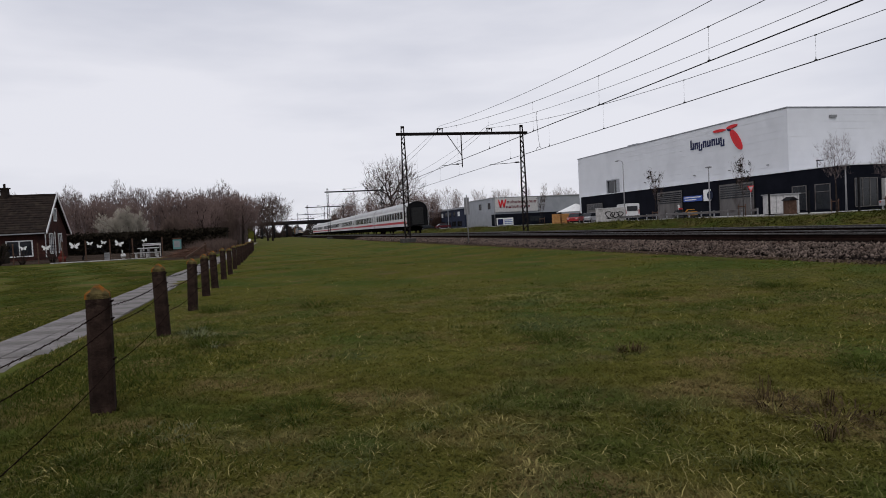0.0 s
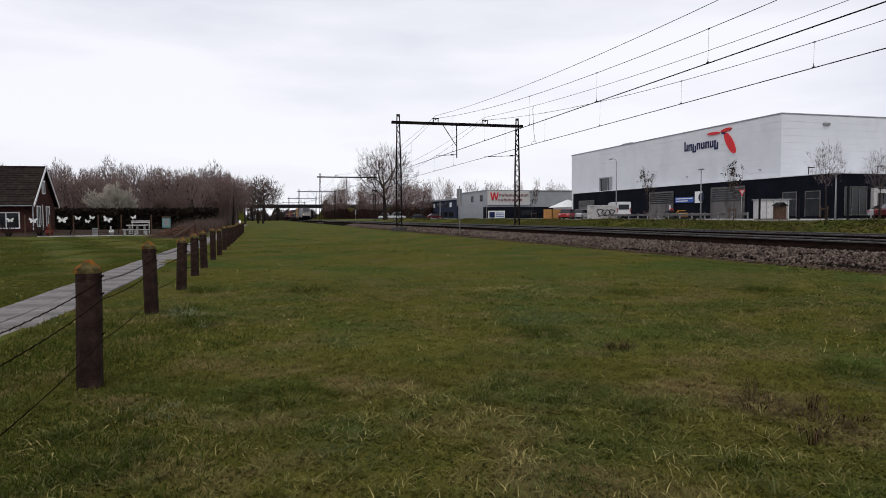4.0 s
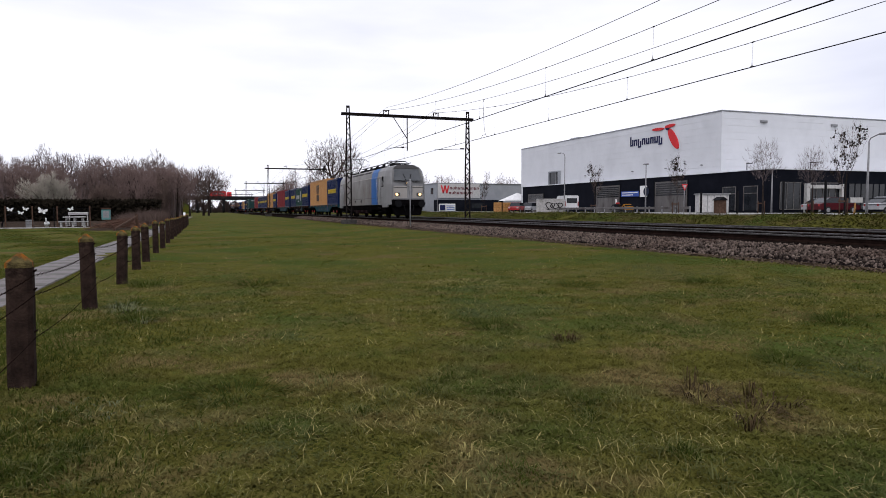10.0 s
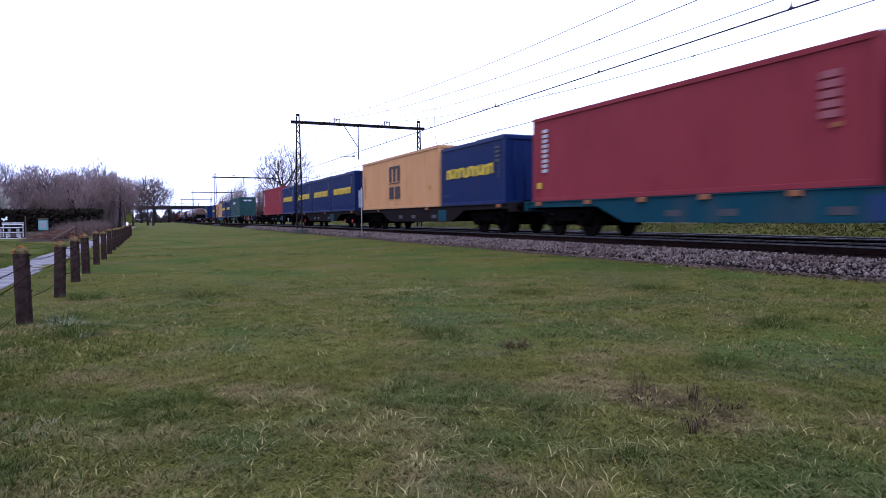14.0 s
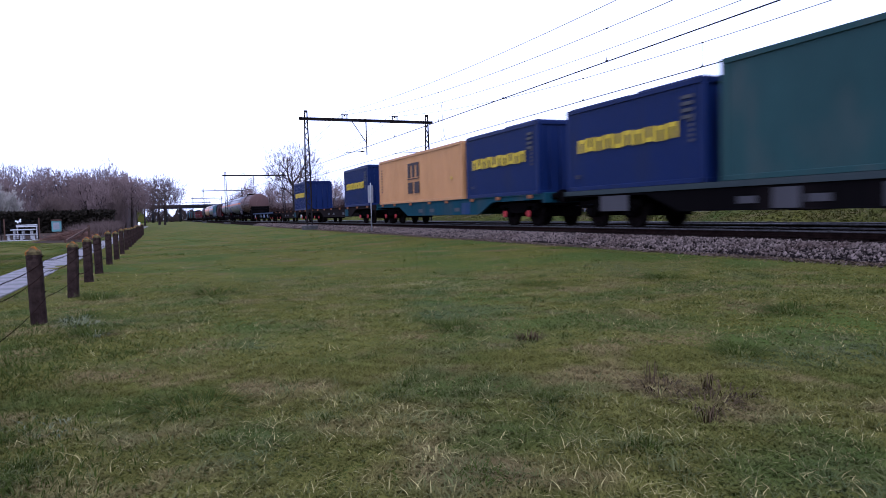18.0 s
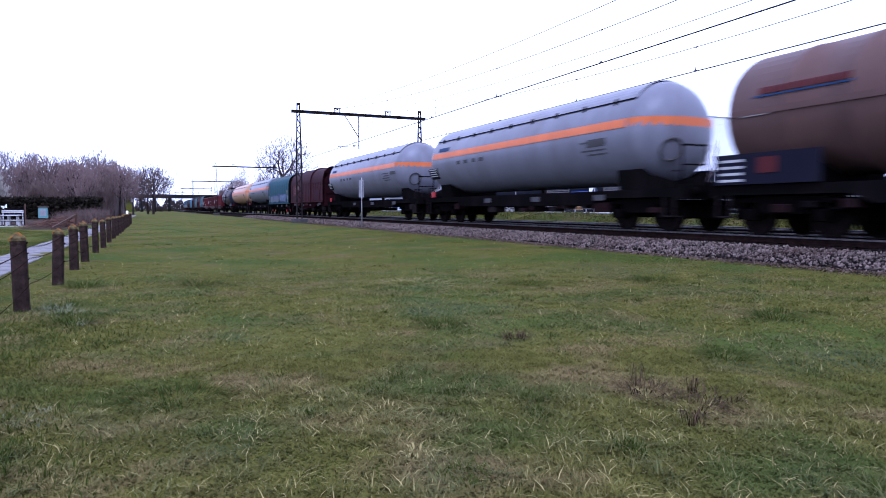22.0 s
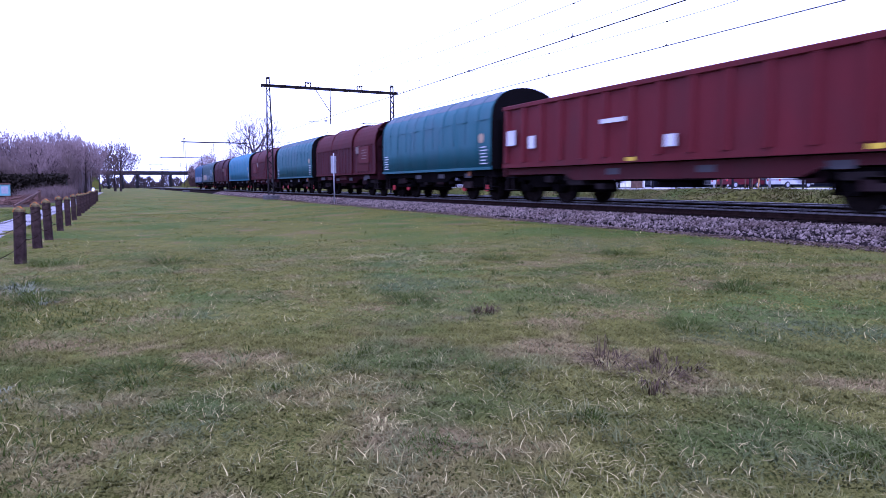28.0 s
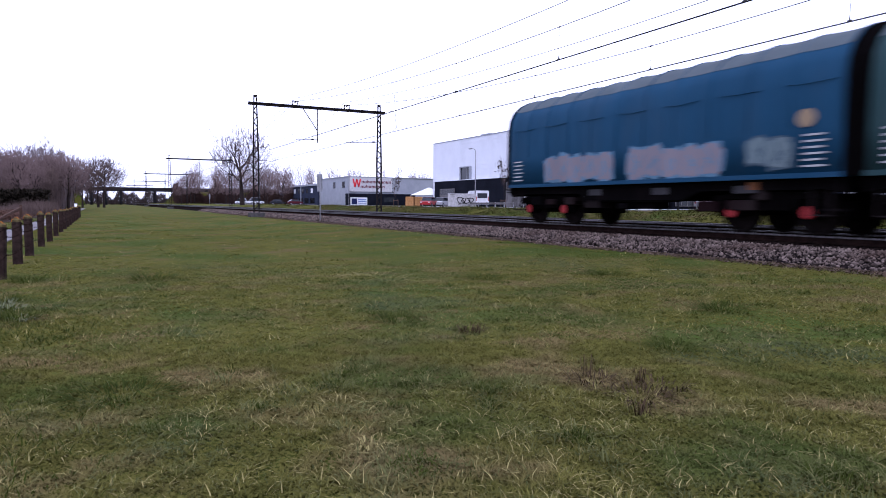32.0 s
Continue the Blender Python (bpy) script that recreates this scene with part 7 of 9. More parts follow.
def tree_meshes(name, segs, trunk_level=2, twig_mat="twig", width=0.011):
    b = Build()
    for p, q, r, s, l in segs:
        if l <= trunk_level:
            b.tube(p, q, max(r, 0.015), max(s, 0.012), n=6 if l < 2 else 4, caps=False)
    trunk = b.mesh("trunk")
    trunk.materials.append(M["bark"])
    rng = np.random.default_rng(len(segs))
    tw = [(p, q, r) for p, q, r, s, l in segs if l > trunk_level]
    P0, P1 = np.array([p for p, _, _ in tw]), np.array([q for _, q, _ in tw])
    R = np.maximum(np.array([r for *_, r in tw]), width)[:, None]
    D = P1 - P0
    S = np.cross(D, rng.normal(size=D.shape))
    S /= np.linalg.norm(S, axis=1, keepdims=True) + 1e-9
    T = np.cross(D, S)
    T /= np.linalg.norm(T, axis=1, keepdims=True) + 1e-9
    # three-sided twigs running out to a point
    V = np.stack([P0 + (S * c + T * d) * R * 1.2 for c, d in ((1, 0), (-0.5, 0.87), (-0.5, -0.87))] + [P1 + D * 0.12], 1).reshape(-1, 3)
    n = np.arange(len(tw))[:, None] * 4
    F = np.concatenate([n + np.array([f]) for f in ((0, 1, 3), (1, 2, 3), (2, 0, 3))])
    return trunk, soup("crown", V, F, twig_mat)


def tree_thing(m, meshes, label, group, category="tree"):
    t = thing("tree", m, label, category, group)
    child("trunk", meshes[0], t)
    child("crown", meshes[1], t)
    return t


WOOD = [tree_meshes("wood", crowned(s, 9.6, w, 2.4, 640, 0.2, spray=4), 2, "twig", 0.020) for s, w in ((11, 3.4), (12, 2.8), (13, 3.8), (16, 3.0))]
BACK = [tree_meshes("back", crowned(s, 10.6, w, 3.0, 480, 0.25, spray=4), 2, "twig_grey", 0.017) for s, w in ((14, 2.3), (15, 2.8))]
tree_rng = random.Random(21)
tree_label = "leafless brown tree with dense fine twigs in a wood"
first = None
spots = [(-64 + 1.75 * i + tree_rng.uniform(-1, 1), 104 + tree_rng.uniform(-6, 7), tree_rng.uniform(0.74, 0.90)) for i in range(35)]
back = len(spots)
spots += [(-60 + 2.6 * i + tree_rng.uniform(-1.2, 1.2), 124 + tree_rng.uniform(-6, 8), tree_rng.uniform(0.94, 1.08)) for i in range(22)]
spots += [(-9, 96, 0.78), (-6.5, 99, 0.8), (-5, 108, 0.85), (-4.2, 118, 0.9), (-7, 92, 0.62), (-3.6, 112, 0.62)]
for i, (x, y, k) in enumerate(spots):
    t = tree_thing(pose(x, y, 0, 0, 0, tree_rng.uniform(0, 360)), (WOOD[i % 4] if i < back or i >= back + 22 else BACK[i % 2]), tree_label, "trees of the wood")
    t.scale = (k * 1.1, k * 1.1, k)

LONE = tree_meshes("lone", crowned(31, 15.2, 7.3, 2.8, 1050, 0.13, fine=1.5, spray=3), 2, "twig_brown", 0.020)
ROADSIDE = tree_meshes("roadside", crowned(38, 14.2, 5.8, 2.8, 620, 0.16, spray=4), 2, "twig", 0.022)
tree_thing(pose(23.9, 129.1, STREET - 0.2), LONE, "large leafless spreading tree beside the railway", "trees by the line")
ROUND = tree_meshes("round", crowned(36, 12.2, 6.2, 2.4, 900, 0.16, spray=3), 2, "twig_brown", 0.024)
tree_thing(pose(0.6, 172, 0), ROUND, "round-crowned leafless tree beyond the meadow", "trees by the line")
tree_thing(pose(-0.6, 175, 0, 0, 0, 200), ROUND, "round-crowned leafless tree beyond the meadow", "trees by the line")
t = tree_thing(pose(-3.6, 164, 0, 0, 0, 70), ROUND, "round-crowned leafless tree beyond the meadow", "trees by the line")
t.scale = (0.8, 0.8, 0.8)
for x, y, k, r in ((30, 205, 0.72, 40), (36, 222, 0.8, 120), (28, 236, 0.86, 200), (22.5, 222, 0.66, 10), (33, 190, 0.62, 300), (31, 142, 0.62, 80), (41, 168, 0.7, 150), (26, 228, 0.8, 70), (44, 232, 0.9, 15), (50, 226, 0.8, 260), (57, 236, 0.9, 110)):
    t = tree_thing(pose(x, y, STREET - 0.2, 0, 0, r), ROADSIDE, "leafless roadside tree with fine twigs", "trees by the line")
    t.scale = (k, k, k)
TALL = [tree_meshes("tall", crowned(sd, 16.8, 3.0, 3.6, 110, 0.22, fine=1.3, spray=3), 1, "twig_pale", 0.030) for sd in (41, 43, 44)]
for i in range(84):
    x = 34 + 2.6 * i + tree_rng.uniform(-1.4, 1.4)
    t = tree_thing(pose(x, 285 + tree_rng.uniform(-12, 14), STREET - 0.2, 0, 0, tree_rng.uniform(0, 360)), TALL[i % 3], "tall pale leafless poplar in a far row", "poplars in a row")
    k = tree_rng.uniform(0.92, 1.15)
    t.scale = (k, k, k)
BIRCH = tree_meshes("birch", grow(51, 7.5, 0.4, 4), 2, "blossom", 0.030)
for x, y, k in ((-19.0, 95, 0.85), (-17.6, 96, 0.75), (-20.4, 97, 0.7)):
    t = tree_thing(pose(x, y, 0), BIRCH, "pale blossoming shrub tree before the wood", "blossoming trees")
    t.scale = (k * 1.2, k * 1.2, k)


def thicket(name, boxes, count, mat, label, tall, seed, width=0.02, category="shrubs"):
    """Upright bundles of twigs inside plan boxes (x0, x1, y0, y1)."""
    rng = np.random.default_rng(seed)
    V, F, at = [], [], 0
    for x0, x1, y0, y1, k in boxes:
        n = int(count * k)
        X, Y = rng.uniform(x0, x1, n), rng.uniform(y0, y1, n)
        hz = tall * k * (0.55 + 0.45 * np.sin(X * 0.7 + 1.3) * np.sin(X * 0.23) + 0.25 * rng.random(n))
        base = np.stack([X, Y, np.array([ground_z(a, b) for a, b in zip(X[:1], Y[:1])] * n) + rng.uniform(0, 0.75, n) * hz], 1)
        tip = base + np.stack([rng.normal(0, 0.45, n), rng.normal(0, 0.45, n), rng.uniform(0.3, 1.0, n) * 1.1 + 0.1 * hz], 1)
        side = np.cross(tip - base, rng.normal(size=(n, 3)))
        side *= width / (np.linalg.norm(side, axis=1, keepdims=True) + 1e-9)
        up = np.cross(side, tip - base)
        up *= width / (np.linalg.norm(up, axis=1, keepdims=True) + 1e-9)
        V.append(np.stack([base + side, base - side * 0.5 + up, base - side * 0.5 - up, tip], 1).reshape(-1, 3))
        i = at + np.arange(n)[:, None] * 4
        F.append(np.concatenate([i + np.array([[0, 1, 3]]), i + np.array([[1, 2, 3]]), i + np.array([[2, 0, 3]])]))
        at += n * 4
    tagged(new(name, soup(name, np.concatenate(V), np.concatenate(F), mat)), label, category, kind="stuff")


def pole_wood():
    """Thin upright stems standing close together through the wood."""
    rng = np.random.default_rng(77)
    n = 1500
    x, y = rng.uniform(-66, -3.5, n), rng.uniform(98, 128, n)
    h = rng.uniform(5.5, 9.2, n) * (0.9 + 0.1 * np.sin(x * 0.5))
    V, F = [], []
    ring = np.array([(1, 0), (-0.5, 0.87), (-0.5, -0.87)])
    for k, (z, r) in enumerate(((0.0, 0.055), (0.45, 0.042), (0.8, 0.026), (1.0, 0.008))):
        bend = 0.25 * k * np.stack([np.sin(x * 7.1 + k), np.cos(x * 5.3 + k)], 1)
        for a, b in ring:
            V.append(np.stack([x + bend[:, 0] + a * r, y + bend[:, 1] + b * r, h * z], 1))
    V = np.stack(V, 1).reshape(-1, 3)
    at = np.arange(n)[:, None] * 12
    for k in range(3):
        for j in range(3):
            a, b = 3 * k + j, 3 * k + (j + 1) % 3
            F += [at + np.array([[a, b, b + 3]]), at + np.array([[a, b + 3, a + 3]])]
    tagged(new("pole_wood", soup("pole_wood", V, np.concatenate(F), "twig_grey")), "thin grey upright stems of young trees in the wood", "young trees", kind="stuff")


pole_wood()
thicket("undergrowth", [(-66, -4, 97, 110, 1.0), (-40, -5, 112, 122, 1.0)], 16000, "twig", "dense brown leafless undergrowth along the wood", 5.2, 5, 0.02)
thicket("bramble_bank", [(-13.5, -5.0, 91.5, 98, 1.25), (-7.5, -4.2, 62, 86, 0.16)], 14000, "twig_brown", "brown bramble bank beside the path", 4.6, 6, 0.02)
thicket("far_thicket", [(22, 64, 236, 246, 1.1), (64, 130, 262, 270, 0.7)], 26000, "beech", "brown hedge of bare shrubs behind the street", 6.8, 7, 0.05)


thicket("far_wood", [(-70, 90, 374, 392, 1.0)], 14000, "twig_dark", "dark bare wood beyond the road bridge", 9.5, 8, 0.16, "woods")


def hedge(name, x0, x1, y0, y1, h, mat, label, seed, n=9000):
    """A clipped hedge: a lumpy core under a coat of small leaves."""
    rng = np.random.default_rng(seed)
    core = Build()
    k = 24
    for i in range(k):
        a, b = x0 + (x1 - x0) * i / k, x0 + (x1 - x0) * (i + 1) / k
        core.box(a, b, y0 + 0.2 * rng.random(), y1, 0, h * rng.uniform(0.82, 0.98), 0.12)
    t = thing(name, pose(0, 0, 0), label, "hedge")
    part("core", core, mat, t)
    P = np.zeros((n, 3))
    face = rng.random(n) < 0.6
    P[:, 0] = rng.uniform(x0, x1, n)
    P[:, 1] = np.where(face, y0 + rng.normal(0, 0.12, n), rng.uniform(y0, y1, n))
    P[:, 2] = np.where(face, rng.uniform(0, h, n), h + rng.normal(0, 0.12, n))
    A, B, C = (P + rng.normal(0, 0.16, (n, 3)) for _ in range(3))
    D = P + rng.normal(0, 0.10, (n, 3))
    V = np.stack([A, B, C, D], 1).reshape(-1, 3)
    i = np.arange(n)[:, None] * 4
    part("leaves", soup("leaves", V, np.concatenate([i + np.array([[0, 1, 2]]), i + np.array([[0, 2, 3]]), i + np.array([[1, 3, 2]])]), mat), mat, t)


hedge("garden_hedge", -44, -5.4, 88, 91, 2.3, "hedge", "dark evergreen hedge behind the garden", 1, 12000)
hedge("front_hedge", -40, -21, 60.5, 62, 1.25, "hedge", "dark scraggy shrubs before the brick house", 2, 4000)


# ---- meadow grass ----
def sward(name, seed, tiers, mat, label, curl=1.05, clumped=0.0, region=None, low=False, lawn=False):
    """Bent blades scattered over the meadow; tiers of (count, near, far, height, width)."""
    rng = np.random.default_rng(seed)
    Vs, Fs, at = [], [], 0
    for count, r0, r1, high, wide in tiers:
        a = np.radians(rng.uniform(*region, count) + rng.normal(0, 5, count)) if region else np.radians(rng.uniform(-27, 66, count) + rng.normal(0, 4, count))
        r = np.sqrt(rng.uniform(r0 * r0, r1 * r1, count)) * (1 + np.where(r0 > 5, 0.13, 0.05) * rng.normal(size=count))
        x, y = r * np.sin(a), r * np.cos(a)
        keep = (x < 10.74 + 0.10 * np.sin(y * 1.3) + 0.09 * np.sin(y * 4.1 + 1)) & ((x < -3.60) | (x > -2.57)) & ((x > -3.6) | (y < 57)) & (x > -45)
        if lawn:
            keep &= x < -3.62
        patch = np.sin(x * 1.9 + 1.7 * np.sin(y * 0.8)) * np.sin(y * 1.5 + 1.3 * np.sin(x * 1.1)) + 0.6 * np.sin(x * 5.1 + y * 2.3) * np.sin(y * 4.7 - x * 1.9)
        tuffet = np.sin(x * 13.0 + 2.1 * np.sin(y * 5.0)) * np.sin(y * 11.0 + 2.3 * np.sin(x * 4.3)) + 0.6 * np.sin(x * 31 + y * 7 + 2 * np.sin(y * 9)) * np.sin(y * 28 - x * 9) + 0.4 * np.sin(x * 57 + 3 * np.sin(y * 13)) * np.sin(y * 51 + x * 17)
        keep &= rng.random(count) < 0.88 + 0.06 * patch + 0.10 * tuffet if r0 > 5 else rng.random(count) < ((0.72 + 0.06 * patch + 0.50 * tuffet) * np.clip((r1 + 0.5 - r) / 1.4, 0, 1) if not low else np.clip((r1 - r) / 3.2, 0, 0.9))
        if clumped:
            f = 1.0 if r0 < 12 else 0.55
            keep &= np.sin(f * x * 4.1 + 1.9 * np.sin(f * y * 2.3)) * np.sin(f * y * 3.7 + 2.2 * np.sin(f * x * 1.9)) + 0.6 * np.sin(f * x * 9.7 + f * y * 3.1) * np.sin(f * y * 8.9 - f * x * 2.7) > clumped + 0.1 * (r0 > 12)
        x, y, patch, tuffet = x[keep], y[keep], patch[keep], tuffet[keep]
        n = len(x)
        k = np.clip((x - 1.5) / 3.0, 0, 1)
        soften = 1 - k * k * (3 - 2 * k)
        z = 0.18 * np.clip((x - 4.5) / 6.1, 0, 1) ** 2 * (3 - 2 * np.clip((x - 4.5) / 6.1, 0, 1)) + (0.014 if low else -0.002)
        z = z + 0.02 * np.sin(x * 0.9) * np.sin(y * 0.5 + 1) + soften * (0.012 * np.sin(x * 1.7 + y * 0.6) + 0.018 * np.sin(y * 0.9 - x * 0.4))
        h = high * rng.uniform(0.45, 1.25, n) * (0.95 + 0.18 * patch + (0.32 * tuffet if r0 < 12 else 0.0))
        w = wide * rng.uniform(0.6, 1.3, n)
        t = rng.uniform(0, 2 * math.pi, n)
        dx, dy = np.cos(t), np.sin(t)
        lean = h * rng.uniform(0.2, 1.5, n) * curl
        P = np.stack([x, y, z], 1)
        S = np.stack([-dy, dx, np.zeros(n)], 1) * w[:, None] / 2
        M1 = P + np.stack([dx * lean * 0.35, dy * lean * 0.35, h * 0.65], 1)
        T = P + np.stack([dx * lean, dy * lean, h * np.where(rng.random(n) < 0.3, 0.75, 1.0)], 1)
        if r0 > 5 or low:
            Vs.append(np.stack([P - S, P + S, T], 1).reshape(-1, 3))
            Fs.append(at + np.arange(3 * n).reshape(-1, 3))
            at += n * 3
            continue
        V = np.stack([P - S, P + S, M1 + S * 0.75, M1 - S * 0.75, T], 1).reshape(-1, 3)
        i = at + np.arange(n)[:, None] * 5
        Fs.append(np.concatenate([i + np.array([[0, 1, 2]]), i + np.array([[0, 2, 3]]), i + np.array([[3, 2, 4]])]))
        Vs.append(V)
        at += n * 5
    tagged(new(name, soup(name, np.concatenate(Vs), np.concatenate(Fs), mat)), label, "grass", kind="stuff")


sward("meadow_grass", 1, [(290000, 2.0, 5.9, 0.031, 0.0068)], "blade", "short olive-green meadow grass", 1.15)
# Low flakes added to stand for the shaded gaps between clumps.
sward("gap_shade", 12, [(210000, 2.0, 6.4, 0.012, 0.021)], "gap_shade", "low flakes tinted as shade between the grass clumps", 2.2, low=True)
sward("middle_grass", 11, [(330000, 5.01, 13.0, 0.016, 0.0235)], "blade_mid", "short soft meadow grass with brown and green patches", 1.9)
sward("dark_tussocks", 13, [(110000, 2.4, 4.99, 0.048, 0.007), (100000, 5.01, 13.0, 0.050, 0.012), (60000, 13, 42, 0.050, 0.035)], "blade_dark", "small dark green tussocks scattered over the meadow", 1.2, 0.96)
sward("pale_tussocks", 14, [(22000, 2.0, 4.99, 0.038, 0.0062), (26000, 5.01, 13.0, 0.034, 0.009)], "blade_long", "short pale blades standing above the turf", 1.5)
sward("lush_grass", 8, [(18000, 2.0, 5.0, 0.050, 0.008), (18000, 5.01, 9.0, 0.055, 0.010)], "blade_dark", "darker lush grass along the row of posts", 1.3, region=(-34, -9))
sward("lawn", 15, [(70000, 5.01, 13.0, 0.016, 0.022), (110000, 13, 34, 0.012, 0.050), (40000, 34, 60, 0.02, 0.11)], "blade_dark", "dark green lawn beyond the footpath", 4.0, region=(-40, -5), lawn=True)
sward("surrounding_grass", 4, [(14000, 0.0, 2.0, 0.040, 0.010)], "blade", "short olive-green meadow grass", 1.25, region=(-180, 180))
sward("side_grass", 6, [(30000, 2.0, 9.0, 0.042, 0.016)], "blade_mid", "short olive-green meadow grass", 1.25, region=(66, 333))
sward("distant_grass", 3, [(260000, 13, 34, 0.012, 0.050), (80000, 34, 75, 0.02, 0.12)], "blade_far", "short green meadow grass farther off", 5.0)
sward("dry_grass", 2, [(12000, 2.0, 5.0, 0.042, 0.0056), (11000, 5.01, 13.0, 0.04, 0.0085), (2500, 13, 34, 0.045, 0.018)], "straw", "dry straw-coloured blades among the grass", 1.9)


sward("long_grass", 5, [(40000, 2.0, 5.0, 0.056, 0.0070), (26000, 5.01, 13.0, 0.050, 0.009)], "blade_long", "longer arching green blades in loose clumps", 1.8, 0.5)


def verge_grass():
    rng = np.random.default_rng(9)
    n = 90000
    x, y = rng.uniform(20.7, 33.6, n), 4 + 116 * rng.random(n) ** 1.6
    near = slice(0, 3000)
    x[near], y[near] = rng.uniform(10.5, 11.05, 3000), rng.uniform(4, 60, 3000)
    lump = np.sin(y * 0.9 + 1.5 * np.sin(x * 0.8)) * np.sin(x * 1.7 + y * 0.37) + 0.6 * np.sin(y * 2.7 + x) * np.sin(x * 3.1 - y * 0.8)
    keep = (x < 12) | (rng.random(n) < 0.55 + 0.5 * lump)
    x, y, lump = x[keep], y[keep], lump[keep]
    n = len(x)
    z = np.array([ground_z(a, b) for a, b in zip(x, y)]) - 0.02
    h = np.where(x < 12, 0.05, 0.13) * rng.uniform(0.4, 1.3, n) * (1 + 0.7 * np.clip(lump, -0.6, 1))
    t = rng.uniform(0, 6.28, n)
    w = np.where(x < 12, 0.010, 0.014 + 0.0002 * y)
    P = np.stack([x, y, z], 1)
    S = np.stack([-np.sin(t), np.cos(t), 0 * t], 1) * w[:, None]
    T = P + np.stack([np.cos(t) * h * 1.4, np.sin(t) * h * 1.4, h], 1)
    V = np.stack([P - S, P + S, T], 1).reshape(-1, 3)
    F = np.arange(3 * n).reshape(-1, 3)
    n = 70000
    x, y = rng.uniform(20.7, 27.5, n), 4 + 76 * rng.random(n) ** 1.3
    z = np.array([ground_z(a, b) for a, b in zip(x, y)]) + 0.012
    t, h = rng.uniform(0, 6.28, n), rng.uniform(0.03, 0.07, n)
    P = np.stack([x, y, z], 1)
    S = np.stack([-np.sin(t), np.cos(t), 0 * t], 1) * rng.uniform(0.02, 0.05, n)[:, None]
    T = P + np.stack([np.cos(t) * h * 2.2, np.sin(t) * h * 2.2, h * 0.6], 1)
    V = np.concatenate([V, np.stack([P - S, P + S, T], 1).reshape(-1, 3)])
    F = np.arange(len(V)).reshape(-1, 3)
    tagged(new("verge_grass", soup("verge_grass", V, F, "verge_blade")), "longer rough grass along the railway verge", "grass", kind="stuff")


verge_grass()


def edge_litter():
    """Low brown dead growth where the meadow meets the ballast."""
    rng = np.random.default_rng(19)
    n = 26000
    x, y = 11.05 - np.abs(rng.normal(0, 0.24, n)), 3 + 72 * rng.random(n) ** 1.5
    z = 0.18 * np.clip((x - 4.5) / 6.1, 0, 1) ** 2 * (3 - 2 * np.clip((x - 4.5) / 6.1, 0, 1)) + 0.02 * np.sin(x * 0.9) * np.sin(y * 0.5 + 1) + 0.008
    h, t = rng.uniform(0.01, 0.04, n), rng.uniform(0, 6.28, n)
    P = np.stack([x, y, z], 1)
    S = np.stack([-np.sin(t), np.cos(t), 0 * t], 1) * (0.010 + 0.0007 * y)[:, None]
    T = P + np.stack([np.cos(t) * h * 2.5, np.sin(t) * h * 2.5, h], 1)
    tagged(new("edge_litter", soup("edge_litter", np.stack([P - S, P + S, T], 1).reshape(-1, 3), np.arange(3 * n).reshape(-1, 3), "litter")), "low brown dead growth along the ballast", "dead grass", kind="stuff")


edge_litter()


def tuft(x, y, n, spread, high, mat, label, seed, droop=0.6, wide=0.0016, name="grass_tuft"):
    rng = np.random.default_rng(seed)
    t = rng.uniform(0, 6.28, n)
    r = spread * np.sqrt(rng.random(n)) * 0.45
    P = np.stack([r * np.cos(t), r * np.sin(t), np.zeros(n) - 0.02], 1)
    h = high * rng.uniform(0.5, 1.15, n)
    out = spread * rng.uniform(0.3, 1.0, n) * droop
    tt = t + rng.normal(0, 0.5, n)
    S = np.stack([-np.sin(tt), np.cos(tt), 0 * t], 1) * wide
    M1 = P + np.stack([np.cos(tt) * out * 0.45, np.sin(tt) * out * 0.45, h * 0.85], 1)
    T = P + np.stack([np.cos(tt) * out, np.sin(tt) * out, h * (1 - 0.95 * droop * rng.random(n))], 1)
    V = np.stack([P - S, P + S, M1 + S, M1 - S, T], 1).reshape(-1, 3)
    i = np.arange(n)[:, None] * 5
    me = soup(name, V, np.concatenate([i + np.array([[0, 1, 2]]), i + np.array([[0, 2, 3]]), i + np.array([[3, 2, 4]])]), mat)
    ob = tagged(new(name, me), label, "grass tuft", "tufts in the meadow")
    ob.location = (x, y, ground_z(x, y))


for i, (x, y, n, s, h) in enumerate(((2.99, 3.45, 60, 0.42, 0.12), (3.02, 3.05, 60, 0.46, 0.11), (3.30, 3.15, 45, 0.40, 0.11), (3.2, 5.5, 60, 0.32, 0.13), (2.75, 2.78, 16, 0.14, 0.17), (3.05, 3.6, 8, 0.12, 0.24), (3.25, 3.3, 8, 0.12, 0.20))):
    tuft(x, y, n * 3 // 2, s * 0.75, h * 0.8, "dead_stalk", "dark brown clump of dead stalks", 60 + i, 0.8, 0.0030)
for i, (x, y, n, s, h) in enumerate(((1.18, 3.0, 150, 0.13, 0.07), (1.26, 3.75, 110, 0.25, 0.055), (0.62, 3.42, 40, 0.10, 0.045), (-1.15, 3.95, 60, 0.25, 0.07), (4.1, 10.3, 160, 0.9, 0.07), (-0.2, 3.6, 40, 0.12, 0.05), (0.35, 2.95, 30, 0.10, 0.04), (-0.9, 4.4, 60, 0.3, 0.07), (1.05, 4.0, 60, 0.4, 0.06))):
    tuft(x, y, n * 3 // 5, s, h, "straw", "bleached clump of dry straw", 80 + i, 1.0, 0.0028)
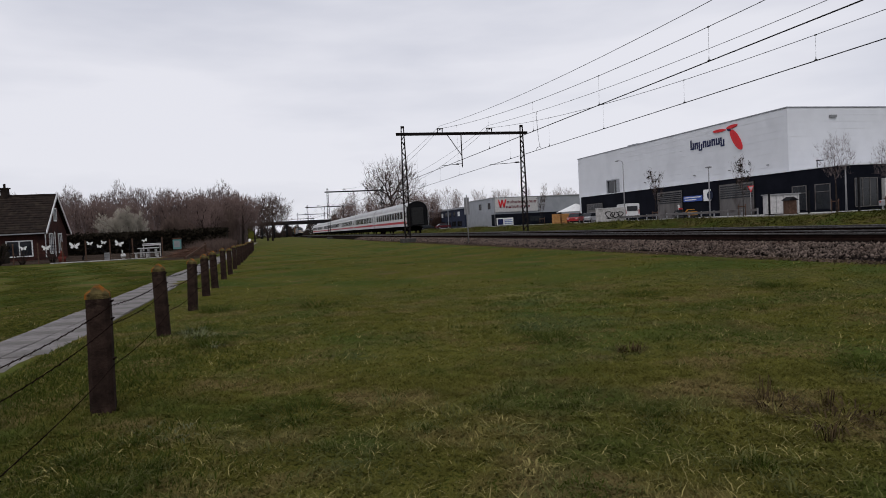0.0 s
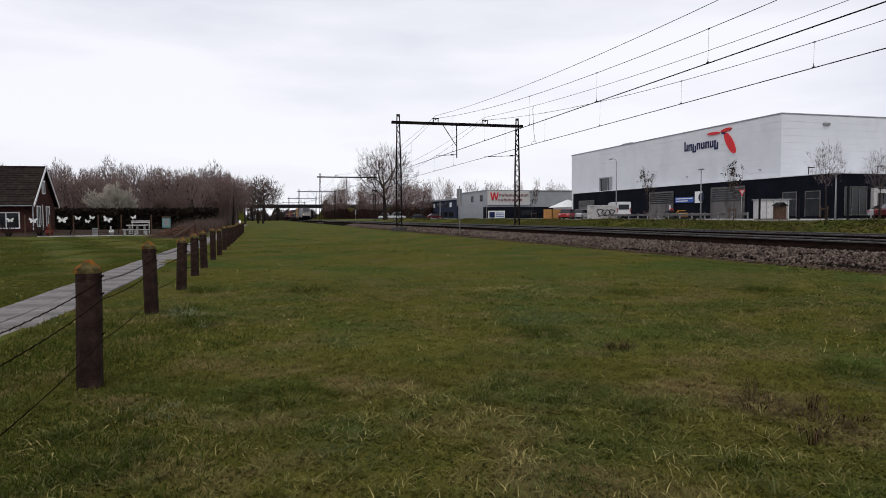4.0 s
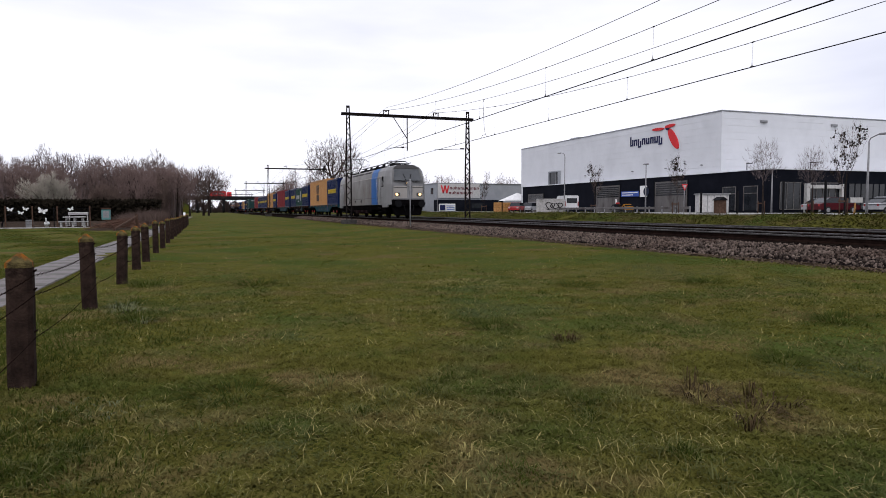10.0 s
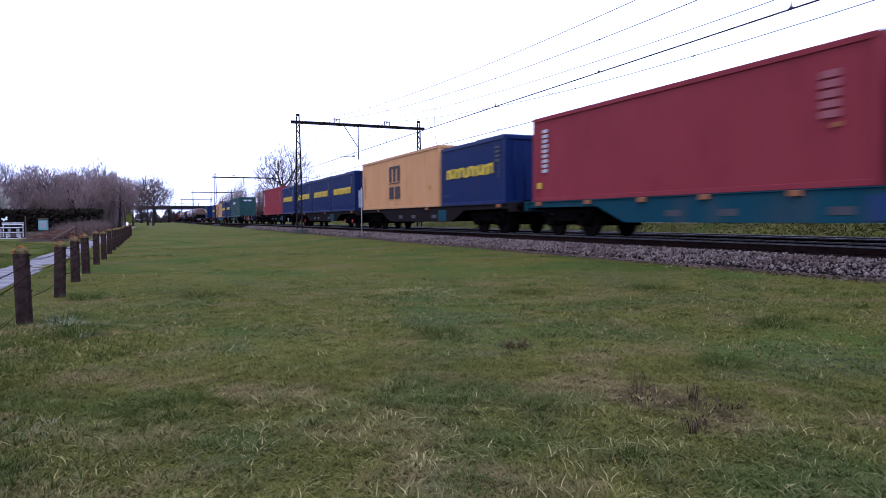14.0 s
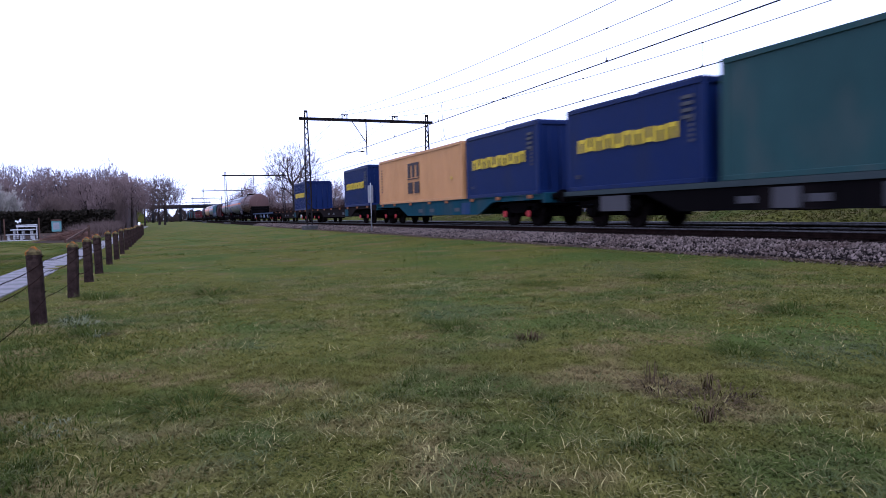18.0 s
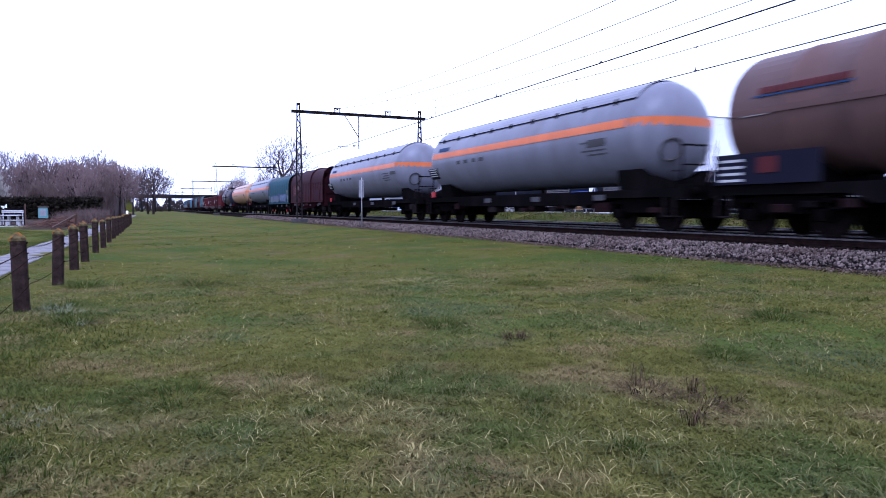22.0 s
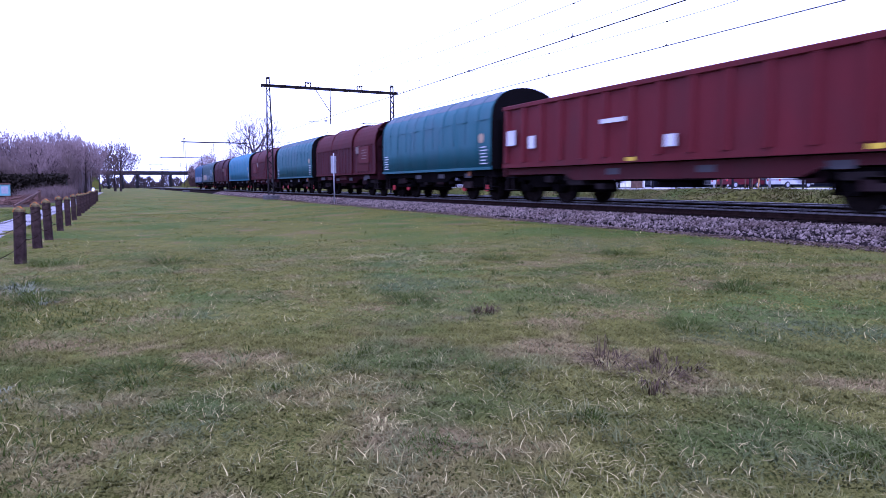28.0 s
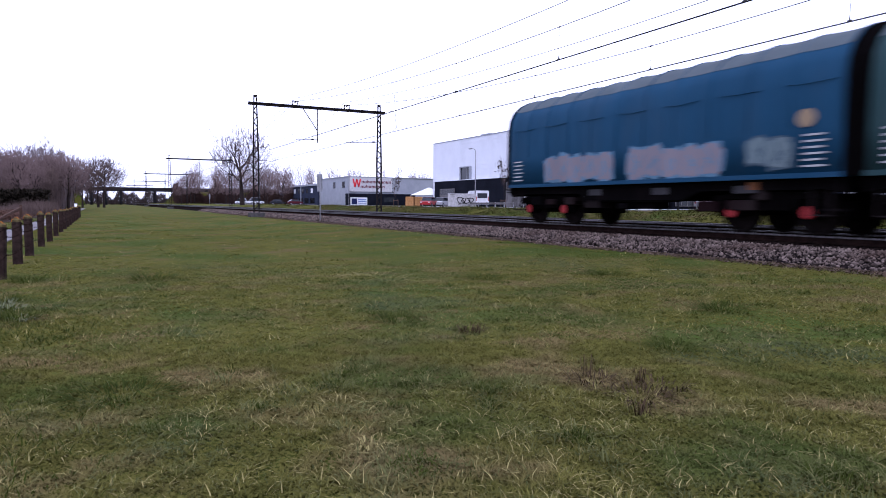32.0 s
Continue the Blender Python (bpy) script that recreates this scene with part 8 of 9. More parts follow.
for i, (x, y, n, s, h) in enumerate(((0.72, 11.5, 300, 0.7, 0.16), (-0.78, 8.0, 220, 0.4, 0.17), (2.85, 6.5, 220, 0.45, 0.13), (0.1, 4.6, 260, 0.5, 0.12), (5.6, 9.2, 220, 0.6, 0.14), (7.5, 8.5, 220, 0.6, 0.16), (-1.05, 12.2, 200, 0.5, 0.2), (-1.0, 9.6, 160, 0.4, 0.14), (6.4, 5.2, 240, 0.5, 0.14), (4.4, 4.1, 200, 0.4, 0.12))):
    tuft(x, y, n * 2 // 3, s, h * 0.8, "blade_dark", "darker green clump of longer grass", 100 + i, 0.8, 0.0035)
for i, (x, y, n, s, h) in enumerate(((-0.95, 8.75, 70, 0.30, 0.09), (-1.08, 9.3, 60, 0.28, 0.10), (-0.72, 7.9, 40, 0.22, 0.07), (-0.63, 4.5, 60, 0.24, 0.06), (-0.85, 4.7, 40, 0.2, 0.05))):
    tuft(x, y, n, s, h, "pale_weed", "low pale grey-green weeds among the grass", 130 + i, 0.9, 0.004)


# ---- street side: road, lamps, cars and clutter ----
M["zinc"] = material("zinc_pole", (0.16, 0.16, 0.165), (0.26, 0.26, 0.265), 3, 0.6, 0.0, spec=0.2)
M["car_red"] = paint("red_car_paint", (0.26, 0.02, 0.02), 0.3, 0.1)
M["car_wine"] = paint("wine_car_paint", (0.07, 0.010, 0.014), 0.3, 0.1)
M["car_silver"] = paint("silver_car_paint", (0.34, 0.34, 0.35), 0.3, 0.1)
M["car_dark"] = paint("dark_car_paint", (0.02, 0.022, 0.026), 0.3, 0.1)
M["van_white"] = paint("white_van_paint", (0.62, 0.62, 0.62), 0.35, 0.15)
M["digger"] = paint("orange_yellow_machine", (0.50, 0.22, 0.02), 0.5, 0.25)
M["crate"] = material("pale_orange_wood", (0.30, 0.15, 0.05), (0.48, 0.26, 0.10), 3, 0.85, spec=0.1)
M["brick_red"] = paint("red_brown_wood", (0.14, 0.030, 0.022), 0.8, 0.3)
M["teal_box"] = paint("pale_teal_box", (0.12, 0.26, 0.25), 0.6, 0.3)
M["fence_wood"] = material("brown_fence_wood", (0.045, 0.026, 0.018), (0.10, 0.060, 0.042), 5, 0.9, 0, 0.3, spec=0.08)

structure("road", Build().box(34, 58.9, -40, 330, STREET - 0.4, STREET), "asphalt", "pale concrete street and yard before the halls", "street")
kerb_top = STREET + 0.1
structure("kerb", Build().box(33.7, 34.0, -40, 330, STREET - 0.3, kerb_top, 0.02), "concrete", "pale concrete kerb along the street", "kerb")


def street_lamp(x, y, h, arm, label):
    t = thing("street_lamp", pose(x, y, STREET), label, "street lamp", "street lamps")
    part("pole", Build().tube((0, 0, 0), (0, 0, h * 0.93), 0.09, 0.05, n=10), "zinc", t)
    if arm:
        g = math.copysign(1.0, arm)
        part("arm", Build().line([(0, 0, h * 0.93), (0, g * 0.12, h * 0.97), (0, g * 0.4, h * 0.99), (0, arm, h * 1.01)], 0.04, 8), "zinc", t)
        part("lantern", Build().box(-0.12, 0.12, min(arm, arm + g * 0.6), max(arm, arm + g * 0.6), h - 0.03, h + 0.10, 0.03), "zinc", t, "flat lantern head")
    else:
        part("lantern", Build().box(-0.2, 0.2, -0.35, 0.35, h * 0.93, h * 0.93 + 0.14, 0.04), "zinc", t, "flat lantern head")


street_lamp(45.2, 77.6, 8.0, 1.2, "tall grey street lamp with a curved arm")
street_lamp(47.3, 63.1, 5.9, 0, "grey post-top street lamp")
street_lamp(50.5, 48.3, 4.4, 0, "grey post-top street lamp")
street_lamp(42.0, 32.2, 5.3, -0.7, "slim grey street lamp with a rising arm")
street_lamp(56, 160, 9, 1.2, "tall grey street lamp with a curved arm")
street_lamp(40, 190, 8, 1.2, "tall grey street lamp with a curved arm")

SAPLING = [tree_meshes("sapling", crowned(sd, 6.0, rad, low, 260, tr, fine=0.5), 1, "twig_grey", 0.006) for sd, rad, low, tr in ((71, 1.1, 1.9, 0.25), (74, 1.6, 2.3, 0.28))]


def leaf_clumps(seed, segs, n, size):
    """Dark withered leaves hanging in a few dense clumps at the twig ends."""
    rng = np.random.default_rng(seed)
    tips = np.array([q for _, q, _, _, l in segs if l >= 2])
    tips = tips[tips[:, 2] > 1.9]
    C = tips[rng.integers(0, len(tips), n)][:, None] + rng.normal(0, 0.09, (n, 9, 3))
    C = C.reshape(-1, 3)
    A, B, D = (C + rng.normal(0, size, C.shape) for _ in range(3))
    return soup("leaves", np.stack([A, B, D], 1).reshape(-1, 3), np.arange(3 * len(C)).reshape(-1, 3), "hedge")


LEAFY_SEGS = grow(73, 6.0, 0.40, 3, upright=0.7, thin=0.45)
LEAFY = tree_meshes("leafy", LEAFY_SEGS, 1, "twig", 0.006)
LEAVES = leaf_clumps(3, LEAFY_SEGS, 46, 0.075)
for x, y, k, leafy, r in ((37.8, 87.5, 0.8, 1, 0), (47.3, 73.7, 1.15, 1, 90), (40.6, 49.6, 0.95, 1, 200), (44.1, 43.1, 1.06, 0, 30), (48.1, 41.8, 0.95, 0, 140), (38.8, 31.2, 1.06, 1, 310)):
    t = tree_thing(pose(x, y, STREET, 0, 0, r), LEAFY if leafy else SAPLING[int(x) % 2 == 0], "young street tree with %s" % ("a few dark leaves remaining" if leafy else "bare upright twigs"), "young street trees")
    if leafy:
        child("leaves", LEAVES, t)
    t.scale = (k * 0.72, k * 0.72, k) if leafy else (k, k, k)
    s = thing("tree_stake", pose(x, y, STREET), "wooden tree stake with a cross bar", "tree stake", "tree stakes")
    for d in (-0.35, 0.35):
        part("stake", Build().tube((d, 0.15, 0), (d, 0.15, 1.1), 0.04, n=6), "fence_wood", s)
    part("cross_bar", Build().box(-0.42, 0.42, 0.19, 0.22, 0.85, 0.95), "fence_wood", s)


def car(x, y, turn, skin, label, tall=1.45, long=4.2):
    t = thing("car", pose(x, y, STREET, 0, 0, turn), label, "car", "parked cars")
    L, W = long / 2, 0.86
    prof = [(-L, 0.35), (-L + 0.05, 0.75), (-L + 0.75, 0.92), (-L + 1.35, tall), (L - 1.1, tall), (L - 0.35, 0.98), (L, 0.85), (L, 0.35)]
    low = [(y_, z) if z < 1.0 else (y_, 0.93) for y_, z in prof]
    part("body", Build().loft([[(s * W * (0.93 if z < 0.4 else 1.0), y_, min(z, 0.95)) for y_, z in prof] for s in (-1, 1)]), skin, t)
    cab = prof[2:6]
    part("cabin", Build().loft([[(s * W * (0.93 if z < 1 else 0.78), y_, max(z, 0.9)) for y_, z in cab] for s in (-1, 1)]), "glass", t, "dark glazed cabin")
    part("roof", Build().box(-W * 0.76, W * 0.76, -L + 1.4, L - 1.15, tall, tall + 0.04, 0.015), skin, t)
    for s in (-1, 1):
        for a in (-L + 0.8, L - 0.8):
            w = part("wheel", Build().loft([[(s * (W - 0.18 + k), a + r * math.cos(2 * math.pi * i / 16), 0.31 + r * math.sin(2 * math.pi * i / 16)) for i in range(16)] for k, r in ((0, 0.28), (0.02, 0.31), (0.18, 0.31), (0.2, 0.27))]), "rubber", t)
            part("rim", Build().tube((s * (W + 0.02), a, 0.31), (s * (W + 0.03), a, 0.31), 0.19, n=12), "zinc", w)
        part("headlight", Build().box(s * 0.62 - 0.16, s * 0.62 + 0.16, -L - 0.01, -L + 0.06, 0.62, 0.74, 0.01), "stone_white", t)
        part("tail_light", Build().box(s * 0.66 - 0.1, s * 0.66 + 0.1, L - 0.05, L + 0.01, 0.65, 0.85, 0.01), "axle_red", t)


car(44.2, 90.0, -40, "car_red", "red hatchback parked at the street")
car(47.5, 92.0, -50, "car_silver", "grey hatchback parked at the street")
car(54.5, 45.0, 80, "car_wine", "wine red estate car parked by the hall")
car(61.6, 52.0, 80, "car_silver", "silver hatchback parked by the hall")
car(57.0, 41.5, 85, "car_silver", "silver hatchback parked by the hall")
for i, (x, y) in enumerate(((38, 205), (41, 198), (45, 190), (48, 182), (36, 176))):
    car(x, y, 60 + 10 * i, ("van_white", "car_silver", "car_dark", "car_wine", "van_white")[i], "%s parked far along the street" % ("white small van", "silver car", "dark car", "dark red car", "white car")[i], 1.8 if i in (0, 4) else 1.45)


def van(x, y, turn):
    t = thing("van", pose(x, y, STREET, 0, 0, turn), "white delivery van parked at the street", "van")
    prof = [(-2.5, 0.4), (-2.5, 1.0), (-2.1, 1.2), (-1.5, 2.0), (-1.2, 2.25), (2.5, 2.25), (2.55, 0.4)]
    part("body", Build().loft([[(s * 0.95, a, z) for a, z in prof] for s in (-1, 1)]), "van_white", t)
    part("windscreen", Build().loft([[(s * 0.82, -2.06, 1.26), (s * 0.82, -1.54, 1.96), (s * 0.82, -1.58, 1.98), (s * 0.82, -2.10, 1.28)] for s in (-1, 1)]), "glass", t)
    part("rear_window", Build().box(-0.70, 0.70, 2.53, 2.575, 1.30, 1.95, 0.02), "glass", t)
    part("roof", Build().box(-0.88, 0.88, -1.15, 2.45, 2.25, 2.31, 0.03), "van_white", t)
    part("bumper", Build().box(-0.93, 0.93, 2.50, 2.62, 0.42, 0.62, 0.02), "black", t)
    for s in (-1, 1):
        part("side_window", Build().box(s * 0.953 - 0.004, s * 0.953 + 0.004, -1.6, -0.7, 1.25, 1.85), "glass", t)
        part("tail_light", Build().box(s * 0.86 - 0.06, s * 0.86 + 0.06, 2.545, 2.58, 0.9, 1.5), "axle_red", t)
        for a in (-1.65, 1.6):
            part("wheel", Build().tube((s * 0.75, a, 0.34), (s * 0.97, a, 0.34), 0.34, n=16), "rubber", t)


van(46.9, 80.0, 166)


def box_wall():
    t = thing("concrete_box", pose(41.7, 75.0, STREET, 0, 0, -33.7), "pale concrete block sprayed with black graffiti", "concrete box")
    part("block", Build().box(-1.82, 1.82, -0.5, 0.5, 0, 1.74, 0.03), "concrete", t)
    part("coping", Build().box(-1.84, 1.84, -0.52, 0.52, 1.742, 1.80), "stone_white", t)
    for i, (cx, w, h) in enumerate(((-0.25, 0.30, 0.40), (0.22, 0.12, 0.30), (0.66, 0.28, 0.36), (1.18, 0.30, 0.30))):
        ring = [(cx + w * math.cos(0.45 * k + i) + 0.12 * math.sin(0.9 * k), -0.515, 0.92 + h * math.sin(0.45 * k + i)) for k in range(13)]
        part("graffiti_stroke", Build().sweep(ring, 0.055, 5), "black", t, "plump black sprayed outline")
    part("graffiti_stroke", Build().sweep([(-0.5, -0.515, 0.42), (0.3, -0.515, 0.50), (1.5, -0.515, 0.44)], 0.045, 5), "black", t)


box_wall()


def digger(x, y, k, skin, label, pole=False):
    t = thing("mini_excavator", pose(x, y, STREET, 0, 0, 30), label, "excavator", "small machines at the hall")
    for s in (-1, 1):
        part("track", Build().box(s * 0.7 - 0.18, s * 0.7 + 0.18, -1.1, 1.1, 0, 0.5, 0.12), "rubber", t)
    part("body", Build().box(-0.85, 0.85, -0.9, 0.8, 0.55, 1.30, 0.14), skin, t)
    part("cab", Build().box(-0.62, 0.20, -0.5, 0.6, 1.30, 1.72, 0.05), "glass", t)
    part("cab_roof", Build().box(-0.68, 0.26, -0.55, 0.65, 1.72, 1.84, 0.04), skin, t)
    part("boom", Build().bar((0.4, 0.6, 1.1), (0.5, 1.3, 1.75), 0.16, 0.2).bar((0.5, 1.3, 1.75), (0.5, 1.9, 1.0), 0.13, 0.17), skin, t)
    part("bucket", Build().box(0.25, 0.75, 1.7, 2.1, 0.5, 1.0, 0.08), "black", t)
    if pole:
        part("mast", Build().bar((-0.3, 0.2, 1.8), (-0.5, 0.2, 2.9), 0.28, 0.2), "white", t, "pale upright guard")
        part("seat", Build().box(-0.9, -0.2, -0.6, 0.1, 1.84, 2.2, 0.08), "axle_red", t, "red seat")
    t.scale = (k, k, k)


digger(51.5, 72.2, 0.60, "digger", "small orange-yellow excavator parked at the hall")
digger(50.7, 73.4, 0.60, "car_dark", "small dark machine with a pale guard at the hall", True)


def crates(x, y):
    for i in range(2):
        t = thing("crate_stack", pose(x + 1.45 * i, y, STREET, 0, 0, -25 + 12 * i), "stack of pale orange wooden pallets", "pallet stack", "pallet stacks")
        for k in range(6):
            part("pallet", Build().box(-0.6, 0.6, -0.6, 0.6, 0.26 * k, 0.26 * k + 0.05).box(-0.6, 0.6, -0.55, -0.4, 0.26 * k + 0.05, 0.26 * k + 0.2).box(-0.6, 0.6, 0.4, 0.55, 0.26 * k + 0.05, 0.26 * k + 0.2).box(-0.6, 0.6, -0.6, 0.6, 0.26 * k + 0.2, 0.26 * k + 0.24), "crate", t)


crates(42.4, 93.0)

t = thing("party_tent", pose(61.2, 124.3, STREET), "white peaked tent behind the parked cars", "tent")
part("roof", Build().loft([[(-3, -3, 2.3), (3, -3, 2.3), (3, 3, 2.3), (-3, 3, 2.3)], [(-0.1, -0.1, 3.9), (0.1, -0.1, 3.9), (0.1, 0.1, 3.9), (-0.1, 0.1, 3.9)]]), "white", t)
for a in (-2.9, 2.9):
    for b in (-2.9, 2.9):
        part("pole", Build().tube((a, b, 0), (a, b, 2.3), 0.05), "zinc", t)

t = thing("site_cabin", pose(43.7, 48.6, STREET, 0, 0, -18), "pale grey flat site cabin by the fence", "site cabin")
part("body", Build().box(-1.35, 1.35, -0.5, 0.5, 0.1, 1.75, 0.03), "stone_white", t)
for i in range(5):
    part("panel_rib", Build().box(-1.25 + 0.6 * i, -1.2 + 0.6 * i, -0.53, -0.502, 0.15, 1.7), "zinc", t)
part("roof", Build().box(-1.45, 1.45, -0.6, 0.6, 1.75, 1.85), "zinc", t)
part("base", Build().box(-1.25, 1.25, -0.45, 0.45, 0.0, 0.098), "black", t)

t = thing("book_box", pose(40.7, 44.3, STREET), "small dark brown wooden box house with a dark roof", "box house")
part("box", Build().box(-0.38, 0.38, -0.32, 0.32, 0.0, 1.15, 0.02), "fence_wood", t)
part("roof", Build().prism([(-0.5, 1.15), (0.5, 1.15), (0, 1.45)], -0.42, 0.42), "black", t)
part("door", Build().box(-0.22, 0.22, -0.34, -0.322, 0.45, 0.95), "fence_wood", t)

t = thing("yield_sign", pose(44.0, 52.7, STREET), "red and white give-way sign on a grey pole", "road sign")
part("pole", Build().tube((0, 0, 0), (0, 0, 2.5), 0.035, n=8), "zinc", t)
part("border", Build().prism([(-0.36, 2.85), (0.36, 2.85), (0, 2.22)], -0.06, -0.042), "logo_red", t, "red border")
part("face", Build().prism([(-0.22, 2.77), (0.22, 2.77), (0, 2.38)], -0.068, -0.061), "mark_white", t)


def display_box():
    """A hollow rounded display frame carried by a mast at the street."""
    t = thing("display_box", pose(40.0, 23.45, STREET), "pale grey rounded display frame with a dark screen on a mast", "advertising display")
    def rim(hy, hz, r, x):
        pts = []
        for cy, cz, a0 in ((hy - r, hz - r, 0), (-hy + r, hz - r, 90), (-hy + r, -hz + r, 180), (hy - r, -hz + r, 270)):
            pts += [(x, cy + r * math.cos(radians(a0 + 15 * i)), 6.06 + cz + r * math.sin(radians(a0 + 15 * i))) for i in range(7)]
        return pts
    part("frame", Build().loft([rim(3.18, 1.5, 0.4, 0.3), rim(3.5, 1.8, 0.62, 0.3), rim(3.5, 1.8, 0.62, -0.42), rim(3.44, 1.74, 0.58, -0.5), rim(3.22, 1.52, 0.42, -0.5), rim(3.18, 1.48, 0.4, -0.44), rim(3.18, 1.5, 0.4, 0.296)], False), "display_frame", t, "pale grey rounded frame")
    part("screen", Build().loft([rim(3.17, 1.48, 0.4, 0.22), rim(3.17, 1.48, 0.4, 0.28)]), "display_screen", t, "dark blank screen set deep in the frame")
    part("ledge", Build().box(-0.3, 0.215, -3.1, 3.1, 4.60, 4.98), "display_frame", t, "pale ledge below the screen")
    part("mast", Build().box(-0.25, 0.25, -0.35, 0.35, 0, 4.3, 0.04), "zinc", t)


M["display_frame"] = paint("pale_grey_enamel", (0.42, 0.44, 0.48), 0.4, 0.15)
M["display_screen"] = material("blank_screen", (0.045, 0.050, 0.058), (0.070, 0.075, 0.085), 0.5, 0.35, spec=0.2)
display_box()


def yard_fence():
    t = thing("yard_fence", pose(0, 0, STREET), "black steel yard fence with tall posts", "fence")
    for i, (x, y, h) in enumerate(((40.2, 46.0, 1.9), (41.5, 43.2, 1.9), (43, 40, 2.6), (44.5, 37.5, 2.6), (45.2, 36.4, 2.6), (47.5, 33.5, 1.9), (49, 32, 1.9), (50.5, 30.5, 2.6), (52, 29, 2.6), (54, 27.5, 1.9))):
        part("post", Build().box(x - 0.06, x + 0.06, y - 0.06, y + 0.06, 0, h), "black", t)
    for z in (0.7, 1.15):
        part("rail", Build().bar((45.2, 36.4, z), (54, 27.5, z), 0.06, 0.06), "black", t)


yard_fence()
t = thing("barrier_rail", pose(0, 0, STREET), "low grey guard rail along the street", "guard rail")
part("rail", Build().box(42.3, 42.38, 50, 74, 0.42, 0.66, 0.02), "shutter_dim", t)
for i in range(13):
    part("post", Build().box(42.381, 42.48, 50 + 2 * i - 0.05, 50 + 2 * i + 0.05, 0, 0.7), "zinc", t)

t = thing("marker_board", pose(29.9, 23.6, ground_z(29.9, 23.6)), "small weathered board on a leaning stake", "marker board")
part("stake", Build().bar((0, 0, -0.1), (0.1, 0, 1.0), 0.05, 0.05), "crate", t)
part("board", Build().box(-0.3, 0.5, -0.06, -0.03, 0.75, 1.0), "stone_white", t)


# ---- line-side posts ----
def track_sign(x, y, label):
    t = thing("track_sign", pose(x, y, ground_z(x, y)), label, "track sign", "track-side signs")
    part("post", Build().tube((0, 0, -0.1), (0, 0, 2.9), 0.035, n=8), "zinc", t)
    part("plate", Build().box(-0.16, 0.16, 0.036, 0.06, 1.75, 2.75, 0.01), "zinc", t, "upright grey sign plate seen from behind")
    part("bracket", Build().box(-0.17, 0.17, 0.0, 0.034, 2.45, 2.5), "zinc", t)


track_sign(11.2, 36.9, "upright grey sign plate on a thin post beside the ballast")
track_sign(20.9, 150.0, "upright grey sign plate on a thin post across the line")


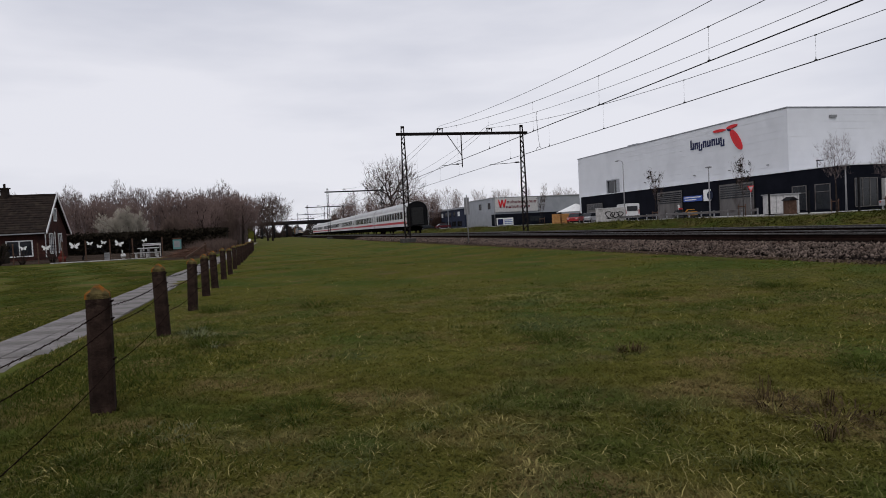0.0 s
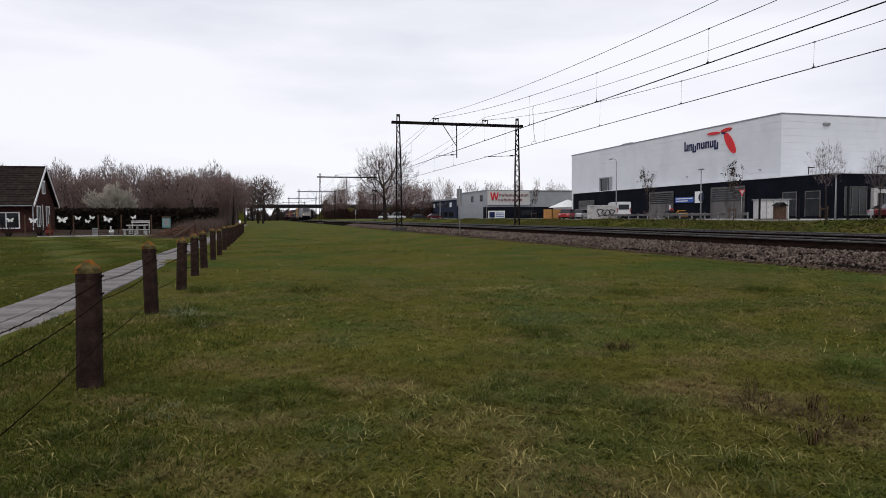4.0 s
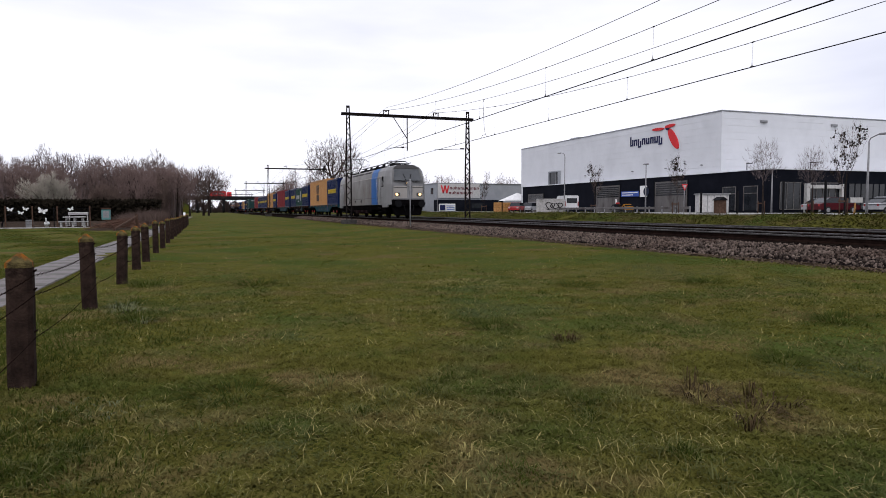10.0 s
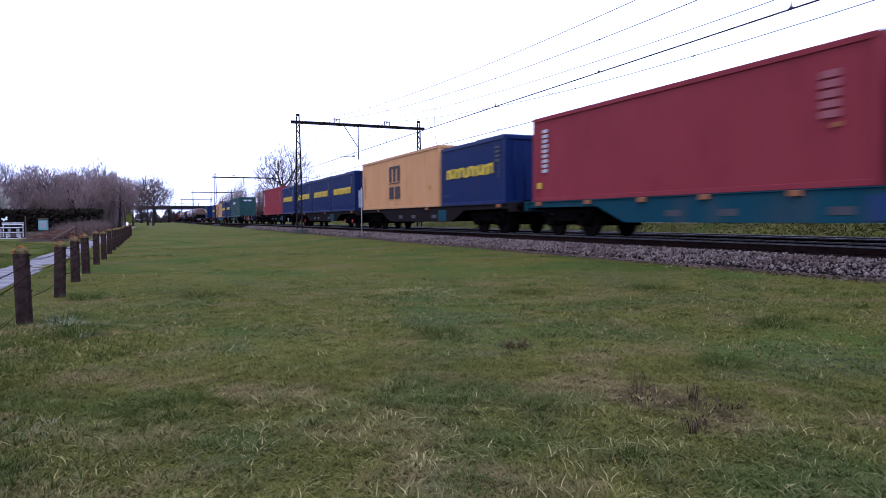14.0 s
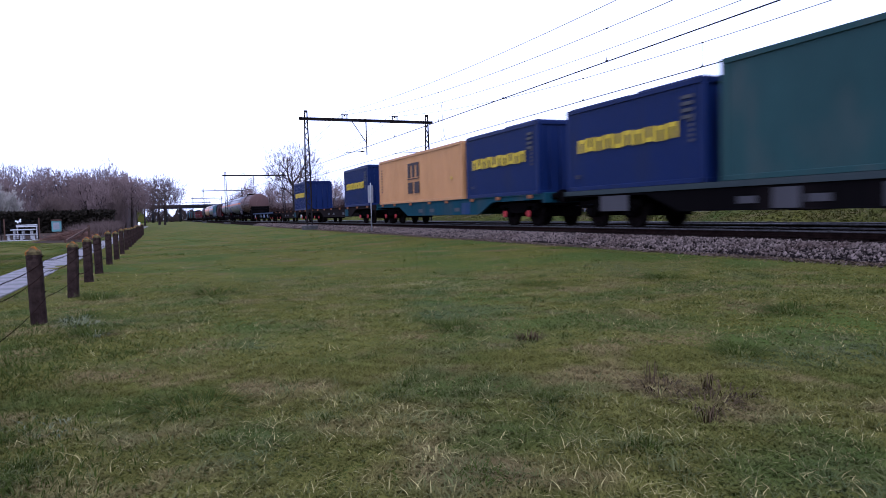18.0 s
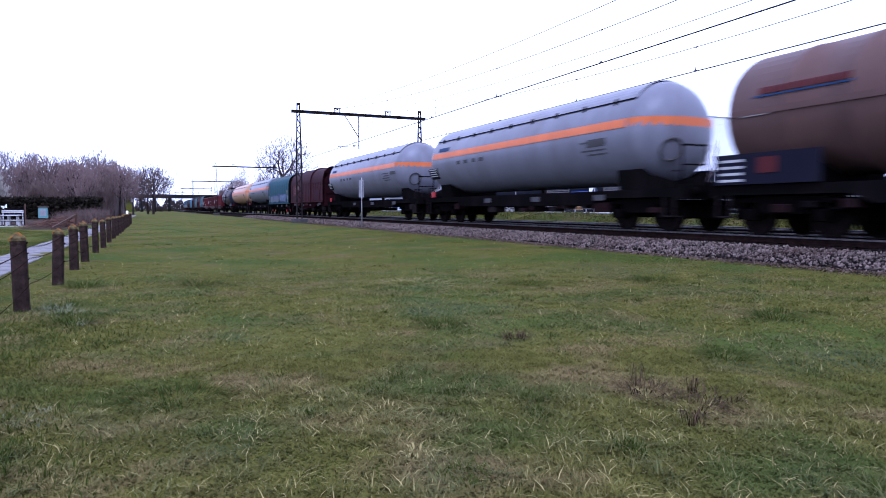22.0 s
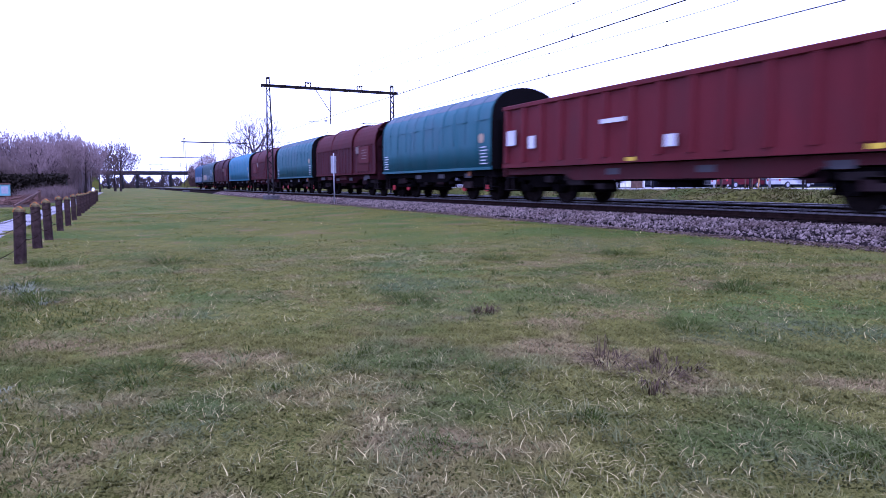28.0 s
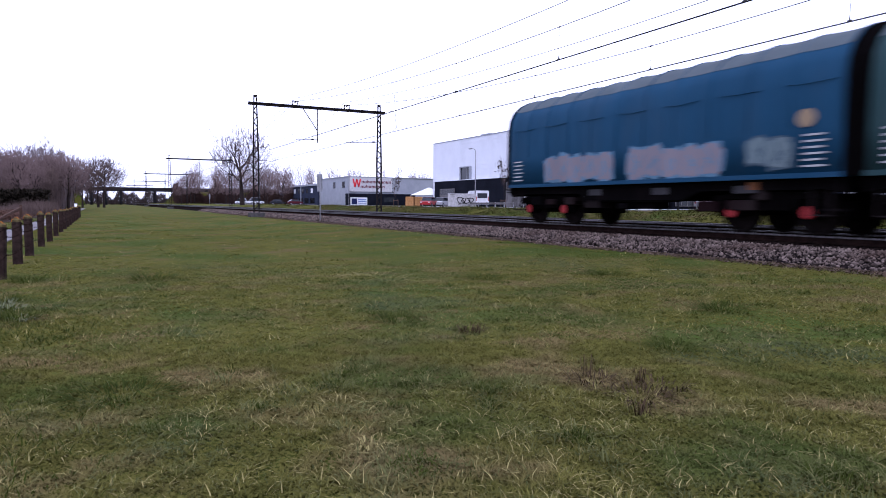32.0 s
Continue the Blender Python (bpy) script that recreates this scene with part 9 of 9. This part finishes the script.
# ---- garden by the house ----
def garden():
    t = thing("garden_fence", pose(0, 55.5, 0), "wire garden fence on thin dark posts", "garden fence")
    xs = [-8.25, -10.4, -12.0, -13.7, -15.3, -16.95, -18.6, -20.3, -22.0, -23.7, -25.4, -27.1]
    for x in xs:
        part("post", Build().box(x - 0.04, x + 0.04, -0.04, 0.04, -0.1, 1.62), "fence_wood", t)
    for i in range(6):
        z = 0.25 + 0.24 * i
        part("wire", Build().tube((xs[0], 0, z), (xs[-1], 0, z), 0.010, n=4), "black", t)
    wing = lambda s, k: [(0, 0.0), (s * 0.18 * k, 0.22 * k), (s * 0.42 * k, 0.34 * k), (s * 0.46 * k, 0.12 * k), (s * 0.28 * k, -0.02 * k), (s * 0.34 * k, -0.22 * k), (s * 0.16 * k, -0.26 * k), (0, -0.06 * k)]
    for i, (x, z, k) in enumerate(((-9.5, 1.4, 0.42), (-11.36, 1.25, 0.68), (-12.43, 1.4, 0.42), (-12.74, 1.12, 0.4), (-13.4, 1.37, 0.45), (-14.46, 1.25, 0.75), (-16.4, 1.2, 0.6),
                                   (-17.9, 1.25, 0.5), (-19.7, 1.4, 0.55), (-20.75, 1.35, 0.75), (-21.7, 1.28, 0.55), (-22.95, 1.3, 0.65), (-24.6, 1.2, 0.6))):
        b = thing("butterfly_ornament", pose(x, 55.483, z, 0, (i * 37) % 40 - 20, 0), "white sheet-metal butterfly hung on the garden fence", "garden ornament", "butterflies on the fence")
        for s in (-1, 1):
            w = wing(s, k * 1.05)
            part("wing", Build().prism(w if s > 0 else w[::-1], -0.012, 0.012), "white", b)
        part("body", Build().box(-0.03 * k, 0.03 * k, -0.03, 0.03, -0.2 * k, 0.24 * k, 0.01), "stone_white", b)
    b = thing("garden_bench", pose(-9.55, 57.2, 0), "white stone garden table with benches", "garden table")
    part("tabletop", Build().box(-0.75, 0.75, -0.4, 0.4, 0.74, 0.82, 0.02), "stone_white", b)
    part("seat", Build().box(-1.05, 1.05, -0.95, -0.65, 0.40, 0.47, 0.02), "stone_white", b)
    part("back", Build().box(-0.6, 0.8, 0.9, 0.97, 0.95, 1.15, 0.02).box(-0.55, -0.48, 0.9, 0.97, 0, 0.95).box(0.7, 0.77, 0.9, 0.97, 0, 0.95), "stone_white", b)
    for x in (-0.85, -0.07, 0.7):
        part("seat_leg", Build().box(x, x + 0.14, -0.9, -0.7, 0, 0.40), "stone_white", b)
        part("table_leg", Build().box(x * 0.7, x * 0.7 + 0.12, -0.25, 0.25, 0, 0.74), "stone_white", b)
    b = thing("trellis_panel", pose(-9.55, 55.75, 0), "dark slatted trellis before the garden table", "trellis")
    for i in range(7):
        part("slat", Build().box(-1.15, 1.2, -0.012, 0.012, 0.35 + 0.18 * i, 0.375 + 0.18 * i), "black", b)
    for x in (-1.15, 1.16):
        part("upright", Build().box(x, x + 0.05, -0.02, 0.02, 0, 1.5), "black", b)
    for i, (x, k) in enumerate(((-16.2, 0.9), (-18.3, 1.1), (-19.9, 1.3), (-22.2, 1.2), (-24.2, 1.4))):
        g = thing("garden_shrub", pose(x, 56.3, 0), "bare dark garden shrub behind the fence", "shrub", "garden shrubs")
        rng = random.Random(300 + i)
        stems = Build()
        for _ in range(26):
            a, r = rng.uniform(0, 6.28), rng.uniform(0.1, 0.6) * k
            stems.tube((0.1 * math.cos(a), 0.1 * math.sin(a), 0), (r * math.cos(a), r * math.sin(a), rng.uniform(0.5, 1.1) * k), 0.022, 0.012, n=4)
        part("twig_bundle", stems, "twig_dark", g)
    b = thing("grey_pedestal", pose(-12.35, 56.2, 0), "grey stone pedestal block in the garden", "pedestal")
    part("block", Build().box(-0.22, 0.22, -0.2, 0.2, 0, 0.6, 0.03), "zinc", b)
    b = thing("goose_ornament", pose(-11.2, 56.0, 0), "small white goose-shaped garden ornament", "garden ornament")
    part("body", Build().lathe_y([(-0.3, 0.02), (-0.2, 0.14), (0.0, 0.2), (0.2, 0.14), (0.32, 0.03)], 0, 0.3, 12).tube((0, -0.2, 0.38), (0, -0.26, 0.7), 0.06, 0.05).tube((0, -0.22, 0.7), (0, -0.42, 0.68), 0.06, 0.02), "white", b)
    part("foot", Build().box(-0.1, 0.1, -0.05, 0.1, 0, 0.12), "stone_white", b)
    b = thing("green_box", pose(-8.5, 66.0, 0), "pale teal box on a post beside the path", "post box")
    part("post", Build().box(-0.05, 0.05, -0.05, 0.05, 0, 0.5), "fence_wood", b)
    part("box", Build().box(-0.36, 0.36, -0.2, 0.2, 0.45, 1.40, 0.03), "teal_box", b)
    part("roof", Build().prism([(-0.42, 1.40), (0.42, 1.40), (0.36, 1.52), (-0.36, 1.52)], -0.25, 0.25), "fence_wood", b)
    part("panel", Build().box(-0.24, 0.24, -0.212, -0.202, 0.65, 1.25), "zinc", b)
    b = thing("wooden_rail", pose(-4.3, 50, 0), "sloping brown wooden rail beside the path", "handrail")
    part("rail", Build().bar((-1.2, -4, 0.10), (-0.45, 2, 0.86), 0.09, 0.10), "fence_wood", b)
    part("post", Build().box(-0.53, -0.37, 1.95, 2.1, 0, 1.0), "fence_wood", b)
    part("post", Build().box(-1.26, -1.14, -4.05, -3.9, 0, 0.16), "fence_wood", b)
    b = thing("garden_slab", pose(-9.5, 54.4, 0), "grey stone edging before the garden fence", "edging")
    part("edge", Build().box(-6.5, 1.3, 0.4, 0.7, -0.05, 0.06, 0.02), "concrete", b)
    # dug soil behind the fence and beside the path, with cut twigs heaped on it
    rng = np.random.default_rng(61)
    for x0, x1, y0, y1, words in ((-27.0, -7.9, 55.8, 87.6, "dark dug soil behind the garden fence"), (-7.8, -4.35, 46.5, 87.6, "brown dug soil strip beside the footpath")):
        nx, ny = int((x1 - x0) / 0.55) + 1, int((y1 - y0) / 0.8) + 1
        pts = [(x0 + (x1 - x0) * i / (nx - 1), y0 + (y1 - y0) * j / (ny - 1), -0.02 if i in (0, nx - 1) or j in (0, ny - 1) else rng.uniform(0.05, 0.11)) for j in range(ny) for i in range(nx)]
        bed = Build().add(pts, [(j * nx + i, j * nx + i + 1, (j + 1) * nx + i + 1, (j + 1) * nx + i) for j in range(ny - 1) for i in range(nx - 1)], True)
        b = thing("garden_bed", pose(0, 0, 0), words, "garden bed", "garden beds")
        part("soil", bed, "bed_soil", b)
    n = 3200
    x, y = rng.normal(-6.0, 0.75, n), rng.uniform(48.5, 60, n)
    x = np.clip(x, -7.6, -4.6)
    z = 0.08 + rng.random(n) * np.clip(0.60 - 0.22 * (x + 6.0) ** 2, 0.05, 0.6) * (0.75 + 0.25 * np.sin(y * 1.1))
    a, e = rng.uniform(0, 6.28, n), rng.normal(0.05, 0.25, n)
    d = np.stack([np.cos(a) * np.cos(e), np.sin(a) * np.cos(e), np.sin(e)], 1) * rng.uniform(0.2, 0.6, n)[:, None]
    P = np.stack([x, y, z], 1)
    S = np.stack([-np.sin(a), np.cos(a), 0.4 + 0 * a], 1) * 0.016
    tagged(new("brush_heap", soup("brush_heap", np.stack([P - d / 2 - S, P - d / 2 + S, P + d / 2], 1).reshape(-1, 3), np.arange(3 * n).reshape(-1, 3), "brush")), "low heap of cut brown twigs beside the path", "brush heap", kind="stuff")
    b = thing("wheelbarrow_cover", pose(-13.6, 57.4, 0), "black arched garden frame", "garden frame")
    part("arch", Build().line([(-0.8, 0, 0.3), (-0.5, 0, 0.9), (0, 0, 1.15), (0.6, 0, 0.9), (1.0, 0, 0.4)], 0.05, 6), "black", b)
    part("leg", Build().box(-0.85, -0.75, -0.05, 0.05, 0, 0.32), "black", b)
    part("leg", Build().box(0.95, 1.05, -0.05, 0.05, 0, 0.42), "black", b)
    b = thing("red_planter", pose(-15.6, 56.4, 0), "red-brown planter with a small figure shape", "planter")
    part("pot", Build().tube((0, 0, 0), (0, 0, 0.5), 0.22, 0.3, n=12), "brick_red", b)
    part("plant", Build().tube((0, 0, 0.5), (0, 0, 0.95), 0.2, 0.08, n=7), "brick_red", b)
    b = thing("white_marker", pose(-1.9, 64, 0), "small white marker post beside the path", "marker post")
    part("post", Build().tube((0, 0, 0), (0, 0, 1.1), 0.12, 0.10, n=8), "white", b)


garden()


def bicycle():
    """Parked on the path side; only its right grip and brake lever come into view."""
    t = thing("bicycle", pose(-0.90, 1.467, ground_z(-0.9, 1.467)), "parked bicycle with black rubber grips and a silver brake lever", "bicycle")
    for y in (0.18, -0.90):
        n = 32
        b = Build()
        pts = [(0, y + 0.34 * math.cos(2 * math.pi * i / n), 0.34 + 0.34 * math.sin(2 * math.pi * i / n)) for i in range(n + 1)]
        w = part("wheel", b.line(pts, 0.018, 8), "rubber", t)
        s = Build()
        for i in range(16):
            s.tube((0, y, 0.34), pts[2 * i], 0.0015, n=3)
        part("spokes", s, "zinc", w)
    part("frame", Build().line([(0, 0.10, 0.72), (0, -0.52, 0.30), (0, -0.68, 0.80)], 0.018, 8).line([(0, 0.06, 0.82), (0, -0.66, 0.74)], 0.018, 8).line([(0, -0.52, 0.30), (0, -0.90, 0.34), (0, -0.67, 0.74)], 0.011, 8).line([(0, 0.04, 0.9), (0, 0.10, 0.70), (0, 0.18, 0.34)], 0.016, 8), "black", t)
    part("saddle", Build().loft([[(-0.08, -0.82, 0.86), (0.08, -0.82, 0.86), (0.07, -0.82, 0.92), (-0.07, -0.82, 0.92)], [(-0.02, -0.54, 0.88), (0.02, -0.54, 0.88), (0.02, -0.54, 0.91), (-0.02, -0.54, 0.91)]]), "rubber", t)
    part("handlebar", Build().line([(-0.22, -0.06, 1.085), (-0.10, 0.04, 1.06), (0, 0.04, 1.0), (0.10, 0.04, 1.06), (0.22, -0.03, 1.085)], 0.013, 8).line([(0, 0.04, 0.9), (0, 0.04, 1.0)], 0.014, 8), "zinc", t)
    for s in (-1, 1):
        g = part("grip", Build().line([(s * 0.16, 0.01, 1.075), (s * 0.225, -0.025, 1.083), (s * 0.295, -0.045, 1.062)], 0.0115, 12), "rubber", t, "black ribbed rubber grip")
        part("brake_lever", Build().line([(s * 0.14, 0.05, 1.05), (s * 0.20, 0.035, 1.035), (s * 0.275, 0.0, 1.01)], 0.0045, 6), "rail_head", t, "silver brake lever")
    part("kickstand", Build().tube((0, -0.55, 0.3), (-0.22, -0.5, 0.0), 0.01), "zinc", t)
    t.scale = (0.957, 0.957, 0.957)


bicycle()


def lorry():
    t = thing("lorry", pose(-60, 352, 7.5), "red box lorry crossing the road bridge", "lorry")
    part("box", Build().box(-10.5, -2.6, -1.25, 1.25, 0.9, 3.6, 0.05), "logo_red", t, "red cargo box with a pale band")
    for i in range(7):
        part("letter_block", Build().box(-9.4 + 0.9 * i, -8.8 + 0.9 * i, -1.275, -1.252, 1.9, 2.6), "mark_white", t)
    part("cab", Build().box(-2.4, 0, -1.2, 1.2, 0.5, 3.1, 0.15), "logo_red", t)
    part("windscreen", Build().box(-0.5, 0.01, -1.1, 1.1, 1.7, 2.7, 0.05), "glass", t)
    part("chassis", Build().box(-10.3, -0.3, -0.5, 0.5, 0.55, 0.89), "frame_dark", t)
    for x in (-9.2, -8.0, -1.2):
        for s in (-1, 1):
            part("wheel", Build().tube((x, s * 0.85, 0.5), (x, s * 1.2, 0.5), 0.5, n=16), "rubber", t)
    return t


LORRY = lorry()


def bird():
    """A small dark bird with wings that beat; it flies along its own +y."""
    t = thing("bird", pose(28.8, 49.5, 19.1, 0, 0, -39), "small dark bird flying with beating wings", "bird", "birds over the line")
    part("body", Build().lathe_y([(-0.20, 0.01), (-0.12, 0.035), (0.0, 0.055), (0.12, 0.045), (0.19, 0.03), (0.24, 0.006)], 0, 0, 10), "black", t)
    part("tail", Build().prism([(-0.03, -0.16), (0.03, -0.16), (0.06, -0.33), (-0.06, -0.33)], -0.008, 0.008, "z"), "black", t)
    wings = []
    for s in (-1, 1):
        pts = [(0.0, 0.09), (s * 0.22, 0.11), (s * 0.42, -0.03), (s * 0.30, -0.06), (s * 0.16, -0.08), (0.0, -0.07)]
        wings.append((part("wing", Build().prism(pts if s < 0 else pts[::-1], -0.006, 0.006, "z"), "black", t), s))
    return t, wings


BIRDS = [(bird(), (28.79, 49.48, 19.15), (5.7, 6.98, -0.43), 10.5, 0.0), (bird(), (30.22, 49.82, 19.22), (5.3, 7.1, -0.50), 10.6, 1.1)]


# ---- what moves ----
def freight_nose(t):
    """Where the freight train's nose is along the line."""
    return 18.4 + (27.0 * (11 - t) if t < 11 else -26.1 * (t - 11))


def motions():
    times = (0.0, 4.0, 8.0, 10.0, 11.0, 12.0, 16.0, 20.0, 24.0, 28.0, 32.0)
    for ob, u, *lift in MOVERS:
        z = RAIL + (lift[0] if lift else 0.0)
        walk(ob, [(t, pose(TRACKS[0], freight_nose(t) + u, z)) for t in times])
    for ob, u in COACHES:
        walk(ob, [(t, pose(TRACKS[1], 79.5 + 42.5 * t + u, RAIL)) for t in (0.0, 8.0, 16.0, 24.0, 32.0)])
    walk(LORRY, [(t, pose(min(182.0, max(-36.6, 12.4 + 17.5 * (t - 10))), 352, 7.5)) for t in (0.0, 7.2, 8.0, 9.0, 10.0, 11.0, 12.0, 14.0, 16.0, 19.7, 32.0)])

    beat = [0.0] + [9.5 + 0.125 * i for i in range(25)] + [32.0]
    for (ob, wings), p, v, t0, phase in BIRDS:
        walk(ob, [(t, pose(p[0] + v[0] * (t - t0), p[1] + v[1] * (t - t0), p[2] + v[2] * (t - t0), 0, 0, -39)) for t in (0.0, 8.0, 16.0, 24.0, 32.0)])
        for wing, side in wings:
            walk(wing, [(t, pose(0, 0, 0, 0, side * -35 * math.sin(t * 12.6 + phase), 0)) for t in beat])


motions()
